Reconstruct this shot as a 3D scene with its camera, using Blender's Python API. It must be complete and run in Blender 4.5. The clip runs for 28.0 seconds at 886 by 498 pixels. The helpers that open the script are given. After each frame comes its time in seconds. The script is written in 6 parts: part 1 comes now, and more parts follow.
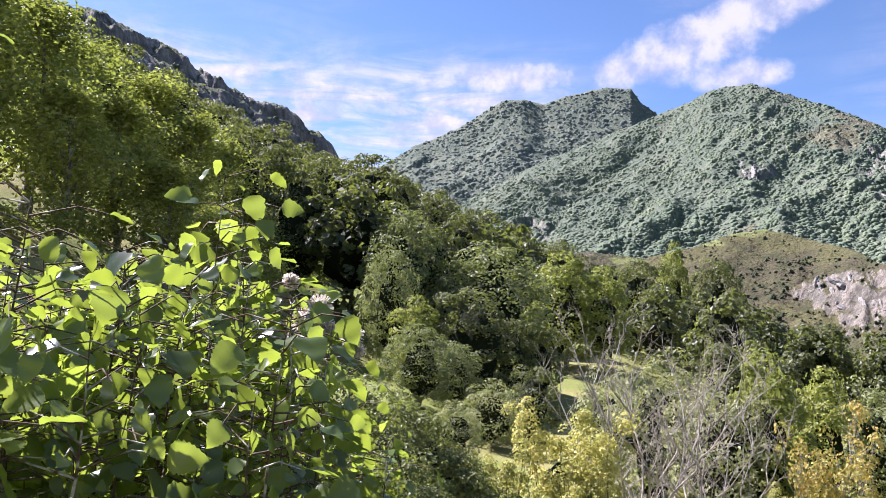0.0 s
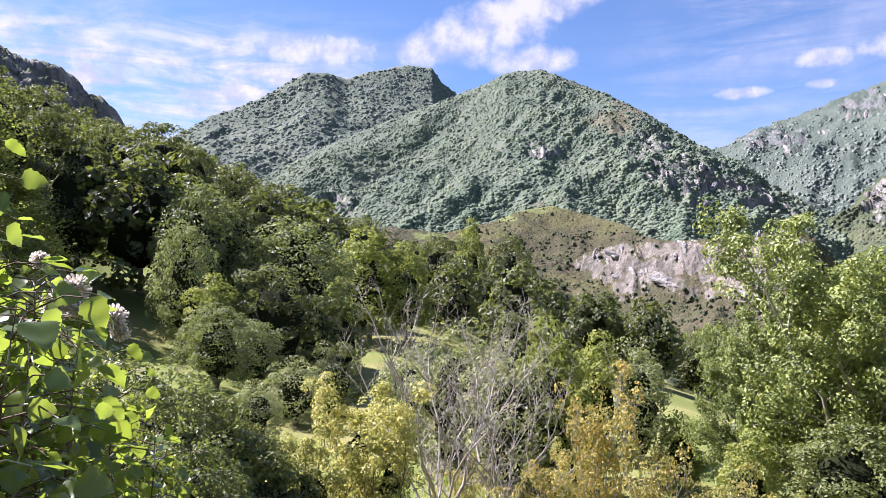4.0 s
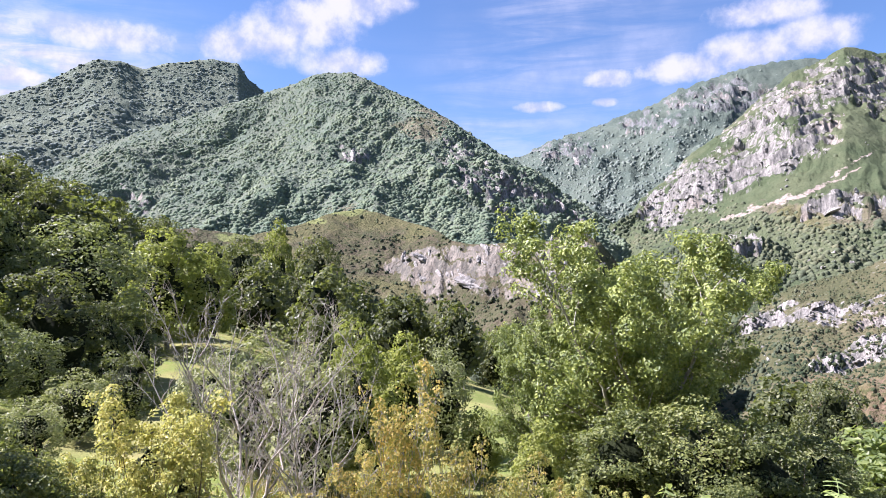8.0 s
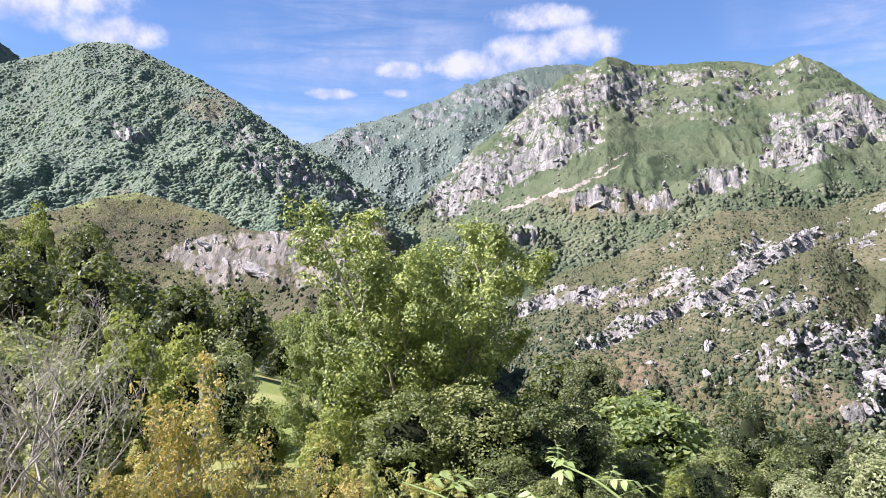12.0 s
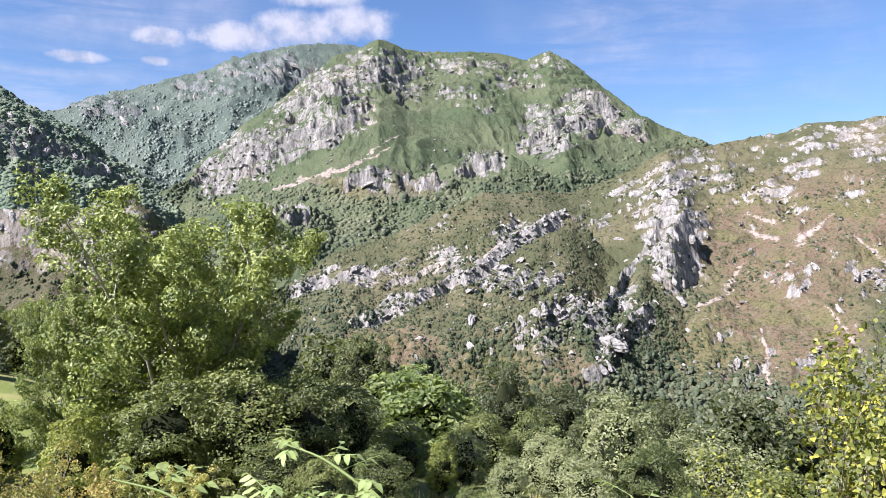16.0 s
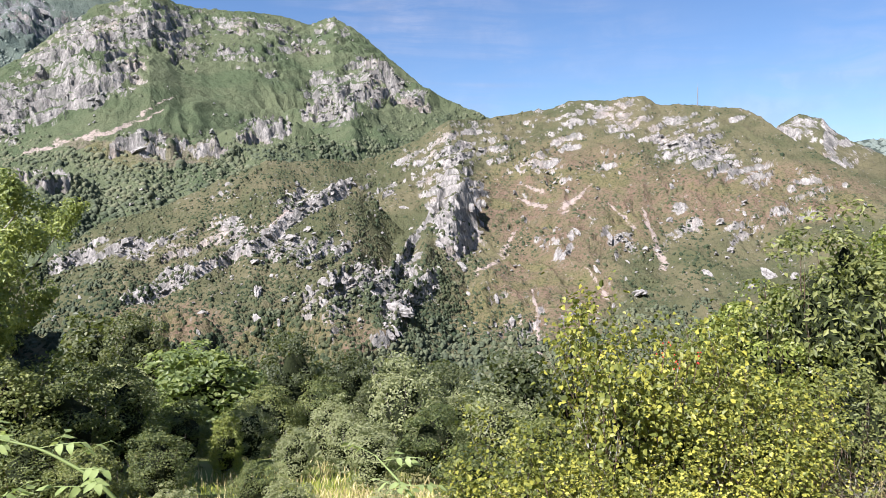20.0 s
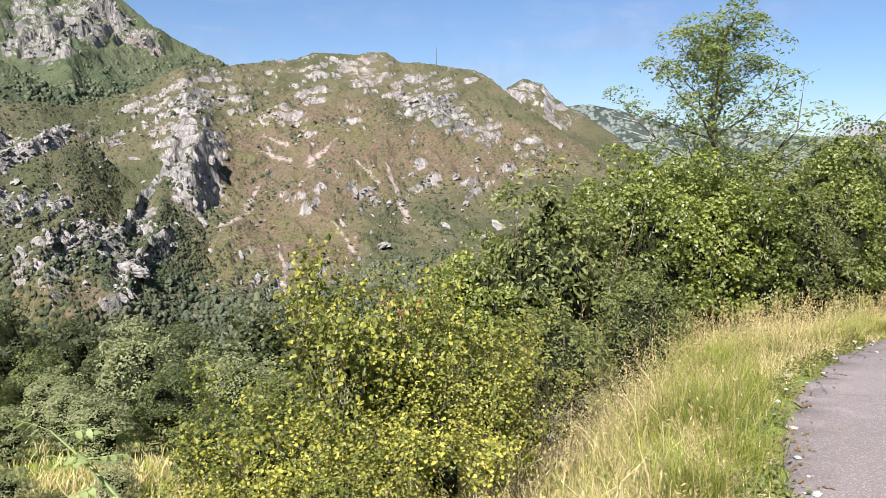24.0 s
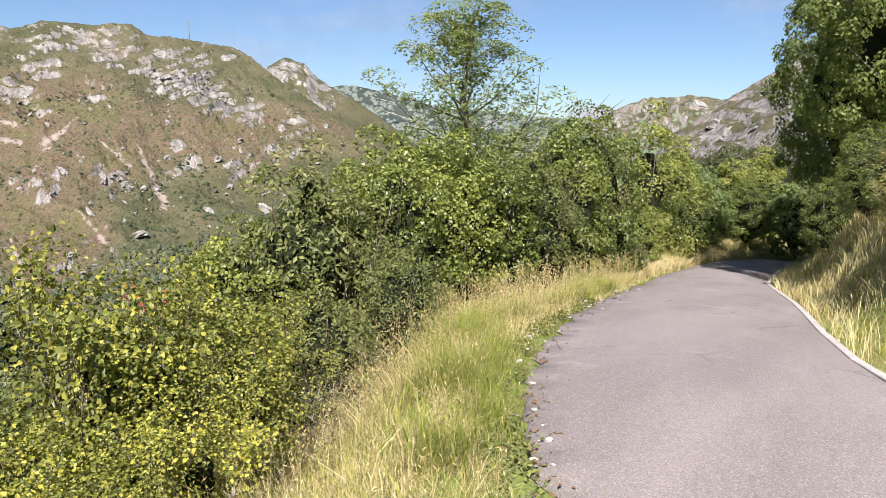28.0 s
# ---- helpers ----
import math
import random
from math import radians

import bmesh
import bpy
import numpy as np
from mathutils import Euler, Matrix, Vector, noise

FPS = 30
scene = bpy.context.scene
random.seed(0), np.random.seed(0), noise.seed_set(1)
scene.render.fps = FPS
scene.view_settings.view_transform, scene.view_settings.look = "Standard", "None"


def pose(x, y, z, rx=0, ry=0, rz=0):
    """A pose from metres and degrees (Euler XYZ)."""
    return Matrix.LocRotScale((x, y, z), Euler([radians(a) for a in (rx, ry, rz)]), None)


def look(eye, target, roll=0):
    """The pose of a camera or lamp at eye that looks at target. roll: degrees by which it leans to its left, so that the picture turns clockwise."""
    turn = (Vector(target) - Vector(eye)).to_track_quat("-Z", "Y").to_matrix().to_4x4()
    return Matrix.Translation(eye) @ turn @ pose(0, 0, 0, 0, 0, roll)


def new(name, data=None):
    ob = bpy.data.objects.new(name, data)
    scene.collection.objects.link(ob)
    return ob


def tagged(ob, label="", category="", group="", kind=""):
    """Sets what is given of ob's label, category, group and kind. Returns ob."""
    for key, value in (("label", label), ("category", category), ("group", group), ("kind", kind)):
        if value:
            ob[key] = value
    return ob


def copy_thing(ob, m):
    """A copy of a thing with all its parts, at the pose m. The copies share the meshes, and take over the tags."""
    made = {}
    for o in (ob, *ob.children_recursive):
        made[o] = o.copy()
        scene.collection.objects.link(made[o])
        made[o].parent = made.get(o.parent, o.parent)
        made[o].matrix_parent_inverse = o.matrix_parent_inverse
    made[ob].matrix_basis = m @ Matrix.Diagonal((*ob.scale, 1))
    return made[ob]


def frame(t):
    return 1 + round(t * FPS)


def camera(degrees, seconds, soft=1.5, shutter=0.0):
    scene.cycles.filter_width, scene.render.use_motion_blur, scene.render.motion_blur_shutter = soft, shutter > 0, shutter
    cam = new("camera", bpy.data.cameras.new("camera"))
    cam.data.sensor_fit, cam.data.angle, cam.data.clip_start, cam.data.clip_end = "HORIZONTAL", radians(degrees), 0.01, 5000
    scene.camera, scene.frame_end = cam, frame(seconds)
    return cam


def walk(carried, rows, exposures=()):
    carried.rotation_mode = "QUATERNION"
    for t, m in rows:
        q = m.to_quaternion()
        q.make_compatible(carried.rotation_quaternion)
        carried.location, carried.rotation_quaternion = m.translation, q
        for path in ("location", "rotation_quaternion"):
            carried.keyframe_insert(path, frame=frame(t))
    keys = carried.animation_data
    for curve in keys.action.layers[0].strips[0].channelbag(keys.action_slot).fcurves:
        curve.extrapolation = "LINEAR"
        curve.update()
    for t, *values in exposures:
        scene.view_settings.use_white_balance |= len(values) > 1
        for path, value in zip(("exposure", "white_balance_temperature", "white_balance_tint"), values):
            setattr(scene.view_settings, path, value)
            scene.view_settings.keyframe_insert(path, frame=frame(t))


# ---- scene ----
# The camera turns with outstretched arm about the body, on the verge of a mountain road.
cam = camera(62.98, 28.0, soft=0.5)
ARM = 0.37
EYE = 1.6
PATH = [
    (0, -58.13, 3.00, -1.02), (0.5, -56.18, 2.73, -0.71), (1, -54.26, 2.39, -0.55), (1.5, -52.34, 2.07, -0.50),
    (2, -50.43, 1.79, -0.40), (2.5, -48.48, 1.52, -0.35), (3, -46.54, 1.36, -0.14), (3.5, -44.61, 1.26, -0.09),
    (5.5, -36.97, 1.24, -0.14), (6, -35.10, 1.30, -0.15), (6.5, -33.27, 1.37, -0.05), (7, -31.48, 1.43, 0.04),
    (7.5, -29.62, 1.46, 0.06), (8, -27.69, 1.43, 0.07), (8.5, -25.61, 1.32, 0.12), (9, -23.44, 1.16, 0.16),
    (9.5, -21.29, 1.01, 0.21), (10, -19.20, 0.87, 0.17), (10.5, -17.23, 0.77, 0.13), (11, -15.30, 0.66, 0.12),
    (11.5, -13.34, 0.56, 0.10), (12, -11.31, 0.43, 0.18), (12.5, -9.19, 0.28, 0.24), (14.5, -0.43, -0.63, 0.21),
    (15, 1.86, -0.83, 0.21), (15.5, 4.27, -1.04, 0.27), (16, 6.52, -1.22, 0.30), (16.5, 8.68, -1.43, 0.27),
    (17, 10.78, -1.68, 0.27), (17.5, 12.82, -1.98, 0.27), (18, 14.79, -2.29, 0.32), (18.5, 16.81, -2.63, 0.28),
    (19, 18.90, -3.00, 0.33), (19.5, 21.03, -3.38, 0.38), (20, 23.24, -3.79, 0.40), (20.5, 25.55, -4.19, 0.36),
    (21, 27.91, -4.61, 0.33), (21.5, 30.27, -5.10, 0.26), (23.5, 40.43, -6.98, -0.43), (24, 43.20, -7.36, -0.67),
    (24.5, 45.88, -7.63, -0.69), (25, 48.45, -7.79, -0.67), (25.5, 50.90, -7.90, -0.61), (26, 53.28, -7.99, -0.58),
    (26.5, 55.55, -8.13, -0.54), (27, 57.61, -8.35, -0.38), (27.5, 59.61, -8.53, -0.45), (28, 61.40, -8.67, -0.49),
]


def stand(yaw, tilt, lean):
    a = radians(yaw)
    return pose(ARM * math.sin(a), ARM * math.cos(a), EYE) @ pose(0, 0, 0, 0, 0, -yaw) @ pose(0, 0, 0, 90 + tilt, 0, 0) @ pose(0, 0, 0, 0, 0, -lean)


walk(cam, [(t, stand(yaw, tilt, lean)) for t, yaw, tilt, lean in PATH],
     exposures=[(0, 1.70, 5800, 31), (8, 1.74, 5720, 29), (17, 1.48, 5740, 22), (28, 1.18, 6140, 20)])

# ---- light ----
SUN_BEARING, SUN_HEIGHT = -115.0, 45.0
sun = new("sun", bpy.data.lights.new("sun", "SUN"))
sun.data.energy, sun.data.angle, sun.data.color = 5.0, radians(0.53), (1.0, 0.95, 0.86)
sb, sh = radians(SUN_BEARING), radians(SUN_HEIGHT)
sun.matrix_world = look((200 * math.sin(sb) * math.cos(sh), 200 * math.cos(sb) * math.cos(sh), 200 * math.sin(sh)), (0, 0, 0))


class Graph:
    """Short hand for wiring shader nodes."""

    def __init__(self, tree):
        self.tree = tree

    def add(self, kind, ins=(), operation="", use_clamp=None, data_type="", blend_type="", interpolation_type="", attribute_name=""):
        n = self.tree.nodes.new(kind)
        if operation:
            n.operation = operation
        if use_clamp is not None:
            n.use_clamp = use_clamp
        if data_type:
            n.data_type = data_type
        if blend_type:
            n.blend_type = blend_type
        if interpolation_type:
            n.interpolation_type = interpolation_type
        if attribute_name:
            n.attribute_name = attribute_name
        for k, v in dict(ins).items():
            if isinstance(v, bpy.types.NodeSocket):
                self.tree.links.new(v, n.inputs[k])
            else:
                n.inputs[k].default_value = v
        return n

    def math(self, op, a, b=0.0, c=0.0, clamp=False):
        return self.add("ShaderNodeMath", {0: a, 1: b, 2: c}, operation=op, use_clamp=clamp).outputs[0]

    def mix(self, f, a, b, blend="MIX"):
        n = self.add("ShaderNodeMix", {0: f}, data_type="RGBA", blend_type=blend)
        for k, v in ((6, a), (7, b)):
            if isinstance(v, bpy.types.NodeSocket):
                self.tree.links.new(v, n.inputs[k])
            else:
                n.inputs[k].default_value = (*v, 1)
        return n.outputs[2]

    def smooth(self, x, lo, hi):
        n = self.add("ShaderNodeMapRange", {0: x, 1: lo, 2: hi, 3: 0.0, 4: 1.0}, interpolation_type="SMOOTHSTEP")
        return n.outputs[0]

    def ramp(self, f, *stops):
        n = self.add("ShaderNodeValToRGB", {0: f})
        while len(n.color_ramp.elements) < len(stops):
            n.color_ramp.elements.new(0.5)
        for e, (p, c) in zip(n.color_ramp.elements, stops):
            e.position, e.color = p, (*c, 1)
        return n.outputs[0]

    def noise(self, vec, scale, detail=4, rough=0.55, distort=0.0):
        return self.add("ShaderNodeTexNoise", {"Vector": vec, "Scale": scale, "Detail": detail, "Roughness": rough, "Distortion": distort}).outputs[0]

    def stretch(self, vec, s):
        return self.add("ShaderNodeMapping", {"Vector": vec, "Scale": s}).outputs[0]


# Sky: clear late-summer blue with cumulus over the ridges and thin high cloud
world = bpy.data.worlds.new("sky")
scene.world = world
world.use_nodes = True
g = Graph(world.node_tree)
world.node_tree.nodes.clear()
sky = g.add("ShaderNodeTexSky")
sky.sky_type, sky.sun_disc, sky.sun_elevation, sky.sun_rotation = "NISHITA", False, sh, sb
sky.altitude, sky.air_density, sky.dust_density, sky.ozone_density = 500, 1.0, 0.4, 2.4
vec = g.add("ShaderNodeTexCoord").outputs["Generated"]
xyz = g.add("ShaderNodeSeparateXYZ", {0: vec}).outputs
bearing_s = g.math("MULTIPLY", g.math("ARCTAN2", xyz[0], xyz[1]), 57.2958)
height_s = g.math("MULTIPLY", g.math("ARCSINE", xyz[2]), 57.2958)
puff = g.noise(vec, 26, 8, 0.58)
puff_b = g.noise(g.stretch(vec, (1, 1, 1.3)), 70, 6, 0.62)
warp = g.math("MULTIPLY", g.math("SUBTRACT", puff, 0.5), 2.6)
warp = g.math("ADD", warp, g.math("MULTIPLY", g.math("SUBTRACT", puff_b, 0.5), 0.8))
heap = None
# bearing, height, half length, half depth of each heap of cumulus, degrees
for b, h, rb, rh in [(-44.2, 16.6, 2.3, 1.0), (-41.5, 17.1, 2.8, 1.3), (-38, 18.6, 3.0, 1.4), (-34.5, 19.9, 2.8, 1.1), (-31.8, 20.2, 1.6, 0.7),
                     (-35.6, 15.7, 2.6, 0.85), (-14.8, 14.3, 1.6, 0.6), (-20.2, 12.4, 1.5, 0.35), (-15, 12.6, 0.8, 0.3), (-9, 14.7, 3.2, 0.8),
                     (-4.5, 15.4, 3.2, 1.0), (-0.3, 16.0, 2.4, 0.9), (-3.5, 18.0, 3.0, 0.7), (-53, 16.3, 4.5, 0.9), (76, 11.8, 3.0, 0.8), (73, 1.9, 1.8, 0.5)]:
    da = g.math("DIVIDE", g.math("SUBTRACT", bearing_s, b), rb * 1.25)
    de = g.math("DIVIDE", g.math("SUBTRACT", height_s, h), rh * 1.3)
    d2 = g.math("ADD", g.math("MULTIPLY", da, da), g.math("MULTIPLY", de, de))
    one = g.math("SUBTRACT", 1.0, d2)
    heap = one if heap is None else g.math("SMOOTH_MAX", heap, one, 0.5)
heap = g.smooth(g.math("ADD", heap, warp), -0.6, 1.15)
# thin high cloud: combed streaks, thickest towards the sun
comb = g.add("ShaderNodeMapping", {"Vector": vec, "Rotation": (0.3, 0.25, 0.4), "Scale": (2.2, 5, 22)}).outputs[0]
streak = g.noise(comb, 1.6, 7, 0.62, 0.6)
veil = g.noise(vec, 2.4, 3, 0.5)
band = g.math("MULTIPLY", g.smooth(height_s, 4.0, 11.0), g.math("SUBTRACT", 1.0, g.smooth(height_s, 14.5, 20.0)))
near_sun = g.math("SUBTRACT", 1.0, g.smooth(bearing_s, -58.0, -40.0))
thick = g.math("MULTIPLY", g.math("MULTIPLY", band, near_sun), 1.15)
thin = g.math("MULTIPLY", g.smooth(veil, 0.42, 0.7), 0.48)
cirrus = g.math("MULTIPLY", g.smooth(streak, 0.30, 0.70), g.math("ADD", thick, thin), clamp=True)
cover = g.math("MAXIMUM", g.math("MULTIPLY", heap, 0.9), cirrus, clamp=True)
shade = g.smooth(puff, 0.35, 0.62)
white = g.mix(shade, (4.7, 5.0, 5.5), (6.9, 6.8, 6.8))
tinted = g.mix(1.0, sky.outputs[0], (0.92, 1.05, 1.11), "MULTIPLY")
both = g.mix(cover, tinted, white)
back = g.add("ShaderNodeBackground", {0: both, 1: 0.045})
g.add("ShaderNodeOutputWorld", {0: back.outputs[0]})


# ---- materials ----
def material(name):
    m = bpy.data.materials.new(name)
    m.use_nodes = True
    m.node_tree.nodes.clear()
    return m, Graph(m.node_tree)


def finish(g, colour, rough=0.9, bump=None, strength=0.3, distance=0.05, gloss=0.3, through_light=None, amount=0.35):
    ins = {"Base Color": colour, "Roughness": rough, "Specular IOR Level": gloss}
    if bump is not None:
        ins["Normal"] = g.add("ShaderNodeBump", {"Height": bump, "Strength": strength, "Distance": distance}).outputs[0]
    s = g.add("ShaderNodeBsdfPrincipled", ins).outputs[0]
    if through_light is not None:
        t = g.add("ShaderNodeBsdfTranslucent", {0: through_light}).outputs[0]
        s = g.add("ShaderNodeMixShader", {0: amount, 1: s, 2: t}).outputs[0]
    g.add("ShaderNodeOutputMaterial", {0: s})


def leaf_material(name, low, mid, high, glow=(0.36, 0.44, 0.04), amount=0.42, rough=0.5, gloss=0.35):
    """Leaves: each its own tone, with patches of tone through the crown; light shines through them."""
    m, g = material(name)
    geo = g.add("ShaderNodeNewGeometry").outputs
    pos = geo["Position"]
    obj = g.add("ShaderNodeObjectInfo").outputs["Random"]
    patch = g.noise(pos, 0.6, 3)
    f = g.math("ADD", g.math("MULTIPLY", geo["Random Per Island"], 0.55), g.math("MULTIPLY", patch, 0.55))
    f = g.math("ADD", f, g.math("MULTIPLY", g.math("SUBTRACT", obj, 0.55), 0.3), clamp=True)
    col = g.ramp(f, (0.12, low), (0.5, mid), (0.9, high))
    vein = g.noise(pos, 60, 2)
    col = g.mix(g.math("MULTIPLY", vein, 0.35), col, g.mix(0.5, col, (0.02, 0.03, 0.01)))
    finish(g, col, rough, None, gloss=gloss, through_light=g.mix(0.5, col, glow), amount=amount)
    return m


def bark_material(name, a, b, scale=12):
    m, g = material(name)
    pos = g.add("ShaderNodeNewGeometry").outputs["Position"]
    n = g.noise(g.stretch(pos, (1, 1, 0.25)), scale, 5)
    lichen = g.smooth(g.noise(pos, scale * 0.4, 3), 0.52, 0.62)
    col = g.mix(lichen, g.ramp(n, (0.3, a), (0.7, b)), (0.34, 0.34, 0.28))
    finish(g, col, 0.95, n, 0.5, 0.02)
    return m


def hill_material(name, grass_a, grass_b, heath_a, heath_b, rock_a=(0.115, 0.109, 0.098), rock_b=(0.41, 0.383, 0.34), grain=1.0, stony=0.0):
    """Mountain side: turf, heath, bare limestone and scree by the 'cover' attribute (rock, scree, heath)."""
    m, g = material(name)
    pos = g.add("ShaderNodeNewGeometry").outputs["Position"]
    cov = g.add("ShaderNodeSeparateColor", {0: g.add("ShaderNodeAttribute", attribute_name="cover").outputs["Color"]}).outputs
    big = g.noise(pos, 0.012 / grain, 5, 0.6)
    mid = g.noise(pos, 0.07 / grain, 5, 0.6)
    fine = g.noise(pos, 0.35 / grain, 4, 0.65)
    turf = g.mix(g.smooth(big, 0.38, 0.62), grass_a, grass_b)
    turf = g.mix(g.math("MULTIPLY", g.smooth(fine, 0.5, 0.7), 0.6), turf, g.mix(0.6, turf, (0.02, 0.035, 0.012)))
    heath = g.mix(g.smooth(mid, 0.35, 0.65), heath_a, heath_b)
    heath = g.mix(g.math("MULTIPLY", g.smooth(big, 0.5, 0.62), 0.7), heath, (0.125, 0.118, 0.05))
    heath = g.mix(g.math("MULTIPLY", g.smooth(fine, 0.48, 0.62), 0.7), heath, (0.045, 0.058, 0.020))
    soil = g.mix(g.smooth(g.math("ADD", cov[2], g.math("MULTIPLY", g.math("SUBTRACT", mid, 0.5), 0.9)), 0.3, 0.7), turf, heath)
    # limestone with streaks down the face, rusty stains, darker noise bands and fine dark speckle
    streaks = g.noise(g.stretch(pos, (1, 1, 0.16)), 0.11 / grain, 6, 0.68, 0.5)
    dark_bands = g.smooth(g.noise(g.stretch(pos, (1, 1, 0.35)), 0.05 / grain, 6, 0.7, 0.8), 0.40, 0.52)
    stone = g.ramp(streaks, (0.32, rock_a), (0.52, tuple(0.5 * (p + q) for p, q in zip(rock_a, rock_b))), (0.7, rock_b))
    stone = g.mix(g.math("MULTIPLY", g.smooth(big, 0.52, 0.66), 0.45), stone, (0.34, 0.265, 0.20))
    stone = g.mix(dark_bands, g.mix(0.5, stone, (0.07, 0.075, 0.06)), stone)
    dark_specks = g.noise(g.stretch(pos, (1, 1, 0.45)), 0.42 / grain, 5, 0.7)
    stone = g.mix(g.math("MULTIPLY", g.smooth(dark_specks, 0.56, 0.40), 0.55), stone, (0.085, 0.085, 0.075))
    crumb = g.noise(g.stretch(pos, (1, 1, 0.5)), 0.14 / grain, 9, 0.78)
    edge = g.math("ADD", g.math("MULTIPLY_ADD", cov[0], 0.8, stony), g.math("MULTIPLY", g.math("SUBTRACT", crumb, 0.5), 2.6))
    col = g.mix(g.smooth(edge, 0.40, 0.66), soil, stone)
    loose = g.mix(fine, (0.25, 0.20, 0.165), (0.36, 0.30, 0.255))
    col = g.mix(g.smooth(g.math("ADD", cov[1], g.math("MULTIPLY", g.math("SUBTRACT", g.noise(pos, 0.12 / grain, 6, 0.75), 0.5), 1.6)), 0.5, 0.72), col, loose)
    bump = g.math("ADD", g.math("MULTIPLY", streaks, 1.0), g.math("MULTIPLY", fine, 0.5))
    finish(g, col, 0.95, bump, 0.7, 7.0 * grain, gloss=0.1)
    return m


def canopy_material(name, low, mid, high, size=0.12):
    m, g = material(name)
    geo = g.add("ShaderNodeNewGeometry").outputs
    patch = g.noise(geo["Position"], 0.008, 3)
    f = g.math("ADD", g.math("MULTIPLY", geo["Random Per Island"], 0.45), g.math("MULTIPLY", g.smooth(patch, 0.3, 0.7), 0.55), clamp=True)
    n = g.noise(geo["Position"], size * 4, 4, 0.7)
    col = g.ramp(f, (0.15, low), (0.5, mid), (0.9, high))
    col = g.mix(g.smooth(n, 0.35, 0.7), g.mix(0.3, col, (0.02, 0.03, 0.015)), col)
    finish(g, col, 0.85, n, 0.7, 1.2, gloss=0.15)
    return m


def plain(name, a, b, scale, rough=0.9, bump=0.3, distance=0.02, gloss=0.3, detail=6):
    m, g = material(name)
    pos = g.add("ShaderNodeNewGeometry").outputs["Position"]
    n = g.noise(pos, scale, detail, 0.65)
    finish(g, g.ramp(n, (0.3, a), (0.7, b)), rough, n, bump, distance, gloss)
    return m


def ground_material():
    """Turf with dry and earthy patches."""
    m, g = material("meadow")
    pos = g.add("ShaderNodeNewGeometry").outputs["Position"]
    big, mid, fine = g.noise(pos, 0.11, 4), g.noise(pos, 0.9, 5, 0.6), g.noise(pos, 14, 4, 0.7)
    col = g.mix(g.smooth(big, 0.42, 0.58), (0.165, 0.205, 0.050), (0.25, 0.245, 0.085))
    col = g.mix(g.math("MULTIPLY", g.smooth(mid, 0.45, 0.65), 0.4), col, (0.26, 0.20, 0.09))
    col = g.mix(g.math("MULTIPLY", g.smooth(fine, 0.45, 0.7), 0.5), col, (0.07, 0.085, 0.025))
    finish(g, col, 0.95, g.math("ADD", fine, mid), 0.6, 0.06, gloss=0.1)
    return m


def road_material():
    """Worn pinkish-grey asphalt: chips, paler wheel tracks, patches."""
    m, g = material("asphalt")
    pos = g.add("ShaderNodeNewGeometry").outputs["Position"]
    chips = g.add("ShaderNodeTexVoronoi", {"Vector": pos, "Scale": 130.0}).outputs
    grain = g.noise(pos, 220, 3, 0.7)
    patch = g.noise(g.stretch(pos, (0.35, 1.4, 1)), 0.7, 5, 0.6)
    stain = g.noise(pos, 3.0, 6, 0.7)
    col = g.mix(g.smooth(patch, 0.35, 0.65), (0.198, 0.170, 0.151), (0.255, 0.220, 0.197))
    col = g.mix(g.math("MULTIPLY", g.smooth(stain, 0.52, 0.72), 0.35), col, (0.165, 0.148, 0.135))
    bent = g.mix(0.12, pos, g.add("ShaderNodeTexNoise", {"Vector": pos, "Scale": 4.0, "Detail": 4.0}).outputs["Color"])
    web = g.add("ShaderNodeTexVoronoi", {"Vector": bent, "Scale": 1.1})
    web.feature = "DISTANCE_TO_EDGE"
    torn = g.math("MULTIPLY", g.smooth(web.outputs["Distance"], 0.012, 0.003), g.smooth(g.noise(pos, 0.55, 3), 0.54, 0.62))
    col = g.mix(g.math("MULTIPLY", torn, 0.75), col, (0.05, 0.045, 0.042))
    col = g.mix(g.math("MULTIPLY", g.smooth(g.noise(pos, 1.3, 5, 0.6), 0.60, 0.72), 0.35), col, (0.36, 0.31, 0.29))
    chip = g.add("ShaderNodeSeparateColor", {0: chips["Color"]}).outputs[0]
    col = g.mix(g.math("MULTIPLY", g.smooth(chip, 0.72, 0.95), 0.3), col, (0.46, 0.43, 0.41))
    col = g.mix(g.math("MULTIPLY", g.smooth(chip, 0.3, 0.05), 0.4), col, (0.11, 0.10, 0.10))
    finish(g, col, 0.85, g.math("ADD", chips["Distance"], grain), 0.35, 0.006, gloss=0.3)
    return m


MEADOW, ASPHALT = ground_material(), road_material()
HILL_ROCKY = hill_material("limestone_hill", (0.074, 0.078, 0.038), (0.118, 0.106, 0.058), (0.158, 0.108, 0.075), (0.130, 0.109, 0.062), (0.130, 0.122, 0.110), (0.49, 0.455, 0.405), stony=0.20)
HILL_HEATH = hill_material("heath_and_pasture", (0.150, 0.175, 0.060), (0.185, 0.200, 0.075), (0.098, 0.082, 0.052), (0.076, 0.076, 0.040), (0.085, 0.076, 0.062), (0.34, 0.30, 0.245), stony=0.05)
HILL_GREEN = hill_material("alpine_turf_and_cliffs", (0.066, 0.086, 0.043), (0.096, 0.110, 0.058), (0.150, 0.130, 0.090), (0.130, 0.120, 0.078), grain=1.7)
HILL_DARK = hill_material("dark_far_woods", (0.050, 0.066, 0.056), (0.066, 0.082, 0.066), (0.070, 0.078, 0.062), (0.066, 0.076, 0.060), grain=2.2)
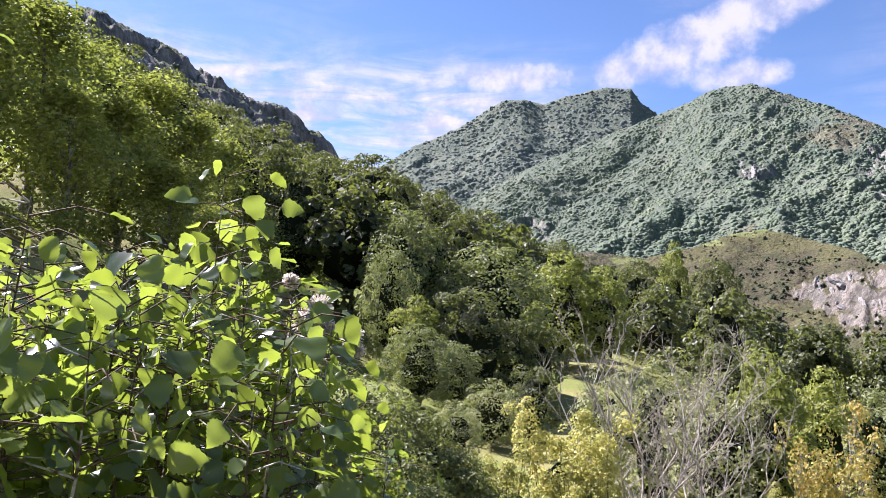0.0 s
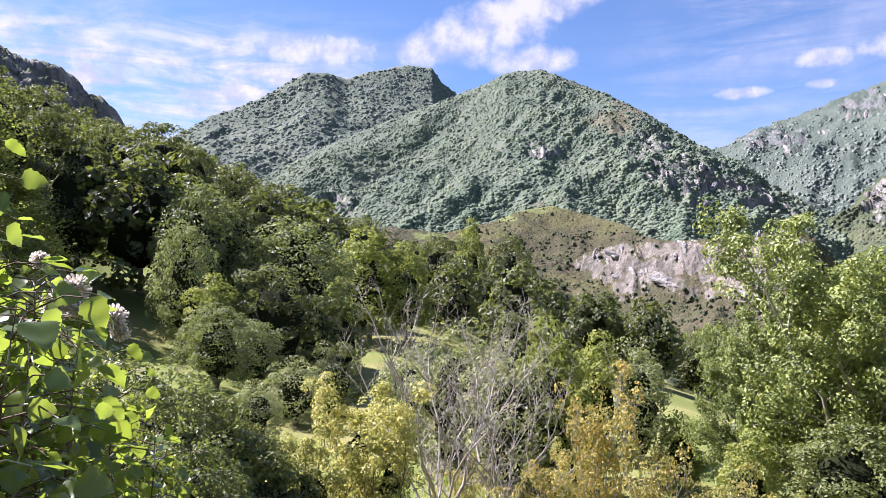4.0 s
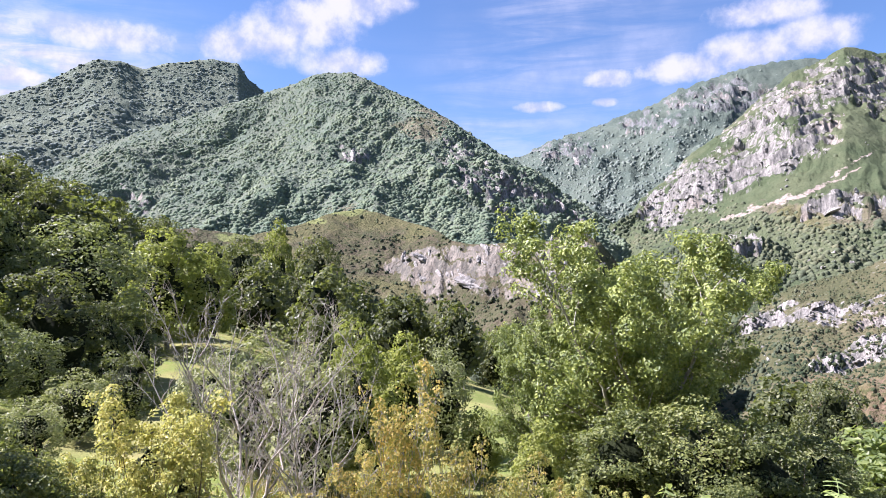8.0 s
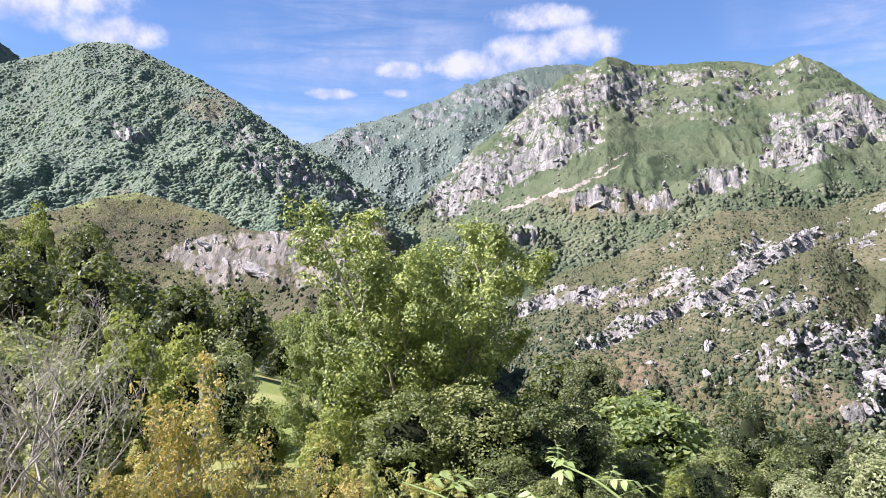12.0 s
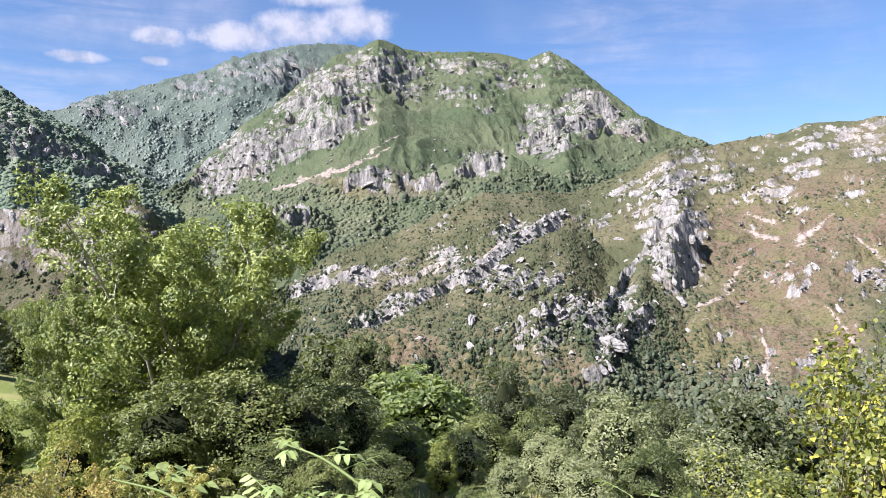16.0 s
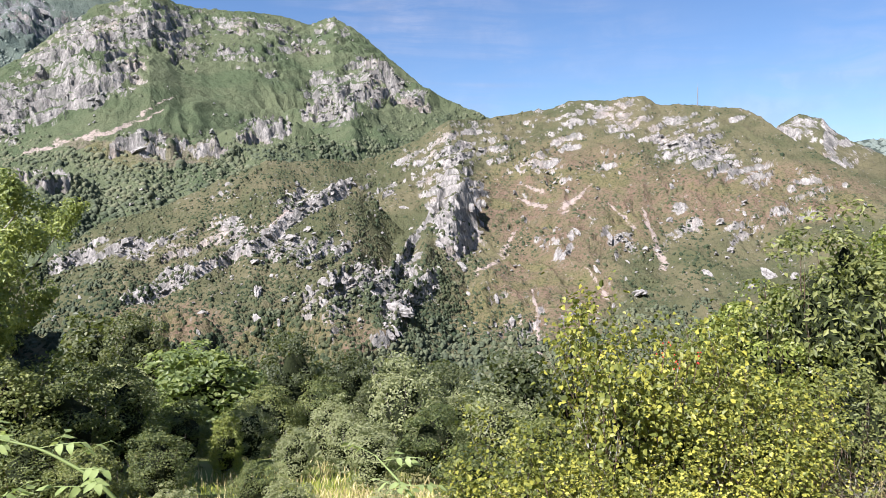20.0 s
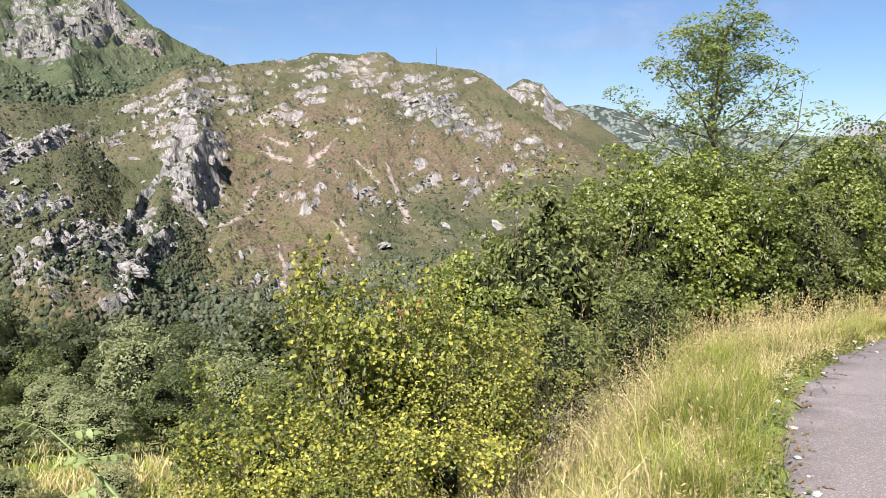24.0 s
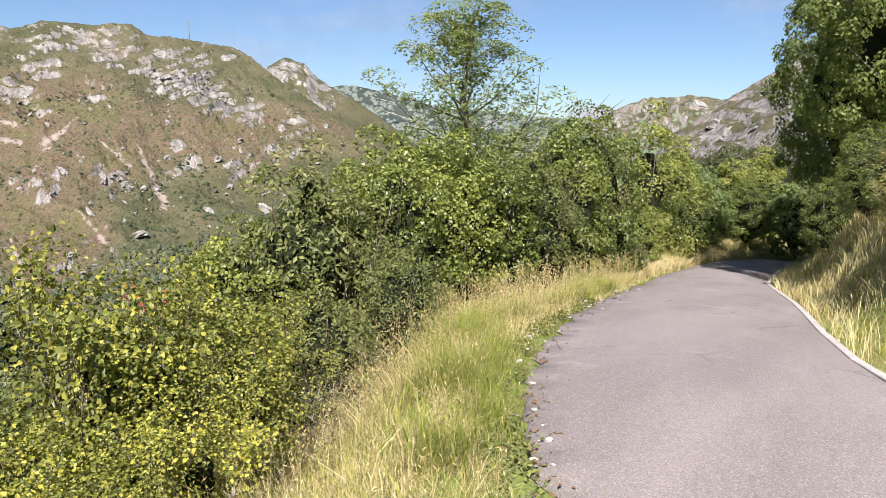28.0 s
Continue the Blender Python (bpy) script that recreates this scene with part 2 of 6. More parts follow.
# the next four carry distance haze in their base colours: greyer, bluer, paler
HILL_WOOD = hill_material("wooded_slope_hazed", (0.105, 0.130, 0.096), (0.135, 0.155, 0.110), (0.170, 0.160, 0.108), (0.160, 0.150, 0.102), grain=1.7)
HILL_HAZED = hill_material("gorge_slopes_hazed", (0.075, 0.098, 0.080), (0.100, 0.122, 0.096), (0.130, 0.130, 0.111), (0.125, 0.130, 0.111), (0.12, 0.125, 0.122), (0.23, 0.235, 0.23), grain=2.2)
CANOPY = canopy_material("canopy_green_hazed", (0.105, 0.146, 0.096), (0.145, 0.185, 0.116), (0.188, 0.222, 0.134), 0.06)
CANOPY_HAZED = canopy_material("canopy_far_hazed", (0.135, 0.165, 0.142), (0.170, 0.200, 0.168), (0.212, 0.240, 0.196), 0.04)
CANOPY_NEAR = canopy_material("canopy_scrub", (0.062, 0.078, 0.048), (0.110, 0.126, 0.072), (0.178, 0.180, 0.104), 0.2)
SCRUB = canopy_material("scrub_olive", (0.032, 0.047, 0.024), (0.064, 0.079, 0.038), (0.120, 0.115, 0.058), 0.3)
BARK = bark_material("bark_grey", (0.10, 0.085, 0.07), (0.22, 0.20, 0.17))
TWIG = bark_material("twig_bleached", (0.22, 0.19, 0.155), (0.40, 0.355, 0.30), 30)
STEM = bark_material("stem_brown", (0.055, 0.036, 0.024), (0.14, 0.095, 0.062), 40)
LEAF_OAK = leaf_material("leaf_oak", (0.038, 0.048, 0.022), (0.080, 0.094, 0.040), (0.160, 0.170, 0.072), amount=0.30)
LEAF_WILLOW = leaf_material("leaf_olive", (0.095, 0.118, 0.055), (0.190, 0.220, 0.098), (0.320, 0.345, 0.160), amount=0.36)
LEAF_LIME = leaf_material("leaf_lime", (0.110, 0.135, 0.034), (0.230, 0.260, 0.062), (0.400, 0.410, 0.100))
LEAF_ASH = leaf_material("leaf_ash", (0.106, 0.150, 0.060), (0.200, 0.256, 0.093), (0.350, 0.388, 0.132), amount=0.52, gloss=0.45)
LEAF_ASH_DEEP = leaf_material("leaf_ash_deep", (0.050, 0.080, 0.028), (0.150, 0.196, 0.056), (0.390, 0.430, 0.112), amount=0.30, gloss=0.5)
LEAF_GOLD = leaf_material("leaf_gold", (0.130, 0.160, 0.052), (0.400, 0.415, 0.125), (0.740, 0.660, 0.225), (0.50, 0.48, 0.06), 0.42)
LEAF_BUCK = leaf_material("leaf_buckthorn", (0.042, 0.060, 0.015), (0.168, 0.190, 0.037), (0.54, 0.50, 0.078), (0.42, 0.44, 0.03), 0.32)
LEAF_COB = leaf_material("leaf_cob", (0.034, 0.060, 0.024), (0.100, 0.150, 0.042), (0.27, 0.33, 0.070), (0.52, 0.66, 0.04), 0.50, 0.26, 0.85)
LEAF_BEECH = leaf_material("leaf_beech", (0.052, 0.076, 0.024), (0.150, 0.192, 0.056), (0.330, 0.360, 0.110), amount=0.48)
LITTER = plain("dead_leaves", (0.07, 0.045, 0.025), (0.22, 0.13, 0.06), 60)
LEAF_RUST = leaf_material("leaf_rust", (0.120, 0.140, 0.048), (0.390, 0.370, 0.105), (0.720, 0.490, 0.150), (0.50, 0.42, 0.04), 0.40)
LEAF_BRACKEN = leaf_material("leaf_bracken", (0.13, 0.075, 0.035), (0.28, 0.155, 0.07), (0.42, 0.26, 0.12), (0.4, 0.2, 0.04), 0.3)
LEAF_HAZEL = leaf_material("leaf_hazel", (0.034, 0.052, 0.014), (0.118, 0.152, 0.032), (0.31, 0.34, 0.070), (0.48, 0.58, 0.03), 0.32, 0.4, 0.55)
LEAF_PRIVET = leaf_material("leaf_privet", (0.050, 0.068, 0.024), (0.145, 0.165, 0.050), (0.320, 0.325, 0.100), amount=0.30)
# dark green privet, deepened: shade beside the thicket put into the leaf colour
LEAF_SHADE = leaf_material("leaf_privet_shaded", (0.034, 0.052, 0.020), (0.112, 0.136, 0.044), (0.255, 0.270, 0.085), amount=0.28)
LEAF_SALLOW = leaf_material("leaf_sallow", (0.147, 0.166, 0.079), (0.262, 0.282, 0.134), (0.422, 0.429, 0.211), amount=0.36)
LEAF_PALE = leaf_material("leaf_rose", (0.17, 0.24, 0.075), (0.28, 0.36, 0.125), (0.40, 0.47, 0.18), (0.45, 0.55, 0.08), 0.4)
STRAW = leaf_material("grass_straw", (0.17, 0.125, 0.050), (0.47, 0.385, 0.165), (0.78, 0.67, 0.36), (0.6, 0.52, 0.16), 0.2, 0.7, 0.2)
GREEN_BLADE = leaf_material("grass_green", (0.08, 0.11, 0.022), (0.23, 0.27, 0.044), (0.46, 0.45, 0.085), (0.5, 0.56, 0.05), 0.3, 0.6, 0.2)
CONCRETE = plain("concrete", (0.34, 0.32, 0.285), (0.52, 0.49, 0.445), 9)
LIMESTONE = plain("limestone", (0.12, 0.115, 0.105), (0.42, 0.395, 0.355), 0.22, 0.95, 1.0, 2.5, 0.15, 10)
FLUFF = leaf_material("seed_fluff", (0.50, 0.44, 0.36), (0.68, 0.61, 0.51), (0.86, 0.80, 0.70), (0.80, 0.74, 0.64), 0.5, 0.9, 0.1)
# near-black tone: the shade inside crowns is put into the colour
CROWN_SHADE = plain("crown_shade", (0.008, 0.012, 0.005), (0.028, 0.034, 0.013), 6, 0.9, 0.8, 0.1, 0.1)
STEEL = plain("galvanised_steel", (0.16, 0.165, 0.17), (0.26, 0.265, 0.27), 6, 0.5)
BERRY = plain("berry_red", (0.45, 0.02, 0.015), (0.62, 0.05, 0.03), 40, 0.35)


# ---- geometry kit ----
def link_mesh(name, verts, faces, mat, parent=None, label="", smooth=False, cover=None):
    """One mesh object out of arrays; faces all have the same number of corners."""
    verts, faces = np.asarray(verts, float), np.asarray(faces, int)
    me = bpy.data.meshes.new(name)
    me.vertices.add(len(verts))
    me.vertices.foreach_set("co", verts.ravel())
    k = faces.shape[1]
    me.loops.add(faces.size)
    me.loops.foreach_set("vertex_index", faces.ravel())
    me.polygons.add(len(faces))
    me.polygons.foreach_set("loop_start", np.arange(0, faces.size, k))
    me.update(calc_edges=True)
    me.polygons.foreach_set("use_smooth", np.full(len(faces), smooth))
    me.materials.append(mat)
    if cover is not None:
        layer = me.color_attributes.new("cover", "FLOAT_COLOR", "POINT")
        rgba = np.ones((len(verts), 4))
        rgba[:, :3] = cover
        layer.data.foreach_set("color", rgba.ravel())
    ob = new(name, me)
    if parent is not None:
        ob.parent = parent
    if label:
        ob["label"] = label
    return ob


def lattice(i, j, k, seed):
    h = (i * 374761393 + j * 668265263 + k * 1274126177 + seed * 974634777) & 0xFFFFFFFF
    h = ((h ^ (h >> 13)) * 1103515245) & 0xFFFFFFFF
    h = ((h ^ (h >> 16)) * 2654435761) & 0xFFFFFFFF
    return ((h ^ (h >> 15)) & 0xFFFF) / 65535.0


def vnoise(x, y, z, seed=0):
    """Value noise from 0 to 1 on arrays."""
    xi, yi, zi = (np.floor(c).astype(np.int64) for c in (x, y, z))
    fx, fy, fz = x - xi, y - yi, z - zi
    fx, fy, fz = (c * c * c * (c * (c * 6 - 15) + 10) for c in (fx, fy, fz))
    r = 0.0
    for a in (0, 1):
        for b in (0, 1):
            for c in (0, 1):
                w = (fx if a else 1 - fx) * (fy if b else 1 - fy) * (fz if c else 1 - fz)
                r = r + w * lattice(xi + a, yi + b, zi + c, seed)
    return r


def fbm(x, y, z=None, octaves=5, gain=0.5, seed=0, ridged=False):
    z = np.zeros_like(x) if z is None else z
    total, amp, norm, f = 0.0, 1.0, 0.0, 1.0
    for o in range(octaves):
        n = vnoise(x * f, y * f, z * f, seed + o)
        total = total + amp * ((1 - np.abs(2 * n - 1)) if ridged else n)
        norm, amp, f = norm + amp, amp * gain, f * 2.03
    return total / norm


def soft(x, lo, hi):
    t = np.clip((x - lo) / (hi - lo), 0, 1)
    return t * t * (3 - 2 * t)


def at(bearing, dist, z=0.0):
    a = math.radians(bearing)
    return Vector((dist * math.sin(a), dist * math.cos(a), z))


def grid_faces(nr, nc):
    i = np.arange((nr - 1) * (nc - 1))
    r, c = i // (nc - 1), i % (nc - 1)
    a = r * nc + c
    return np.stack([a, a + 1, a + nc + 1, a + nc], 1)


# ---- the lie of the land near the road ----
# Left edge of the road, from behind the camera to the bend
EDGE_X = np.array([-60, -30, -12, -5, 0, 3, 4.2, 5.6, 8, 11.6, 20, 30, 38, 50, 70.0])
EDGE_Y = np.array([-20, -9, -4.6, -2.5, -0.5, 1.05, 1.86, 2.32, 2.72, 3.1, 4.2, 4.4, 3.2, -0.4, -9.5])
EDGE_Z = np.array([2.0, 1, 0.3, 0.1, 0.0, 0.0, -0.02, -0.1, -0.36, -0.8, -2.0, -3.1, -4.0, -5.2, -7.0])
ROAD_WIDTH = 2.6
LINE_X = np.arange(-60, 70, 0.1)
BELL = np.exp(-0.5 * (np.arange(-30, 31) / 11.0) ** 2)
BELL = BELL / BELL.sum()
LINE_Y = np.convolve(np.pad(np.interp(LINE_X, EDGE_X, EDGE_Y), 30, "edge"), BELL, "valid")
LINE_Z = np.convolve(np.pad(np.interp(LINE_X, EDGE_X, EDGE_Z), 30, "edge"), BELL, "valid")


def road_edge(x):
    return np.interp(x, LINE_X, LINE_Y), np.interp(x, LINE_X, LINE_Z)


RINGS = np.array([0, 2, 5, 10, 18, 28, 45, 80, 150, 300, 700.0])
PROFILES = []


def slope_at(bearing, *heights):
    PROFILES.append((bearing, heights))


slope_at(-181, 0, 0, 1, 3, 6, 10, 18, 32, 55, 80, 90)
slope_at(-110, 0, 0, 0.2, 1, 3, 7, 14, 25, 45, 60, 60)
slope_at(-92, 0, 0, -0.3, 0, 2, 4, 9, 21, 42, 64, 60)
slope_at(-80, 0, -0.1, -0.8, -1.2, -0.5, 1.5, 6, 16, 34, 50, 40)
slope_at(-65, 0, -0.4, -1.5, -2.8, -4, -4.4, -3.0, 6, 19, 22, -20)
slope_at(-50, 0, -0.5, -1.7, -3.3, -4.6, -5.3, -6, -3.5, 4, -20, -80)
slope_at(-30, 0, -0.5, -1.8, -3.5, -5.2, -6.2, -7, -10, -18, -45, -110)
slope_at(-10, 0, -0.5, -1.8, -3.6, -5.5, -6.5, -9, -18, -38, -80, -150)
slope_at(10, 0, -0.5, -1.8, -3.8, -6, -8.5, -13, -27, -52, -100, -170)
slope_at(30, 0, -0.4, -1.5, -3.6, -6, -9, -14, -28, -52, -100, -170)
slope_at(50, 0, -0.05, -0.8, -2.6, -5.2, -9, -15, -28, -50, -90, -150)
slope_at(65, 0, 0, -0.05, -0.9, -3.0, -6, -10, -20, -40, -80, -130)
slope_at(80, 0, 0, -0.05, -0.5, -1.75, -3.0, -4.4, -8, -16, -40, -90)
slope_at(87, 0, 0, -0.05, -0.3, -1.2, -2.4, -4.2, -8, -16, -36, -80)
slope_at(94, 0, 0, -0.05, 0.2, 0.6, 1, 4, 10, 22, 40, 50)
slope_at(115, 0, 0, 0.5, 2, 4.5, 8, 15, 28, 50, 80, 90)
slope_at(181, 0, 0, 1, 3, 6, 10, 18, 32, 55, 80, 90)


def land(x, y):
    """Height of the ground."""
    x, y = np.atleast_1d(np.asarray(x, float)), np.atleast_1d(np.asarray(y, float))
    b, d = np.degrees(np.arctan2(x, y)), np.hypot(x, y)
    bs = np.array([p[0] for p in PROFILES], float)
    rows = np.array([np.interp(d, RINGS, p[1]) for p in PROFILES])
    k = np.clip(np.searchsorted(bs, b) - 1, 0, len(bs) - 2)
    w = soft((b - bs[k]) / (bs[k + 1] - bs[k]), 0, 1)
    n = np.arange(len(x))
    z = rows[k, n] * (1 - w) + rows[k + 1, n] * w
    z = z + (fbm(x / 9, y / 9, seed=5) - 0.5) * np.clip(d - 6, 0, 40) * 0.035
    ey, ez = road_edge(x)
    s = y - ey
    far = (1 - soft(x, 36, 46)) * soft(x, -60, -40)
    inside = soft(s, 1.4, 0.15) * soft(s, -ROAD_WIDTH - 1.5, -ROAD_WIDTH - 0.2) * far
    return z * (1 - inside) + (ez - 0.07) * inside


# ---- the large structure ----
def build_ground():
    rings = np.concatenate([np.linspace(0.15, 12, 46), np.geomspace(12.4, 150, 70), np.geomspace(156, 4600, 40)])
    turn = np.radians(np.arange(-180, 180.1, 1.25))
    d, a = np.meshgrid(rings, turn, indexing="ij")
    x, y = (d * np.sin(a)).ravel(), (d * np.cos(a)).ravel()
    z = land(x, y)
    ob = link_mesh("ground", np.stack([x, y, z], 1), grid_faces(len(rings), len(turn))[:, ::-1], MEADOW, smooth=True)
    tagged(ob, "grassy hillside falling from the road to a meadow and a valley", "ground", kind="structure")


def build_road():
    xs = np.concatenate([np.arange(-40, -4, 1.0), np.arange(-4, 14, 0.08), np.arange(14, 48, 0.5)])
    ey, ez = road_edge(xs)
    ragged = (fbm(xs * 2.2, xs * 0 + 3, seed=8) - 0.5) * 0.30 + (fbm(xs * 7, xs * 0 + 7, seed=9) - 0.5) * 0.12
    dy = np.gradient(ey, xs)
    side = np.stack([dy, -np.ones_like(dy)], 1) / np.hypot(dy, 1)[:, None]
    across = np.array([0, 0.03, 0.32, 0.8, 1.3, 1.8, 2.3, 2.57, 2.6])
    camber = np.array([-0.06, 0.0, 0.012, 0.03, 0.035, 0.03, 0.012, 0.0, -0.06])
    pts = []
    for w, c in zip(across, camber):
        off = w + ragged * (1 - w / ROAD_WIDTH) if w < 0.1 else np.full_like(xs, w)
        x, y = xs + side[:, 0] * off, ey + side[:, 1] * off
        pts.append(np.stack([x, y, ez + c - (x - xs) * 0.0], 1))
    v = np.concatenate(pts)
    ob = link_mesh("road", v, grid_faces(len(across), len(xs)), ASPHALT, smooth=True)
    tagged(ob, "narrow worn grey asphalt road with a broken edge", "road", kind="structure")
    # concrete edging along the uphill side, in cast lengths
    kerb = tagged(new("kerb"), "low pale concrete edging strip beside the road", "kerb", kind="structure")
    x0 = -24.0
    while x0 < 40:
        x1 = x0 + 1.9
        ring = []
        for x in (x0, x1):
            y, z = road_edge(np.array([x]))
            t = np.interp(x, xs, dy)
            n = np.array([t, -1]) / math.hypot(t, 1)
            for w, h in ((2.56, -0.12), (2.56, 0.008), (2.567, 0.014), (2.633, 0.015), (2.64, 0.008), (2.64, -0.12)):
                ring.append((x + n[0] * w, y[0] + n[1] * w, z[0] + h))
        f = [(i, i + 1, i + 7, i + 6) for i in range(5)]
        f += [(0, 1, 2, 5), (2, 3, 4, 5), (6, 11, 8, 7), (8, 11, 10, 9)]
        link_mesh("kerbstone", ring, f, CONCRETE, kerb)
        x0 = x1 + 0.02


def spots(b, h, patches):
    """How far a place (bearing, height in degrees) lies inside any of the patches (bearing, height, half width, half height)."""
    r = np.zeros_like(b)
    for pb, ph, rb, rh, *weight in patches:
        r = np.maximum(r, (weight[0] if weight else 1.0) * np.exp(-0.9 * (((b - pb) / rb) ** 2 + ((h - ph) / rh) ** 2) ** 1.5))
    return r


def streaks_of(b, h, lines):
    r = np.zeros_like(b)
    for b0, h0, b1, h1, w in lines:
        t = np.clip(((b - b0) * (b1 - b0) + (h - h0) * (h1 - h0)) / ((b1 - b0) ** 2 + (h1 - h0) ** 2 + 1e-9), 0, 1)
        dd = np.hypot(b - b0 - t * (b1 - b0), h - h0 - t * (h1 - h0))
        r = np.maximum(r, 0.72 * np.exp(-(dd / (w * (0.3 + 0.75 * t))) ** 2))
    return r


SURFACES = {}


def mountain(name, label, crest, foot, step, rows, mat, power=1.15, spur=60.0, spur_size=350.0, rough=6.0, seed=1, ridges=(),
             rock=(), scree=(), heath=(), rock_base=0.0, heath_base=0.0, crag=5.0, flute=0.0, flute_size=30.0, bed=20.0, terrace=0.8, dip=0.1,
             face=0.85, drop=0.0, mounds=(), lawn=(), buttress=(), kind="", category="mountain", smooth=True):
    """A mountain from its crest line (bearing, height in degrees, distance) and its foot (bearing, distance, height above the road):
    slopes with spurs between them, beds of rock that break into cliffs and ledges where rock crops out, and a back slope."""
    cb, ch, cd = (np.array(c, float) for c in zip(*crest))
    fb, fd, fz = (np.array(c, float) for c in zip(*foot))
    b = np.arange(cb[0], cb[-1] + step / 2, step)
    dc = np.interp(b, cb, cd)
    zc = EYE + dc * np.tan(np.radians(np.interp(b, cb, ch)))
    df, zf = np.interp(b, fb, fd), np.interp(b, fb, fz)
    v = np.concatenate([[-0.08], np.linspace(0, 1, rows) ** 0.9, 1 + np.array([0.03, 0.08, 0.16, 0.3, 0.5])])[:, None]
    front = np.clip(v, 0, 1)
    d = df + (dc - df) * v
    z = zf + (zc - zf) * front ** power - np.maximum(v - 1, 0) * (zc - zf) * 0.9 - np.where(v < 0, 120.0, 0.0)
    bb = np.broadcast_to(b, d.shape)
    arc = np.radians(bb) * np.median(dc)
    window = np.clip(np.sin(np.pi * front ** 0.8), 0, 1) ** 0.6
    x, y = d * np.sin(np.radians(bb)), d * np.cos(np.radians(bb))
    wx = x + (fbm(x / spur_size, y / spur_size, seed=seed + 20) - 0.5) * spur_size * 0.8
    ribs = fbm(wx / spur_size, y / spur_size * 0.6, octaves=5, gain=0.52, seed=seed, ridged=True)
    z = z + spur * (ribs - 0.62) * window * 1.6
    sway = (fbm(arc / 90, d / 90, seed=seed + 33, octaves=4) - 0.5) * 60
    crests = np.zeros_like(z)
    for k, ridge in enumerate((*ridges, *mounds)):
        rb, rh, rd = (np.array(c, float) for c in zip(*ridge))
        rdist = np.interp(bb, rb, rd)
        top = EYE + rdist * np.tan(np.radians(np.interp(bb, rb, rh)))
        ends = np.maximum(rb[0] - bb, 0) + np.maximum(bb - rb[-1], 0)
        off = d - rdist + sway
        fall = np.where(-off * face < drop, -off * face, drop + 0.62 * (-off - drop / face))
        rise = top - np.where(off < 0, fall, off * 0.75) - 18 * (np.sqrt(ends ** 2 + 1.0) - 1.0)
        if k < len(ridges):
            worn = soft(off, -1.3 * drop / face - 4, -0.4 * drop / face) * soft(off, 14, 2) * soft(ends, 0.7, 0.0)
            crests = np.where(rise > z - 3, np.maximum(crests, worn), crests * (rise < z - 3))
        z = np.maximum(z, rise)
    jag = fbm(x / 42, y / 42, z / 60, octaves=5, gain=0.6, seed=seed + 40) - 0.5
    z = z + rough * jag * 1.6 * np.where(v > 1, 0.4, 1)
    h = np.degrees(np.arctan2(z - EYE, d))
    for b0, h0, b1, h1, w, tall in buttress:
        wob = (fbm(x / 60, y / 60, z / 60, seed=seed + 65, octaves=4) - 0.5) * w * 1.6
        tt = np.clip(((bb - b0) * (b1 - b0) + (h - h0) * (h1 - h0)) / ((b1 - b0) ** 2 + (h1 - h0) ** 2), 0, 1)
        away = np.hypot(bb - b0 - tt * (b1 - b0) + wob, (h - h0 - tt * (h1 - h0)) * 0.8)
        z = z + tall * np.clip(1 - away / w, 0, 1) ** 1.2 * soft(v, 0.97, 0.72)
    h = np.degrees(np.arctan2(z - EYE, d))
    warp_b = fbm(x / 70, y / 70, z / 70, seed=seed + 60, octaves=5, gain=0.6) - 0.5
    warp_h = fbm(x / 70, y / 70, z / 70, seed=seed + 70, octaves=5, gain=0.6) - 0.5
    pb, ph = bb + warp_b * 3.0, h + warp_h * 2.2
    r = np.clip(np.maximum(spots(pb, ph, rock), 0.8 * crests) + rock_base, 0, 1)
    s = streaks_of(bb + warp_b * 1.1, h + warp_h * 0.9, scree)
    t = np.clip(spots(pb, ph, heath) + heath_base, 0, 1) * (1 - spots(pb, ph, lawn))
    bare = soft(r, 0.1, 0.55) * (1 - 0.8 * np.clip(s, 0, 1)) * np.where(v > 1, 0.3, 1)
    # beds: cliffs and ledges along dipping strata
    layer = (z + dip * arc + (fbm(x / 110, y / 110, z / 110, seed=seed + 75, octaves=4) - 0.5) * bed * 3.2) / bed
    whole = np.floor(layer)
    part_way = layer - whole
    z = z + bed * terrace * (soft(part_way, 0.42, 0.96) - part_way) * bare * (1 - soft(v, 0.9, 1.0) * 0.7)
    # buttresses and clefts in the cliffs
    lines = fbm(arc / flute_size + warp_b * 1.5, z / (flute_size * 2.6), d / (flute_size * 4), octaves=5, gain=0.58, seed=seed + 95, ridged=True)
    near = d - flute * (lines - 0.55) * 2.0 * bare * (1 - soft(v, 0.94, 1.0))
    x, y = near * np.sin(np.radians(bb)), near * np.cos(np.radians(bb))
    blocks = fbm(x / 16, y / 16, z / 22, octaves=4, gain=0.6, seed=seed + 90, ridged=True)
    z = z + crag * (blocks - 0.6) * 1.8 * (0.15 + 0.85 * bare)
    n = np.cross(np.stack([np.gradient(c, axis=1) for c in (x, y, z)], 2), np.stack([np.gradient(c, axis=0) for c in (x, y, z)], 2))
    steep = soft(np.abs(n[..., 2]) / np.maximum(np.linalg.norm(n, axis=2), 1e-6), 0.82, 0.5)
    grit = fbm(x / 26, y / 26, z / 36, octaves=5, gain=0.68, seed=seed + 80) - 0.5
    edge = soft(0.75 * r + 0.8 * (steep - 0.45) * (0.25 + 0.75 * r) + grit * 1.3 * (0.35 + 0.65 * soft(r, 0.05, 0.3)), 0.22, 0.86)
    cover = np.stack([edge.ravel(), s.ravel(), t.ravel()], 1)
    h = np.degrees(np.arctan2(z - EYE, near))
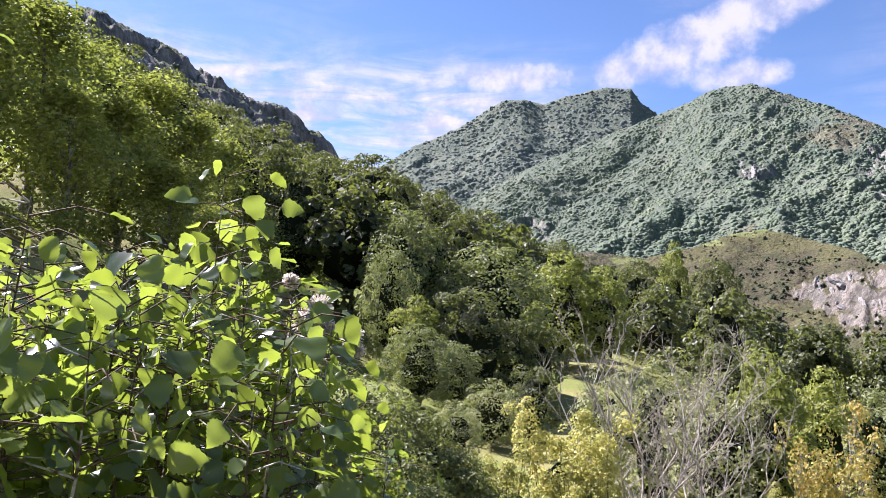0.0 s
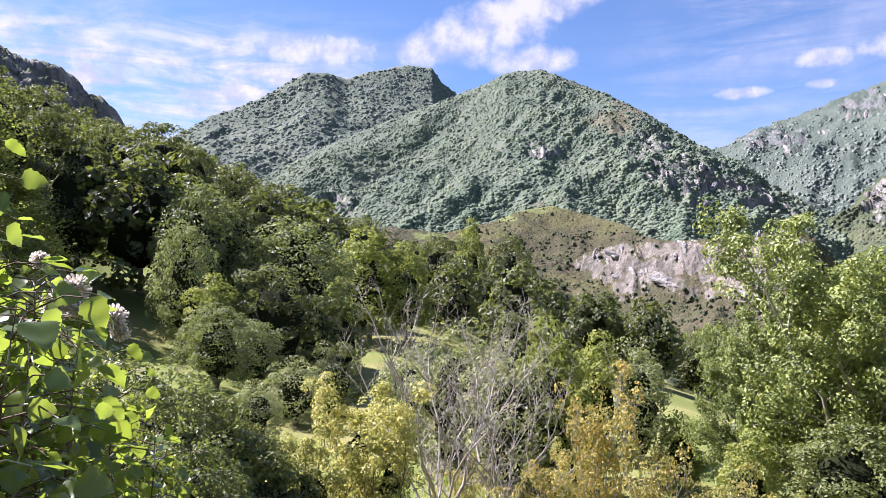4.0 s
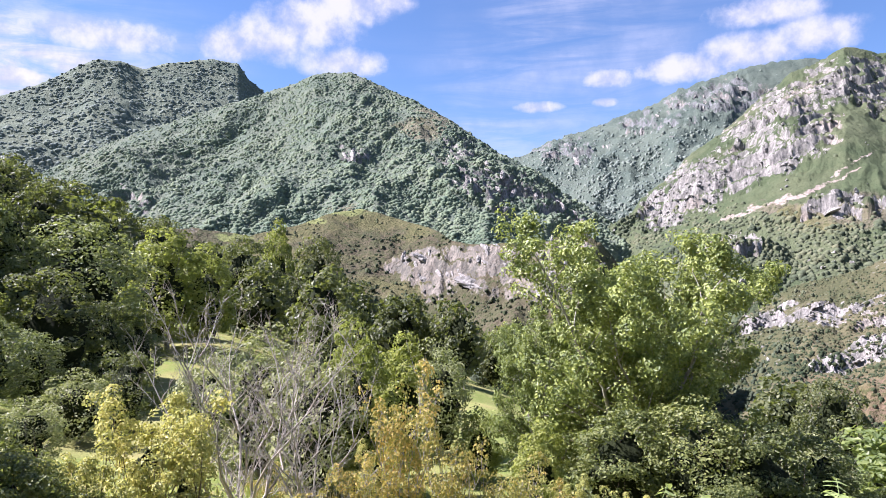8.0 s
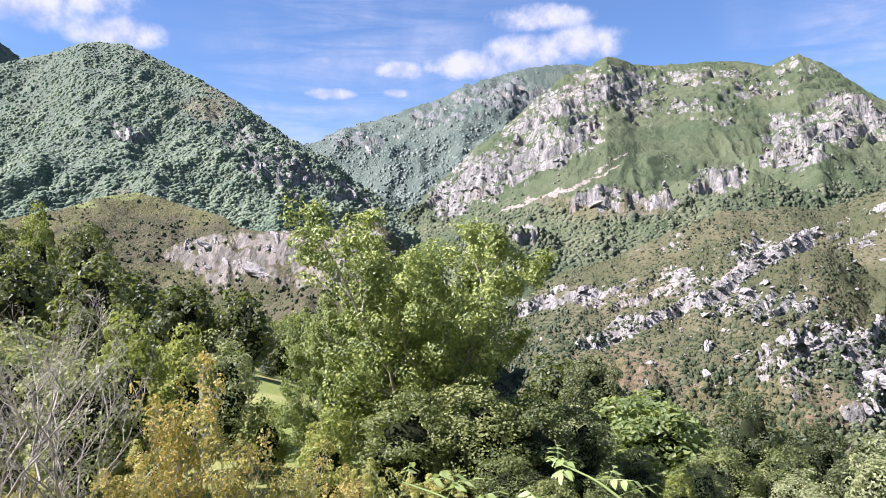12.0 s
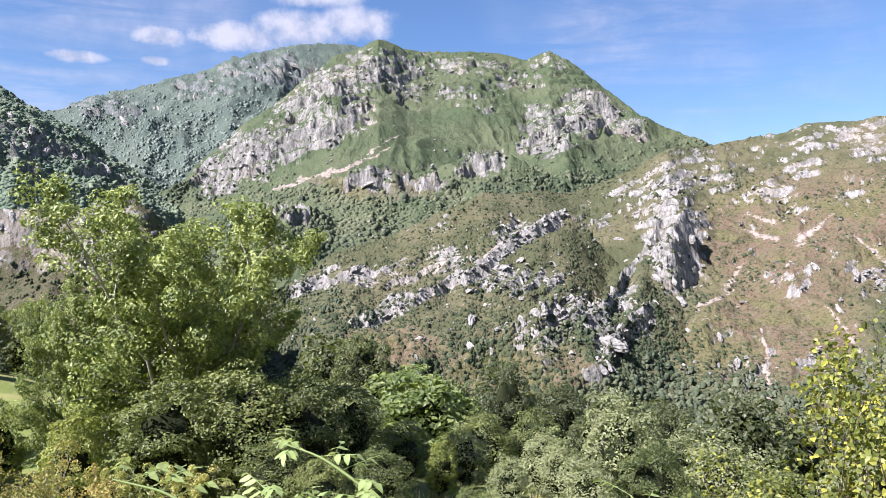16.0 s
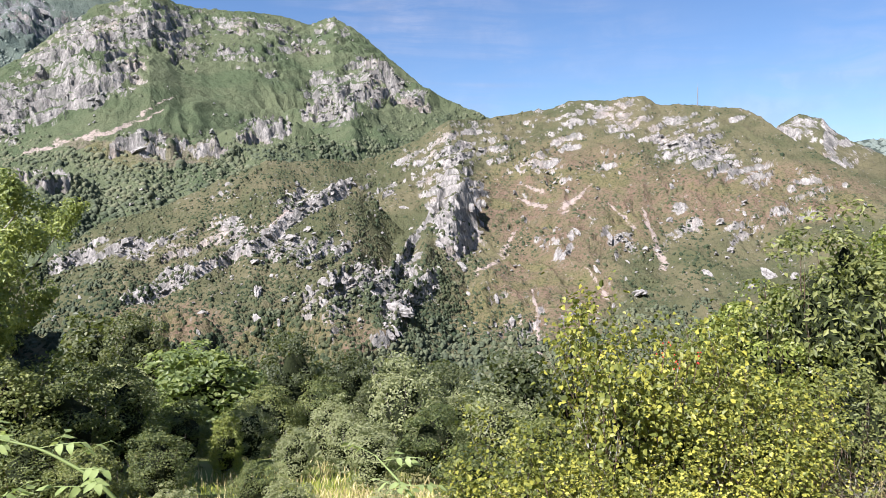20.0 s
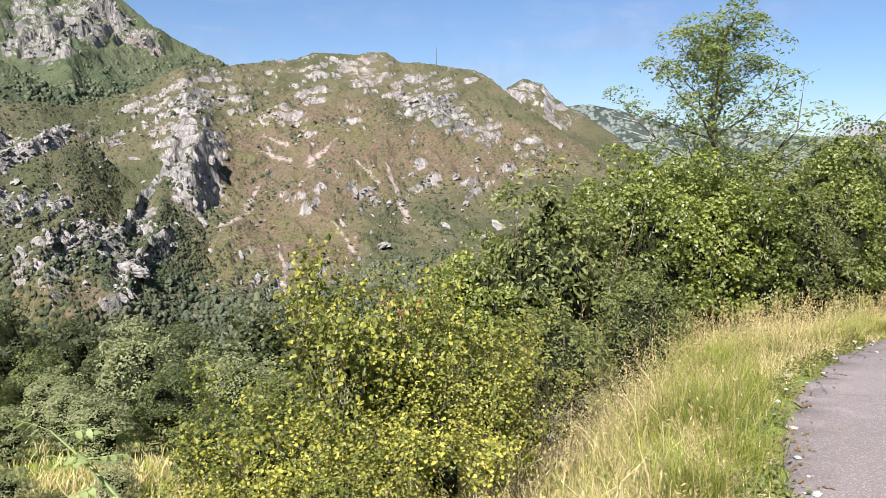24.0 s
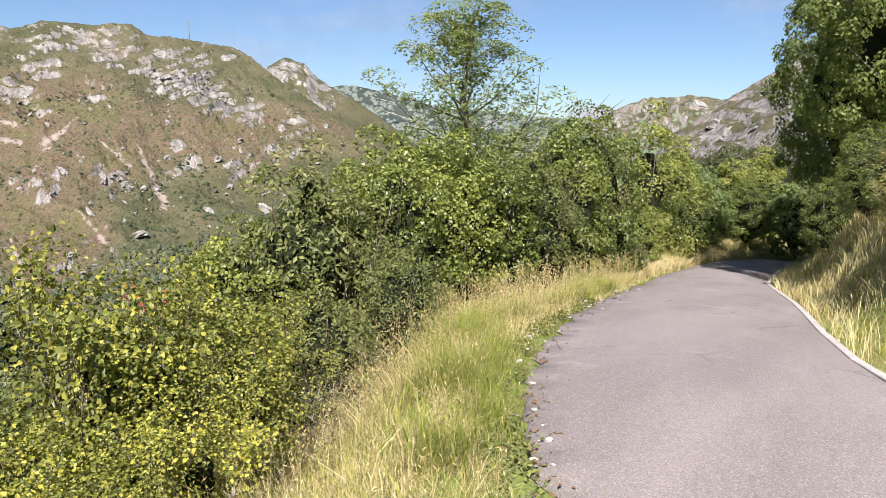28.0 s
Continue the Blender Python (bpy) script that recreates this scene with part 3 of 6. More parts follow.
    ob = link_mesh(name, np.stack([x.ravel(), y.ravel(), z.ravel()], 1), grid_faces(*d.shape)[:, ::-1], mat, smooth=smooth, cover=cover)
    tagged(ob, label, category, kind=kind)
    SURFACES[name] = (x, y, z, h, bb, np.broadcast_to(v, d.shape), edge, s, t)
    return ob


def unit(v):
    return v / np.maximum(np.linalg.norm(v, axis=-1, keepdims=True), 1e-9)


def lumps(n, sides, rng):
    """n unit shapes of a leafy crown: rings with ragged radii, closed on top, as arrays of vertices and triangles."""
    levels = ((0.0, 0.72), (0.38, 1.0), (0.76, 0.66)) if sides > 5 else ((-0.95, 0.9), (0.42, 0.85))
    ang = np.arange(sides) / sides * 2 * np.pi
    v = []
    for k, (z, r) in enumerate(levels):
        rad = r * rng.uniform(0.68, 1.22, (n, sides))
        th = ang + k * np.pi / sides + rng.uniform(-0.25, 0.25, (n, sides))
        v.append(np.stack([rad * np.cos(th), rad * np.sin(th), z + rng.uniform(-0.14, 0.14, (n, sides))], 2))
    v.append(np.stack([rng.uniform(-0.2, 0.2, (n, 1)), rng.uniform(-0.2, 0.2, (n, 1)), rng.uniform(0.9, 1.15, (n, 1))], 2))
    v = np.concatenate(v, 1)
    f = []
    for k in range(len(levels) - 1):
        for i in range(sides):
            a, b2, c, d2 = k * sides + i, k * sides + (i + 1) % sides, (k + 1) * sides + (i + 1) % sides, (k + 1) * sides + i
            f += [(a, b2, c), (a, c, d2)]
    top, last = len(levels) * sides, (len(levels) - 1) * sides
    f += [(last + i, last + (i + 1) % sides, top) for i in range(sides)]
    return v, np.array(f)


def canopy(name, label, spots_xyz, radius, rise, mat, sides=5, seed=3, bunch=1):
    """Many crowns, too far off to count, as one mesh; each a bunch of leafy lumps."""
    r = np.random.default_rng(seed)
    p = np.repeat(np.asarray(spots_xyz), bunch, 0)
    n = len(p)
    up = p[:, 3:] if p.shape[1] == 6 else np.tile([0.0, 0.0, 1.0], (n, 1))
    p = p[:, :3]
    v, f = lumps(n, sides, r)
    size = np.repeat(radius * r.lognormal(0, 0.28, n // bunch), bunch)
    if bunch > 1:
        p = p + r.normal(0, 0.55, (n, 3)) * size[:, None] * [1, 1, 0.45] + size[:, None] * [0, 0, 0.25]
        size = size * r.uniform(0.45, 0.8, n)
    v = v * np.stack([size, size, size * rise * r.uniform(0.75, 1.3, n)], 1)[:, None, :]
    side = unit(np.cross(up, [0.31, 0.95, 0.02]))
    fore = np.cross(up, side)
    v = v[..., :1] * side[:, None] + v[..., 1:2] * fore[:, None] + v[..., 2:] * up[:, None]
    v = v + p[:, None, :] - 0.2 * (up * size[:, None])[:, None]
    faces = (f[None] + (np.arange(n) * v.shape[1])[:, None, None]).reshape(-1, 3)
    ob = link_mesh(name, v.reshape(-1, 3), faces, mat, smooth=True)
    return tagged(ob, label, "woodland", kind="stuff")


def scatter(name, count, want, seed):
    """Places on the front of a mountain, as evenly spread to the eye as the slope allows; want gives their likelihood."""
    x, y, z, h, b, v, rock, scree, heath = SURFACES[name]
    rng = np.random.default_rng(seed)
    w = np.clip(want(b, h, rock, scree, heath, v, x, y), 0, 1) * (v <= 1.0) * (v >= 0)
    dh = np.abs(np.gradient(h, axis=0)) + 0.004
    w = (w * dh).ravel()
    pick = rng.choice(len(w), count, p=w / w.sum())
    p = np.stack([x, y, z], 2)
    i, j = np.clip(pick // x.shape[1], 1, x.shape[0] - 2), np.clip(pick % x.shape[1], 1, x.shape[1] - 2)
    q = p[i, j] + rng.uniform(0, 1, (count, 1)) * (p[i + 1, j] - p[i, j]) + rng.uniform(-0.5, 0.5, (count, 1)) * (p[i, j + 1] - p[i, j - 1])
    across, upward = (np.stack([np.gradient(c, axis=k) for c in (x, y, z)], 2) for k in (1, 0))
    n = unit(np.cross(across, upward))
    n = n * np.sign(n[..., 2:])
    return np.concatenate([q, unit(0.35 * n.reshape(-1, 3)[pick] + [0, 0, 1.0])], 1)


build_ground()
build_road()

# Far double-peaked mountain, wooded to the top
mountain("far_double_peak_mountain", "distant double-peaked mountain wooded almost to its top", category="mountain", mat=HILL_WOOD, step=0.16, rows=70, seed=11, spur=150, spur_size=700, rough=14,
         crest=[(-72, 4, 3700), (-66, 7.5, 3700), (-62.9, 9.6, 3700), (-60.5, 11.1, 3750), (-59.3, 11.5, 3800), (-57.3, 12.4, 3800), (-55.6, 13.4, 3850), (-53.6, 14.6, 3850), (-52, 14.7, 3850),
                (-50.3, 14.3, 3900), (-48.5, 14.9, 3950), (-45.7, 15.4, 4000), (-43.6, 15.3, 4000), (-42.8, 14.2, 4000), (-41.7, 13.3, 4000), (-38, 11, 4000), (-32, 7, 4000)],
         foot=[(-72, 2300, -60), (-50, 2300, -60), (-32, 2600, -60)], rock_base=0.05)

# Wooded dome in the middle, cliffs towards the gorge
mountain("wooded_mountain", "broad wooded mountain with limestone cliffs towards the gorge", category="mountain", mat=HILL_WOOD, step=0.12, rows=120, seed=23, spur=150, spur_size=480, rough=10, crag=8, flute=12, flute_size=70, bed=55,
         crest=[(-62, 3, 2300), (-57, 6.2, 2450), (-54.8, 7.7, 2500), (-51, 9.6, 2600), (-46, 11.6, 2650), (-41.7, 13.2, 2650), (-39.4, 14.0, 2600), (-37.7, 14.8, 2550), (-35, 15.0, 2500), (-32.3, 14, 2450),
                (-29.7, 12.9, 2350), (-27, 11.4, 2250), (-24.7, 9.9, 2150), (-22.5, 8.6, 2080), (-20.3, 7.5, 2020), (-18.1, 5.7, 1950), (-15.5, 4.0, 1900), (-13.6, 2.6, 1850), (-11, 0, 1850)],
         foot=[(-62, 1250, -40), (-50, 1200, -40), (-30, 1150, -50), (-16, 1250, -70), (-11, 1500, -80)],
         ridges=[[(-35, 13.2, 2360), (-32, 11.9, 2200), (-29.5, 11.2, 2080), (-27.5, 9.3, 1980), (-26, 7.0, 1850), (-24.5, 4.2, 1650)]],
         rock=[(-26.5, 8.8, 1.6, 1.2), (-25, 7, 2.2, 1.2), (-22.5, 6.6, 2.6, 0.9), (-19.5, 5.2, 2.4, 1.0), (-23, 5.2, 2.2, 0.8), (-17, 4, 1.5, 0.7), (-34.8, 8.8, 1.2, 0.6), (-51, 4.6, 1.8, 1.0)], heath=[(-29, 11, 2, 1.2), (-35.5, 4.6, 1.2, 0.5)])

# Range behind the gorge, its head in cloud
mountain("cloud_capped_range", "hazy high range behind the gorge with its head in cloud", category="mountain", mat=HILL_HAZED, step=0.16, rows=80, seed=31, spur=200, spur_size=560, rough=22, crag=12, flute=30, flute_size=90, bed=70,
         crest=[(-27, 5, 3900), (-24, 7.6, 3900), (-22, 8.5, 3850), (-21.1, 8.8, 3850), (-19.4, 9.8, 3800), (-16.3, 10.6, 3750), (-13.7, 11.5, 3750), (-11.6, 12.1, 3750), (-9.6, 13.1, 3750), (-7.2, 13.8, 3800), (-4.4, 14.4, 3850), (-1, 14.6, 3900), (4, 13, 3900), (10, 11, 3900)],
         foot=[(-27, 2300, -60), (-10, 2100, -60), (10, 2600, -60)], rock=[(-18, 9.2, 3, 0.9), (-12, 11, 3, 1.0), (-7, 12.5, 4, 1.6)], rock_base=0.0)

# Limestone massif with green alps
mountain("limestone_massif", "grey limestone massif with cliffs, green alps and wooded foot", category="mountain", mat=HILL_GREEN, step=0.085, rows=190, seed=47, spur=46, spur_size=300, rough=9, crag=8, flute=11, flute_size=60, bed=40, terrace=0.85, dip=-0.25,
         buttress=[(18.6, 10.8, 16.0, 6.0, 1.8, 40), (1.5, 14, -3, 9, 2.0, 50), (-4, 11, -8.5, 6, 2.0, 40)], power=1.05,
         crest=[(-17, 0, 1900), (-13.6, 3.4, 1950), (-12.3, 5.2, 1950), (-10.2, 7.0, 2000), (-8.7, 8.5, 2050), (-6.3, 10, 2100), (-4.1, 11.9, 2150), (-1.8, 13.6, 2200), (0, 14.3, 2250), (1.5, 14.9, 2250), (2.6, 14.7, 2300),
                (3.7, 14.2, 2350), (5.7, 14, 2400), (8.4, 14.1, 2400), (11, 13.8, 2450), (13.2, 13.3, 2450), (14.9, 14.0, 2450), (16.1, 13.3, 2420), (17.8, 12.1, 2350), (19.8, 10.5, 2280), (21.8, 8.8, 2200),
                (22.8, 7.5, 2150), (23.8, 6.8, 2100), (24.9, 7.0, 2100), (26.4, 6.5, 2100), (32, 4, 2100)],
         foot=[(-17, 1300, -60), (0, 1150, -70), (15, 1300, -60), (32, 1500, -40)], face=1.35, drop=40,
         ridges=[[(-10.5, 5.0, 1800), (-8.5, 6.6, 1790), (-5, 7.6, 1780), (-1.8, 8.6, 1790), (0.2, 9.4, 1800)], [(12.6, 7.4, 1760), (15, 9.0, 1850), (17.5, 10.4, 2000), (20, 9.4, 2010)], [(7.8, 5.7, 1560), (9.5, 6.5, 1570), (11.3, 6.2, 1570)],
                 [(-1.2, 4.7, 1480), (0.8, 5.4, 1490), (2.2, 4.8, 1480)], [(3.4, 4.9, 1490), (4.8, 5.3, 1490), (6.4, 4.8, 1480)], [(-8.2, 2.3, 1330), (-6.4, 2.6, 1330), (-4.2, 2.2, 1330)]],
         rock=[(-11, 4.4, 1.8, 1.7), (-8.6, 6.2, 2.2, 2.0), (-5.4, 7.4, 2.6, 1.9), (-2.4, 8.4, 2.6, 1.7), (-0.2, 9.8, 1.8, 1.6, 0.8), (-5, 10.2, 2.4, 1.4, 0.8), (-2.2, 11.8, 2.8, 1.7, 0.85), (1, 13.0, 2.6, 1.6, 0.85), (3.4, 12.0, 2.0, 1.9, 0.75), (6.6, 13.3, 3, 0.9, 0.7), (10.6, 12.9, 3, 0.8, 0.65),
               (7.5, 10.9, 4.5, 0.6, 0.6), (12, 11.6, 4.2, 0.6, 0.6), (9.5, 9.8, 2.4, 0.4, 0.55), (14.9, 13.3, 1.8, 0.8, 0.7), (16.8, 12.0, 1.6, 0.6, 0.5), (14.6, 8.0, 1.9, 1.9), (17.6, 9.4, 2.2, 1.9), (20.2, 8.2, 2.0, 1.1), (22, 7.3, 1.0, 0.8, 0.8), (9.5, 5.7, 1.7, 1.0),
               (0.6, 4.5, 1.6, 0.9, 0.85), (4.8, 4.4, 1.5, 0.9, 0.75), (-6.4, 2.0, 2.2, 0.6)],
         scree=[(2.4, 6.6, -2.5, 4.7, 0.4), (-1.5, 5.2, -6.5, 3.6, 0.35), (3.4, 8.0, 1.0, 6.4, 0.22), (5.2, 10.1, 4.6, 9.5, 0.2)], heath=[(0.5, 3.6, 2.6, 1.3), (4, 3.6, 2.5, 1.0), (-2, 4.2, 2.5, 0.6)])

# Rocky hillside across the valley: ribs, scree runs, heath
mountain("rocky_hillside", "sunlit limestone hillside with ribs, scree runs and brown heath", category="hill", mat=HILL_ROCKY, step=0.095, rows=210, seed=59, spur=30, spur_size=115, rough=6, crag=3.0, flute=2.4, flute_size=30, bed=17, terrace=0.6, dip=-0.35,
         buttress=[(23.3, 5.2, 24.8, -1, 2.6, 26), (24.8, -1, 21, -6, 1.7, 16), (31.5, 5, 30, 2, 1.6, 14), (41, 5.4, 43, 1.5, 2.0, 18), (36.6, 6.4, 37.2, 4.6, 1.2, 10), (27, 5.6, 28.5, 3.8, 1.2, 12)], power=1.5, face=1.5, drop=22,
         crest=[(-12, -9, 900), (-8, -5.6, 930), (-4.8, -3.4, 950), (-1.9, -1.3, 960), (2.6, -0.1, 980), (7, 2.1, 1000), (9.7, 3.3, 1020), (14.9, 3.2, 1050), (18, 3.4, 1090), (21.6, 5.0, 1100), (23.8, 6.3, 1080), (26, 6.4, 1120),
                (28.7, 6.7, 1160), (31.8, 7.1, 1180), (33.1, 7.6, 1180), (36.6, 7.6, 1190), (38.7, 7.8, 1200), (40, 7.1, 1200), (42.1, 7.0, 1210), (45.8, 6.4, 1220), (47.2, 5.6, 1200), (49, 4.2, 1150), (52, 2.2, 1100), (57, -0.5, 1050), (62, -8, 1000), (64, -14, 1000)],
         foot=[(-12, 520, -150), (5, 470, -150), (30, 480, -150), (45, 520, -130), (64, 600, -90)],
         ridges=[[(-5, -3.6, 880), (-1, -2.6, 890), (2.4, -2.2, 895), (6.4, -0.9, 910), (8.5, -1.2, 910)],
                 [(-0.4, -6.2, 740), (3.6, -4.3, 765), (9, -2.1, 795), (11.4, -0.3, 815), (13, 0.7, 830), (15.7, 1.9, 870)],
                 [(8.6, -2.3, 780), (10.3, -2.8, 780), (12, -3.0, 780), (13.5, -2.5, 785), (15.2, -2.9, 785)],
                 [(12.5, -7, 650), (14.2, -5.4, 665), (16.2, -4.6, 690), (18, -5.4, 680)],
                 [(17.8, -10.2, 580), (18.7, -9.3, 590), (21.2, -6.4, 640), (22.6, -5.6, 660)],
                 [(19.2, -4.8, 700), (20.6, -2.6, 760), (22, -1.2, 790), (23.4, 0.5, 830)]],
         mounds=[[(-3, -11, 560), (0, -9.2, 560), (2.8, -7.9, 565), (5, -8.8, 560), (6.5, -10.5, 555)], [(7, -11, 520), (8.6, -9.4, 530), (10.3, -8.3, 540), (12.5, -9.2, 540), (16, -10.3, 530), (20.4, -12.2, 510)]],
         rock=[(1.0, -3.3, 4.6, 1.0), (6.2, -2.1, 2.2, 1.2), (-3.8, -3.8, 1.8, 0.7, 0.7), (9.0, -3.3, 0.9, 1.2), (11.5, -3.7, 2.0, 0.9), (14.2, -3.5, 1.4, 0.9), (11.6, -0.6, 1.0, 0.9, 0.9), (12.6, 0.6, 1.2, 0.6), (15, -6.5, 1.5, 1.8), (14.6, -8.8, 0.9, 1.4), (17.2, -5.5, 1.2, 1.2, 0.8), (19.6, -8.0, 0.8, 1.6), (20.8, -4.6, 0.9, 1.5),
               (23.6, 0.8, 2.6, 3.2, 0.85), (24.6, -2.4, 1.8, 2.0, 0.8), (21.6, 2.8, 2.6, 1.2, 0.75), (24.5, 4.6, 1.8, 1.4), (8.2, 2.4, 2.6, 0.6, 0.6), (7, 0.8, 2.2, 0.9, 0.5), (3.4, -6.0, 2.4, 0.5, 0.6), (-0.2, -6.6, 1.2, 0.7, 0.8), (18, 1.2, 1.5, 1.2, 0.45)]
              + [(27.2, 4.6, 1.8, 1.2, 0.6), (30.6, 4.9, 2.2, 0.9, 0.65), (31.2, 3.0, 2.0, 0.9, 0.85), (33.8, 6.7, 3.6, 0.8), (37.8, 7.0, 2.4, 0.8), (39.3, 4.9, 1.6, 0.9), (44.6, 2.6, 1.7, 1.1), (28.9, 5.5, 1.6, 0.9, 0.5), (33, 4.4, 1.2, 1.0, 0.7), (36.9, 5.4, 1.8, 0.9), (42.6, 3.6, 2.6, 1.3), (40.4, 4.6, 1.4, 0.8, 0.8), (46.5, 1.8, 1.8, 1.2, 0.8), (50.4, 0.6, 1.6, 1.2, 0.7), (40.4, -3.4, 0.8, 1.6, 0.7), (35.4, -2.2, 2.2, 1.0, 0.38), (29.6, -10.2, 2.2, 0.9, 0.7), (30.6, -9.0, 0.6, 2.4, 0.7), (46, 6.0, 1.2, 0.5, 0.8), (36, 6.3, 2.8, 0.8, 0.8), (41.6, 5.7, 2.4, 0.9, 0.8), (31.6, 6.2, 2.0, 0.7, 0.75), (26, 5.6, 1.8, 0.8, 0.75)]
              + [(29.5, -1.5, 1.2, 1.5, 0.42), (33, -3, 1.6, 1.4, 0.40), (37, -3.4, 1.4, 1.2, 0.42), (42, -1.5, 1.6, 1.6, 0.42), (46, -2, 1.5, 1.5, 0.42), (36, 2.6, 2.0, 1.0, 0.40), (27.5, -7.5, 1.2, 1.2, 0.42), (33.5, -9.5, 1.6, 1.2, 0.42), (32.5, 1.8, 1.4, 0.8, 0.40), (49, -1, 1.6, 1.2, 0.42)],
         scree=[(34.7, 1.2, 32.8, -0.8, 0.55), (36.1, -0.2, 38.0, -2.1, 0.36), (38.6, -0.6, 40.1, -5.0, 0.55), (29.3, -2.2, 28.0, -4.0, 0.5), (28.6, -4.2, 26.1, -5.6, 0.5), (30.4, -6.9, 30.8, -11.7, 0.42), (34.4, -5.1, 36.1, -7.8, 0.40), (29.3, 1.2, 31.2, 0.5, 0.4), (28.8, 0.1, 31.4, -0.7, 0.4), (9.4, -2.2, 11.2, -0.8, 0.5), (18.4, -4.4, 18.7, -5.4, 0.45)],
         heath=[(31.8, -6.8, 5.6, 3.9), (12.5, -10.8, 7.5, 2.4), (2.0, -9.2, 4.6, 1.9), (33.1, -0.1, 9.0, 4.8), (45.9, 0.2, 8.7, 2.6), (26.5, -8.6, 2.6, 2.6)], heath_base=0.0, rock_base=0.12)

mountain("rounded_rock_dome", "pale rounded limestone dome at the end of the ridge", category="hill", mat=HILL_ROCKY, step=0.12, rows=60, seed=71, spur=20, spur_size=200, rough=2, crag=3, flute=8, flute_size=24, bed=26, terrace=0.6,
         crest=[(43, 2, 1380), (46, 4.0, 1400), (47.6, 4.8, 1400), (48.4, 5.6, 1400), (49.3, 5.9, 1400), (50.8, 5.5, 1400), (51.6, 4.6, 1400), (52.3, 4.1, 1400), (54.2, 3.1, 1400), (56.3, 1.7, 1380), (60, -1, 1350), (66, -5, 1300)],
         foot=[(43, 1000, -80), (66, 900, -110)], rock=[(49.5, 4.8, 2.6, 1.6), (52.5, 3, 2, 1)], rock_base=0.25, heath_base=0.3)

# Brown hill with a line of cliffs below the wooded mountain
mountain("heath_hill", "brown heath hill ending in a long pale limestone cliff", category="hill", mat=HILL_HEATH, step=0.11, rows=130, seed=83, spur=22, spur_size=180, rough=4, crag=4, flute=3.5, flute_size=17, bed=12, terrace=0.2, face=1.1, drop=46, power=1.3,
         crest=[(-58, 2.2, 800), (-50.4, 3.1, 800), (-47.2, 3.0, 800), (-42.7, 2.4, 780), (-39.4, 3.1, 780), (-36.8, 4.1, 800), (-34.1, 4.5, 820), (-31.4, 3.9, 800), (-28.8, 3.2, 760), (-27, 2.1, 720), (-24.7, 1.9, 690), (-21.2, 1.9, 680),
                (-19, 1.9, 680), (-18.4, 2.0, 680), (-17.7, 2.7, 680), (-16.4, 2.7, 680), (-15.7, 2.0, 680), (-15.2, 0.4, 680), (-13.5, -1.5, 690), (-11, -4, 700), (-8, -8, 700)],
         foot=[(-58, 420, -50), (-40, 420, -70), (-28, 440, -80), (-8, 480, -110)],
         ridges=[[(-34, -0.6, 700), (-32, 0.6, 690), (-30, 1.5, 675), (-28, 2.0, 650), (-25, 1.8, 620), (-21, 1.7, 595), (-18, 2.2, 580), (-16, 2.2, 575)]],
         rock=[(-31, -0.2, 2.2, 1.9, 0.7), (-28.5, -0.5, 3.0, 2.4, 0.75), (-25, -0.3, 3.2, 2.2, 0.75), (-21.5, 0.2, 3.0, 2.0, 0.8), (-19, 0.8, 3, 1.4, 0.8), (-17, 1.6, 1.6, 1.4), (-47, 2.6, 1.8, 0.5)],
         heath=[(-30, 2.2, 5, 1.6), (-37, 1.6, 3, 1.2), (-44, 2, 7, 1.0)], heath_base=1.0, lawn=[(-35.2, 4.3, 2.2, 0.55), (-38.5, 3.3, 1.6, 0.3), (-43.5, 2.2, 1.5, 0.3)])

# Grey crag over the wood
mountain("grey_crag", "dark grey limestone crag rising over the wood", category="mountain", mat=HILL_GREEN, step=0.14, rows=90, seed=97, spur=40, spur_size=170, rough=9, crag=7, flute=14, flute_size=24, bed=26, power=1.0,
         crest=[(-112, 17, 620), (-100, 19, 640), (-92, 19.4, 650), (-87.3, 19.1, 660), (-84.5, 19.1, 660), (-81.8, 17.9, 670), (-79.4, 16.8, 680), (-76.5, 15.6, 690), (-73.5, 14.1, 700), (-71, 13.5, 710), (-68.8, 12.2, 715),
                (-67, 11.0, 720), (-66, 9.6, 725), (-65.4, 7.5, 730), (-64, 3, 740), (-61, -2, 740)],
         foot=[(-112, 330, 60), (-80, 380, 45), (-61, 520, -30)], rock=[(-75, 12, 14, 6), (-68, 9, 5, 4)], rock_base=0.55)

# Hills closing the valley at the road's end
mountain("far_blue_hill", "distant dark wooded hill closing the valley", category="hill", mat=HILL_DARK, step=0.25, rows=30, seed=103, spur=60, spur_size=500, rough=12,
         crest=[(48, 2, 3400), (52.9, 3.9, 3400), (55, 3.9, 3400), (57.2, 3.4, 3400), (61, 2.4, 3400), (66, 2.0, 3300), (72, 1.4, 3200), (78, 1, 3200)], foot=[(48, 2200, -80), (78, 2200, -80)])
mountain("pale_plateau", "distant pale limestone plateau above wooded slopes", category="hill", mat=HILL_ROCKY, step=0.2, rows=40, seed=109, spur=60, spur_size=420, rough=10, crag=8, flute=24, flute_size=60, bed=55,
         crest=[(68, -1, 2500), (72.9, 1.5, 2550), (75.3, 2.7, 2600), (77, 3.2, 2600), (79.8, 3.3, 2600), (82.1, 3.0, 2600), (88, 3, 2600), (96, 4, 2500)], foot=[(68, 1500, -90), (96, 1500, -60)],
         rock=[(78, 2.6, 7, 1.2)], rock_base=0.75)
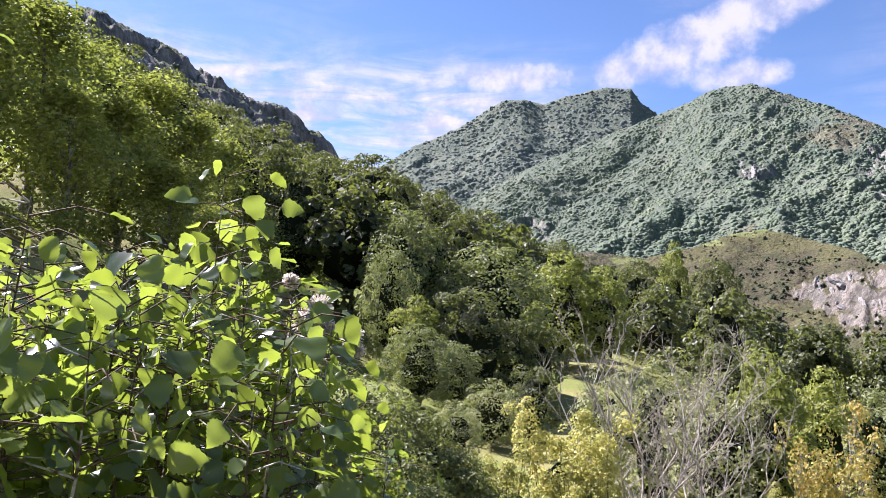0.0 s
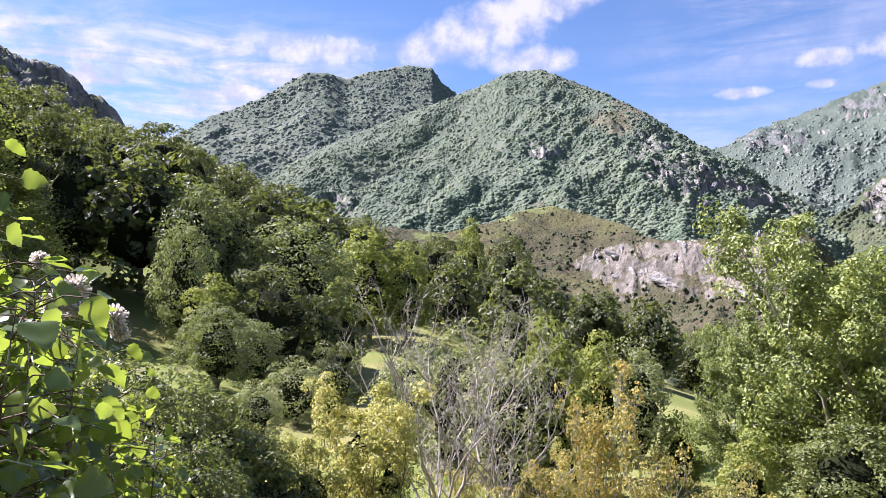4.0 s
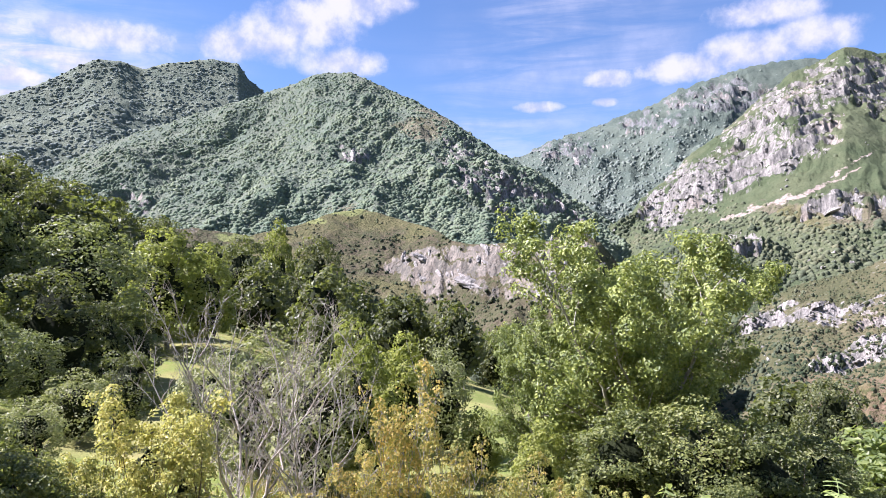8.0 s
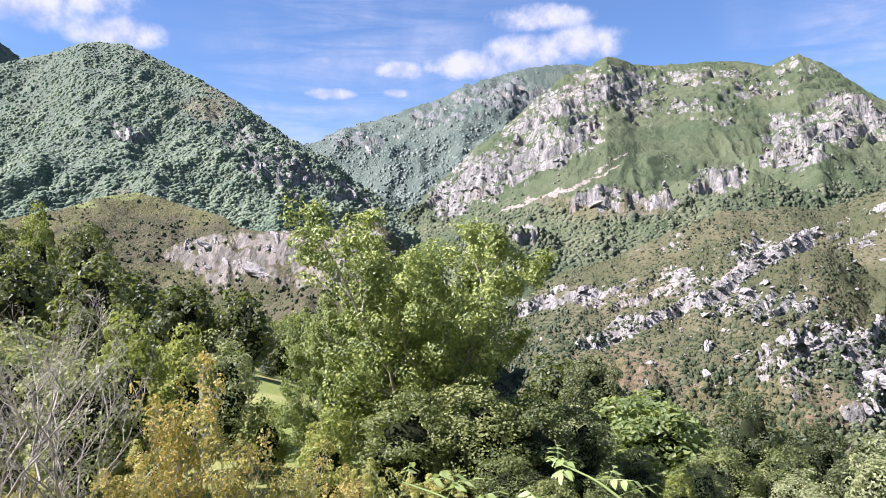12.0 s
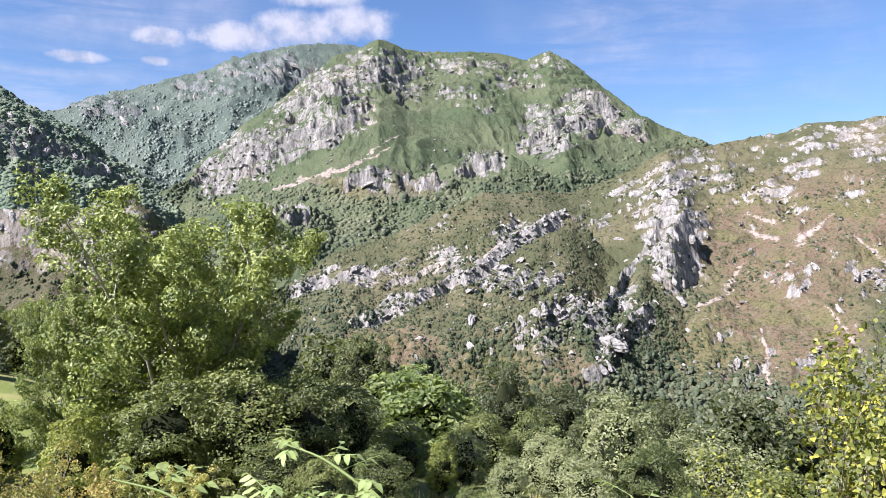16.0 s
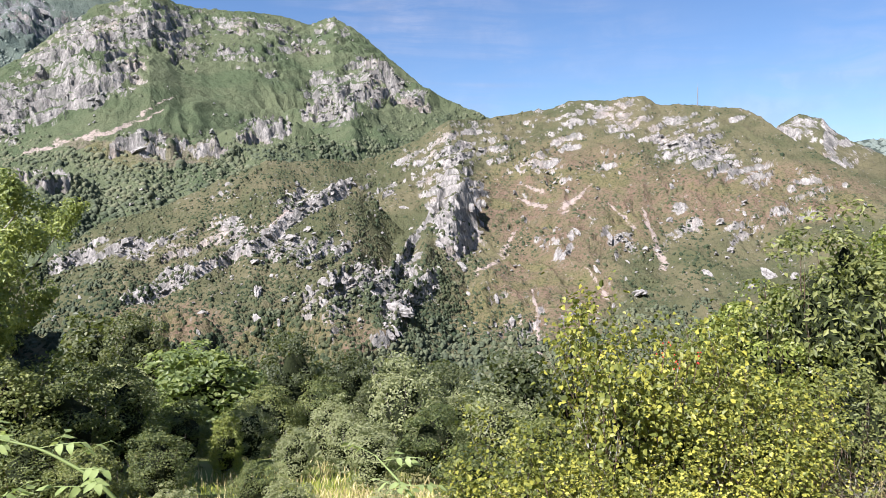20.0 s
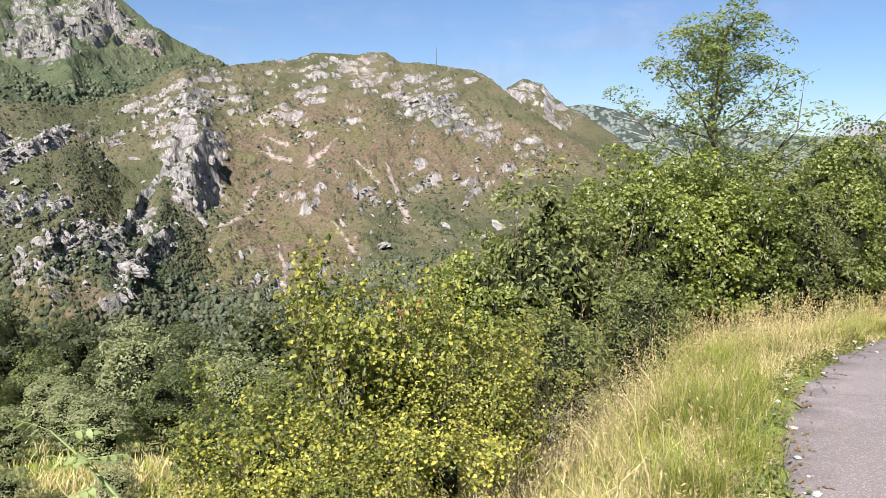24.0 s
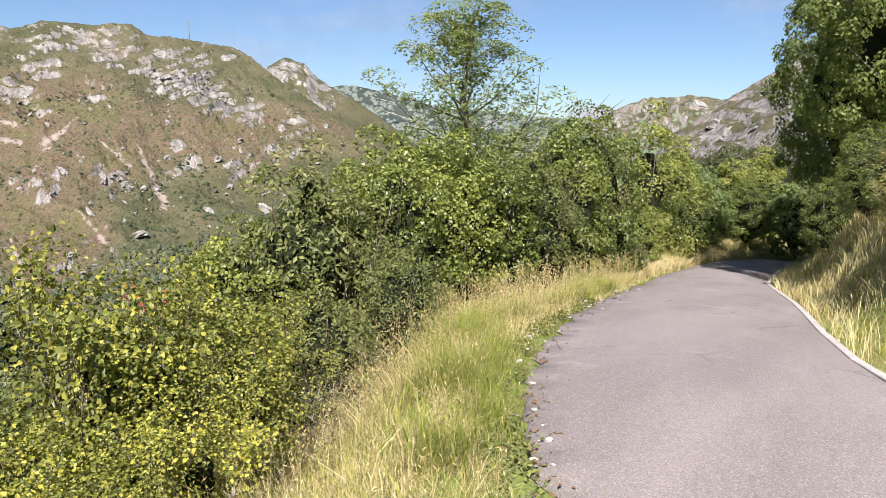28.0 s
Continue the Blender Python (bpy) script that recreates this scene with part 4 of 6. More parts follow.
mountain("stony_slope", "steep pale stony slope above the road", category="hill", mat=HILL_ROCKY, step=0.16, rows=60, seed=113, spur=25, spur_size=170, rough=5, crag=2, flute=1, flute_size=26, bed=18, terrace=0.3, power=1.0,
         crest=[(76, -3, 800), (78.5, 0.3, 800), (81, 2.0, 790), (82.8, 3.3, 780), (84.8, 4.5, 770), (88, 6.5, 760), (94, 9, 740), (106, 13, 700), (125, 14, 700)], foot=[(76, 560, -70), (90, 420, -10), (125, 330, 40)],
         rock=[(82, 1.5, 4, 2.5), (90, 5, 8, 4)], rock_base=0.45, heath_base=0.3)


# ---- woods and scrub on the mountains ----
def mottled(x, y, size, lo, hi, seed):
    return soft(fbm(x / size, y / size, seed=seed, octaves=4), lo, hi)


canopy("far_woodland", "distant closed beech and oak wood on the mountain", scatter("far_double_peak_mountain", 15000, lambda b, h, r, s, t, v, x, y: 1 - r, 1), 10.5, 0.55, CANOPY_HAZED, 4, 1)
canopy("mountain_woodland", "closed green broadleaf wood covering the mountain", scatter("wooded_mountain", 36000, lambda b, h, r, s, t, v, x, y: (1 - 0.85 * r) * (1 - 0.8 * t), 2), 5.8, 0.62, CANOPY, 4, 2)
canopy("gorge_woodland", "thin woods on the slopes of the gorge", scatter("cloud_capped_range", 9000, lambda b, h, r, s, t, v, x, y: (1 - r) * soft(h, 12.5, 7) + 0.05, 3), 7.5, 0.8, CANOPY_HAZED, 4, 3)
canopy("massif_woodland", "green woods and bushes at the massif's foot", scatter("limestone_massif", 8500, lambda b, h, r, s, t, v, x, y: (1 - r) * (1 - s) * (soft(h, 5.2, 3.2) + soft(h - 0.22 * b, 2.6, 1.2) * 0.4 + 0.02) * (1 - 0.75 * soft(t, 0.3, 0.7)), 4), 5.4, 0.75, CANOPY_NEAR, 4, 4)
canopy("hillside_scrub", "olive and dark green scrub dotted over the rocky hillside",
       scatter("rocky_hillside", 30000, lambda b, h, r, s, t, v, x, y: (1 - 0.8 * r) * (1 - s) * (0.07 + (0.25 + mottled(x, y, 80, 0.42, 0.58, 9)) * (soft(b, 28, 17) + 0.10 + 0.5 * mottled(x, y, 130, 0.56, 0.62, 19)) * (1 - 0.85 * soft(t, 0.35, 0.65)) + 0.4 * mottled(x, y, 45, 0.54, 0.60, 23)), 5), 1.9, 0.8, SCRUB, 4, 5)
canopy("valley_woodland", "dark green wood along the valley bottom",
       scatter("rocky_hillside", 5500, lambda b, h, r, s, t, v, x, y: (1 - 0.9 * r) * (1 - soft(t, 0.25, 0.55)) * (soft(h, -8.0, -10.5) + soft(b, 1, -4) * 0.7 + 0.8 * soft(h, -5, -7.5) * mottled(x, y, 120, 0.45, 0.6, 12)), 6), 3.6, 0.65, CANOPY_NEAR, 4, 6, 3)
canopy("heath_hill_scrub", "low bushes scattered over the heath hill", scatter("heath_hill", 4500, lambda b, h, r, s, t, v, x, y: (1 - r) * (0.12 + mottled(x, y, 60, 0.45, 0.6, 15)) + soft(h, -1.5, -3), 7), 2.2, 0.7, SCRUB, 4, 7, 2)
canopy("crag_scrub", "dark bushes clinging to the crag", scatter("grey_crag", 900, lambda b, h, r, s, t, v, x, y: 0.2 + mottled(x, y, 60, 0.5, 0.6, 17) + soft(h, 11, 8), 8), 3.4, 0.9, CANOPY_NEAR, 4, 8, 3)
canopy("blue_hill_woodland", "dark wood on the distant hill", scatter("far_blue_hill", 2500, lambda b, h, r, s, t, v, x, y: 1 - r, 9), 13, 0.8, CANOPY_HAZED, 5, 9)
canopy("plateau_woodland", "wood below the distant plateau", scatter("pale_plateau", 800, lambda b, h, r, s, t, v, x, y: soft(h, 2.4, 1.4), 10), 11, 0.8, CANOPY, 5, 10)
canopy("stony_slope_scrub", "sparse bushes on the stony slope", scatter("stony_slope", 350, lambda b, h, r, s, t, v, x, y: 0.05 + soft(h, 0, -2.5), 11), 3.5, 0.9, SCRUB, 4, 11, 2)


# ---- outcrops: limestone ribs standing out of the slopes, each a piece of its mountain ----
def rib_mesh(seed):
    th, ph = np.meshgrid(np.linspace(0, 2 * np.pi, 17), np.linspace(-0.6, 1.5, 9))
    q = np.stack([np.cos(th) * np.cos(ph), np.sin(th) * np.cos(ph), np.sin(ph)], 2).reshape(-1, 3)
    k = 0.25 + 1.0 * fbm(q[:, 0] * 2.6 + seed * 3, q[:, 1] * 2.6, q[:, 2] * 1.2, octaves=5, gain=0.75, seed=seed, ridged=True)
    q = q * k[:, None] * [1.0, 0.38, 0.5]
    me = bpy.data.meshes.new("outcrop")
    me.from_pydata([tuple(c) for c in q], [], [tuple(int(i) for i in f) for f in grid_faces(9, 17)])
    me.materials.append(LIMESTONE)
    return me


RIBS = [rib_mesh(s) for s in (301, 302, 303, 304, 305, 306)]


def outcrops(name, count, size, want, seed):
    r = np.random.default_rng(seed)
    x, y, z = SURFACES[name][:3]
    root = bpy.data.objects[name]
    for p in scatter(name, count, lambda b, h, k, s, t, v, x, y: want(b, h, k, s, t, v, x, y) * (v < 0.93), seed):
        s = size * r.lognormal(0, 0.45)
        away = math.atan2(p[1], p[0])
        ob = new("outcrop", RIBS[int(r.integers(0, 6))])
        ob.parent = root
        ob.matrix_basis = Matrix.Translation((p[0], p[1], p[2] - 0.1 * s)) @ Matrix.Rotation(away + r.normal(0.35, 0.5), 4, "Z") @ Matrix.Rotation(r.normal(-0.6, 0.2), 4, "Y") @ Matrix.Diagonal((s * r.uniform(0.8, 1.5), s * r.uniform(0.6, 1.2), s * r.uniform(0.7, 1.3), 1))


def rubble(name, label, count, size, want, seed):
    """Small ribs and blocks, too many to count, joined into one part of their mountain."""
    r = np.random.default_rng(seed)
    p = scatter(name, count, lambda b, h, k, s, t, v, x, y: want(b, h, k, s, t, v, x, y) * (v < 0.9), seed)[:, :3]
    th, ph = np.meshgrid(np.linspace(0, 2 * np.pi, 9), np.linspace(-0.5, 1.5, 5))
    q = np.stack([np.cos(th) * np.cos(ph), np.sin(th) * np.cos(ph), np.sin(ph)], 2).reshape(-1, 3)
    k = r.uniform(0.5, 1.3, (count, len(q)))
    k[:, 8::9] = k[:, 0::9]
    s = (size * r.lognormal(0, 0.5, count))[:, None, None]
    g_v = q[None] * k[..., None] * s * np.stack([r.uniform(0.8, 1.6, count), r.uniform(0.4, 0.8, count), r.uniform(0.4, 0.9, count)], 1)[:, None]
    a = np.arctan2(p[:, 1], p[:, 0]) + r.normal(0.35, 0.5, count)
    c, d = np.cos(a)[:, None], np.sin(a)[:, None]
    g_v = np.stack([g_v[..., 0] * c - g_v[..., 1] * d, g_v[..., 0] * d + g_v[..., 1] * c, g_v[..., 2] - 0.35 * g_v[..., 0]], 2) + p[:, None]
    f = grid_faces(5, 9)
    f = (f[None] + (np.arange(count) * len(q))[:, None, None]).reshape(-1, 4)
    tagged(link_mesh("rubble", g_v.reshape(-1, 3), f, LIMESTONE, bpy.data.objects[name], label), kind="stuff")


rubble("rocky_hillside", "small grey limestone ribs and blocks", 1800, 1.7, lambda b, h, r, s, t, v, x, y: (0.10 + 0.5 * r) * (1 - s) * mottled(x, y, 70, 0.42, 0.58, 31) * soft(h, -12, -8), 31)
rubble("limestone_massif", "small grey limestone ribs and blocks", 900, 3.2, lambda b, h, r, s, t, v, x, y: (0.02 + 0.6 * r + 0.25 * soft(h, 10, 12)) * mottled(x, y, 120, 0.42, 0.58, 32), 32)
rubble("stony_slope", "small grey limestone ribs and blocks", 300, 2.6, lambda b, h, r, s, t, v, x, y: 0.2 + 0.5 * r, 33)
outcrops("rocky_hillside", 220, 4.5, lambda b, h, r, s, t, v, x, y: (0.06 + r ** 2) * (1 - s) * soft(h, -12, -9), 21)
outcrops("limestone_massif", 90, 5.0, lambda b, h, r, s, t, v, x, y: r ** 2 * (1 - s), 22)
outcrops("heath_hill", 70, 4.0, lambda b, h, r, s, t, v, x, y: r ** 2 + 0.01, 23)
outcrops("wooded_mountain", 60, 8.0, lambda b, h, r, s, t, v, x, y: r ** 2, 24)
outcrops("cloud_capped_range", 60, 11.0, lambda b, h, r, s, t, v, x, y: r ** 2, 25)
outcrops("rounded_rock_dome", 40, 4.5, lambda b, h, r, s, t, v, x, y: r ** 2 + 0.02, 26)
outcrops("grey_crag", 90, 8.0, lambda b, h, r, s, t, v, x, y: r + 0.05, 27)
outcrops("stony_slope", 90, 7.0, lambda b, h, r, s, t, v, x, y: r + 0.05, 28)
outcrops("pale_plateau", 50, 18.0, lambda b, h, r, s, t, v, x, y: r ** 2 + 0.01, 29)


# ---- plants ----
def tubes(branches, sides):
    """Tapered round branches along their paths, as arrays."""
    vs, fs, n = [], [], 0
    ang = np.arange(sides) / sides * 2 * np.pi
    for path, radii in branches:
        path = np.asarray(path)
        t = unit(np.gradient(path, axis=0))
        ref = np.where(np.abs(t[:, 2:3]) > 0.9, np.array([[1.0, 0, 0]]), np.array([[0, 0, 1.0]]))
        a = unit(np.cross(t, ref))
        b = np.cross(t, a)
        ring = path[:, None] + np.asarray(radii)[:, None, None] * (a[:, None] * np.cos(ang)[None, :, None] + b[:, None] * np.sin(ang)[None, :, None])
        m = len(path)
        vs.append(ring.reshape(-1, 3))
        i = np.arange((m - 1) * sides)
        r, c = i // sides, i % sides
        p = r * sides + c
        q = r * sides + (c + 1) % sides
        fs.append(np.stack([p, q, q + sides, p + sides], 1) + n)
        n += m * sides
    return np.concatenate(vs), np.concatenate(fs)


def along(path, t):
    s = t * (len(path) - 1)
    i = min(int(s), len(path) - 2)
    return path[i] * (1 - s + i) + path[i + 1] * (s - i)


def skeleton(rng, height, stems=1, lean=0.06, limbs=12, reach=0.4, bare=0.25, rise=35, twigs=5, wander=0.03, thick=0.018, shape="round", curl=0.2, foot=0.0, twig_r=0.35):
    """Stems, limbs and twigs of a tree or shrub, and the places at which its leaves sit."""
    trunk, limb, twig, tips = [], [], [], []
    for s in range(stems):
        a = 2 * math.pi * (s + rng.uniform(-0.3, 0.3)) / stems + 0.7
        out = np.array([math.cos(a), math.sin(a), 0])
        hh = height * (rng.uniform(0.72, 1.0) if stems > 1 else 1.0)
        t = np.linspace(0, 1, 9)[:, None]
        path = out * foot * height + out * lean * height * t ** 1.3 * rng.uniform(0.6, 1.4) + np.array([0, 0, 1.0]) * hh * t
        path = path + np.cumsum(rng.normal(0, wander * height * 0.4, (9, 3)) * [1, 1, 0.2], 0) * np.clip(t * 3, 0, 1)
        r0 = thick * height / math.sqrt(stems)
        trunk.append((path, r0 * (1.12 - t[:, 0]) ** 0.9 * np.where(t[:, 0] < 0.05, 1.35, 1)))
        for k in range(limbs):
            tt = (k + rng.uniform(0, 1)) / limbs
            tr = bare + (0.97 - bare) * tt
            p = along(path, tr)
            az = k * 2.4 + rng.uniform(-0.4, 0.4) + s
            fit_len = {"round": math.sqrt(max(0.08, 1 - (1.5 * tt - 0.55) ** 2)), "cone": 1.05 - 0.8 * tt, "vase": 0.45 + 0.55 * tt, "flat": 0.3 + 0.9 * tt}[shape]
            length = reach * height * fit_len * rng.uniform(0.7, 1.15)
            el = math.radians(rise + 30 * tt + rng.uniform(-12, 12))
            d = np.array([math.cos(az) * math.cos(el), math.sin(az) * math.cos(el), math.sin(el)])
            u = np.linspace(0, 1, 6)[:, None]
            lp = p + d * length * u + np.array([0, 0, curl]) * length * u ** 2 + np.cumsum(rng.normal(0, wander * length * 0.9, (6, 3)), 0) * u
            r1 = max(r0 * 0.5 * (1.1 - tr), 0.004 * height * 0.5)
            limb.append((lp, r1 * (1.1 - u[:, 0])))
            tips.append(lp[-1])
            for m in range(twigs):
                uu = rng.uniform(0.25, 1)
                q = along(lp, uu)
                dd = unit(d + rng.normal(0, 0.6, 3) + [0, 0, 0.15])
                tl = length * rng.uniform(0.22, 0.45)
                w = np.linspace(0, 1, 4)[:, None]
                tp = q + dd * tl * w + rng.normal(0, 0.06 * tl, (4, 3)) * w
                twig.append((tp[::3] if twigs < 9 else tp, (r1 * twig_r * (1.15 - w[:, 0]))[::3] if twigs < 9 else r1 * twig_r * (1.15 - w[:, 0])))
                tips += [tp[1], tp[2], tp[3]]
        tips.append(path[-1])
    return trunk, limb, twig, np.array(tips)


def leaves(rng, tips, count, spread, size, wide=0.6, up=0.6, kind="card", squash=0.8, puff=0.0):
    """Leaves set round the tips, or over puffs of foliage that sit on them: each a bent blade of its own."""
    i = rng.integers(0, len(tips), count)
    mid = tips.mean(0)
    p = tips[i] + rng.normal(0, 1, (count, 3)) * spread * [1, 1, squash]
    out = unit(p - mid)
    n = unit(rng.normal(0, 0.8, (count, 3)) + [0, 0, up] + 0.8 * out)
    if puff:
        out = unit(rng.normal(0, 1, (count, 3)) + 0.7 * unit(tips[i] - mid))
        ball = puff * (0.65 + 0.7 * lattice(i, i * 0 + 3, i * 0, 5))[:, None]
        p = tips[i] + out * ball * rng.uniform(0.72, 1.05, (count, 1)) * [1, 1, squash]
        n = unit(rng.normal(0, 0.45, (count, 3)) + out + [0, 0, 0.35 * up])
    u = unit(np.cross(n, rng.normal(0, 1, (count, 3))))
    v = np.cross(n, u)
    L = (size * rng.uniform(0.6, 1.25, count))[:, None]
    W = L * wide
    if kind == "card":
        q = np.stack([p - u * L / 2, p + v * W / 2 + n * W * 0.18, p + u * L / 2, p - v * W / 2 + n * W * 0.18], 1)
        f = np.arange(count * 4).reshape(-1, 4)
        return q.reshape(-1, 3), f
    lift, sag = n * W * 0.22, -n * L * 0.12
    q = np.stack([p, p + u * L * 0.3 + v * W * 0.5 + lift, p + u * L * 0.72 + v * W * 0.38 + lift + sag * 0.5, p + u * L + sag,
                  p + u * L * 0.72 - v * W * 0.38 + lift + sag * 0.5, p + u * L * 0.3 - v * W * 0.5 + lift], 1)
    b = np.arange(count)[:, None] * 6
    f = np.concatenate([b + [0, 1, 2, 3], b + [0, 3, 4, 5]], 0)
    return q.reshape(-1, 3), f


def plant(name, label, category, rng_seed, height, leaf_mat, count, leaf, spread, bark=None, wide=0.6, up=0.6, kind="card", twig_mesh=True, squash=0.8, group="", split=False, core=0.0, puff=0.0, puffs=0, dome=0.0, far_in=False, **shape):
    """A tree or shrub standing at the origin: stems, limbs and crown."""
    rng = np.random.default_rng(rng_seed)
    bark = bark or BARK
    trunk, limb, twig, tips = skeleton(rng, height, **shape)
    root = tagged(new(name), label, category, group)
    if split:
        for path in trunk:
            link_mesh("trunk", *tubes([path], 7), bark, root, smooth=True)
        for path in limb:
            link_mesh("limb", *tubes([path], 5), bark, root, smooth=True)
    else:
        link_mesh("trunk", *tubes([(p[::2], r[::2]) for p, r in trunk] + [(p[::5], r[::5]) for p, r in limb], 4), bark, root, smooth=True)
    if twig_mesh:
        tagged(link_mesh("twig_work", *tubes(twig, 3), bark, root, smooth=True), kind="stuff")
    # added dark ball in the crown, standing in for its shaded gaps
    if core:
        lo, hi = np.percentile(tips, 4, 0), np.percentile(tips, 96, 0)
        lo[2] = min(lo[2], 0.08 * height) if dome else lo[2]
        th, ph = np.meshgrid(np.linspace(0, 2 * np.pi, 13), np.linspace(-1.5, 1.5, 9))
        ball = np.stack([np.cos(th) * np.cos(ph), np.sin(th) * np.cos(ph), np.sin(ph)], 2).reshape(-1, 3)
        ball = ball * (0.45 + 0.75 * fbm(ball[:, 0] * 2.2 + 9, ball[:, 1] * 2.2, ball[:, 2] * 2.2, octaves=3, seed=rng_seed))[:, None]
        link_mesh("inner_foliage", (lo + hi) / 2 + ball * (hi - lo) / 2 * core, grid_faces(9, 13), CROWN_SHADE, root, smooth=True)
    if count:
        seats = tips
        if puffs:
            ends = np.array([p[k] for p, _ in limb for k in ((1, 2, 3, 4, 5) if far_in else (3, 5))] + [p[-1] for p, _ in trunk])
            seats = ends[rng.permutation(len(ends))[:puffs]]
            if dome:
                lo, hi = np.percentile(tips, 3, 0), np.percentile(tips, 97, 0)
                lo[2] = min(lo[2], 0.10 * height)
                k = np.arange(puffs) + 0.5
                up_k = 1 - 1.72 * k / puffs
                side_k = np.sqrt(1 - up_k ** 2)
                way = np.stack([side_k * np.cos(2.39996 * k), side_k * np.sin(2.39996 * k), up_k], 1) + rng.normal(0, 0.1, (puffs, 3))
                lump = 0.80 + 0.40 * fbm(way[:, 0] * 1.7 + rng_seed, way[:, 1] * 1.7, way[:, 2] * 1.7, octaves=2, seed=rng_seed)
                seats = (lo + hi) / 2 + way * lump[:, None] * (hi - lo) / 2 * dome
        link_mesh("crown", *leaves(rng, seats, count, spread, leaf, wide, up, kind, squash, puff), leaf_mat, root)
    return root


class Stock:
    """A nursery of like plants: the first one planted is the model, the rest are copies."""

    def __init__(self, ob, height):
        self.ob, self.height, self.used, self.places = ob, height, False, []

    def plant(self, bearing, dist, height, width=1.0, turn=None, label="", sink=0.1):
        s = height / self.height
        turn = (bearing * 37.7 + dist * 11.3) % 360 if turn is None else turn
        p = at(bearing, dist)
        p.z = float(land(p.x, p.y)[0]) - sink
        m = Matrix.Translation(p) @ Matrix.Rotation(radians(turn), 4, "Z") @ Matrix.Diagonal((s * width, s * width, s, 1))
        made = self.ob
        if self.used:
            keep = self.ob.scale.copy()
            self.ob.scale = (1, 1, 1)
            made = copy_thing(self.ob, m)
            self.ob.scale = keep
        self.places.append(m)
        if not self.used:
            self.ob.matrix_basis, self.used = m, True
        if label:
            made["label"] = label
        return made


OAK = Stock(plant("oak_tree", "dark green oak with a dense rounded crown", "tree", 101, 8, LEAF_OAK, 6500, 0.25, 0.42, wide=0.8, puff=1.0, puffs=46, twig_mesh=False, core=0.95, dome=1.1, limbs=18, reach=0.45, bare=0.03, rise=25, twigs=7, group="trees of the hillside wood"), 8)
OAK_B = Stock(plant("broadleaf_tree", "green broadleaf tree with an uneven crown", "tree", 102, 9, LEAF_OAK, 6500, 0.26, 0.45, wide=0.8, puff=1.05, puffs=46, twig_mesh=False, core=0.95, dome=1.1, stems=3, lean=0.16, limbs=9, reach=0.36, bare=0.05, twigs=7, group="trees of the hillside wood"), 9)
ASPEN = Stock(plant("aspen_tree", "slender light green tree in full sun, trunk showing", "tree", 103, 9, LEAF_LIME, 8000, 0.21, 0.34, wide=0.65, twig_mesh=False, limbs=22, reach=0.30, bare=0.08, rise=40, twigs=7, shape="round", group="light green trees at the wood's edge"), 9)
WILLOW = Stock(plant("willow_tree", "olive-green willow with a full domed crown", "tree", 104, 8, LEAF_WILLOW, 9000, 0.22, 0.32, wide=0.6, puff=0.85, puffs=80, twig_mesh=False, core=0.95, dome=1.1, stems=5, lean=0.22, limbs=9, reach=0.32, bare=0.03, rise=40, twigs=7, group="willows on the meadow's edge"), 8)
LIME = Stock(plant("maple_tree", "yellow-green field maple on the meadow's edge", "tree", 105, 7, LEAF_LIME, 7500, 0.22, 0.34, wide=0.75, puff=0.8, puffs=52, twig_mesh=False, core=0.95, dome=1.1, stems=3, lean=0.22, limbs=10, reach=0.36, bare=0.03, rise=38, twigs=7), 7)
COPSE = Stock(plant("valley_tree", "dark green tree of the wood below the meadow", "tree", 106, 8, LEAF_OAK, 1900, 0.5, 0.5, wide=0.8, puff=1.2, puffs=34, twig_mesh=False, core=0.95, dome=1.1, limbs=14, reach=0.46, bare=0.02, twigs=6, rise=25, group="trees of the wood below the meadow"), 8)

rng = np.random.default_rng(7)
# trees on the meadow's edge
WILLOW.plant(-61.6, 50, 8.0, 1.15)
WILLOW.plant(-62.2, 44, 6.2, 0.75, label="narrow grey-green willow on the meadow's edge")
OAK_B.plant(-58.4, 54, 7.6, 0.9, label="thin brownish broadleaf tree on the meadow's edge")
WILLOW.plant(-54.4, 50, 7.8, 1.35)
LIME.plant(-48.4, 60, 7.4, 1.25)
LIME.plant(-45.6, 62, 6.4, 1.1, label="yellowing field maple with dry upper twigs")
OAK.plant(-55.6, 42, 4.7, 1.3, label="dark rounded oak in the shade of its neighbours")
WILLOW.plant(-59.8, 35, 3.3, 1.4, label="low grey-olive willow bush on the meadow")
WILLOW.plant(-57.2, 37, 3.0, 1.4, label="low grey-olive willow bush on the meadow")
LIME.plant(-59.6, 41, 4.0, 1.2, label="small pale maple with thinning leaves")
OAK.plant(-52.6, 45, 3.9, 0.9)
OAK.plant(-50.5, 48, 3.4, 1.1)
LIME.plant(-40.6, 92, 11.0, 0.6, label="lime-green tree topping the wood")
OAK_B.plant(-37.7, 95, 12.0, 0.8)
OAK.plant(-43.2, 78, 7.5, 1.0)
# the wood on the hillside; its tops keep under this line (bearing, height in degrees)
WOOD_LINE = ((-97, -90, -84, -78, -73, -68, -63, -58, -55, -52, -50, -45, -40), (18, 17.5, 16.5, 13.8, 12.0, 9.6, 9.2, 7.4, 7.2, 4.6, 3.4, 1.4, 1.2))
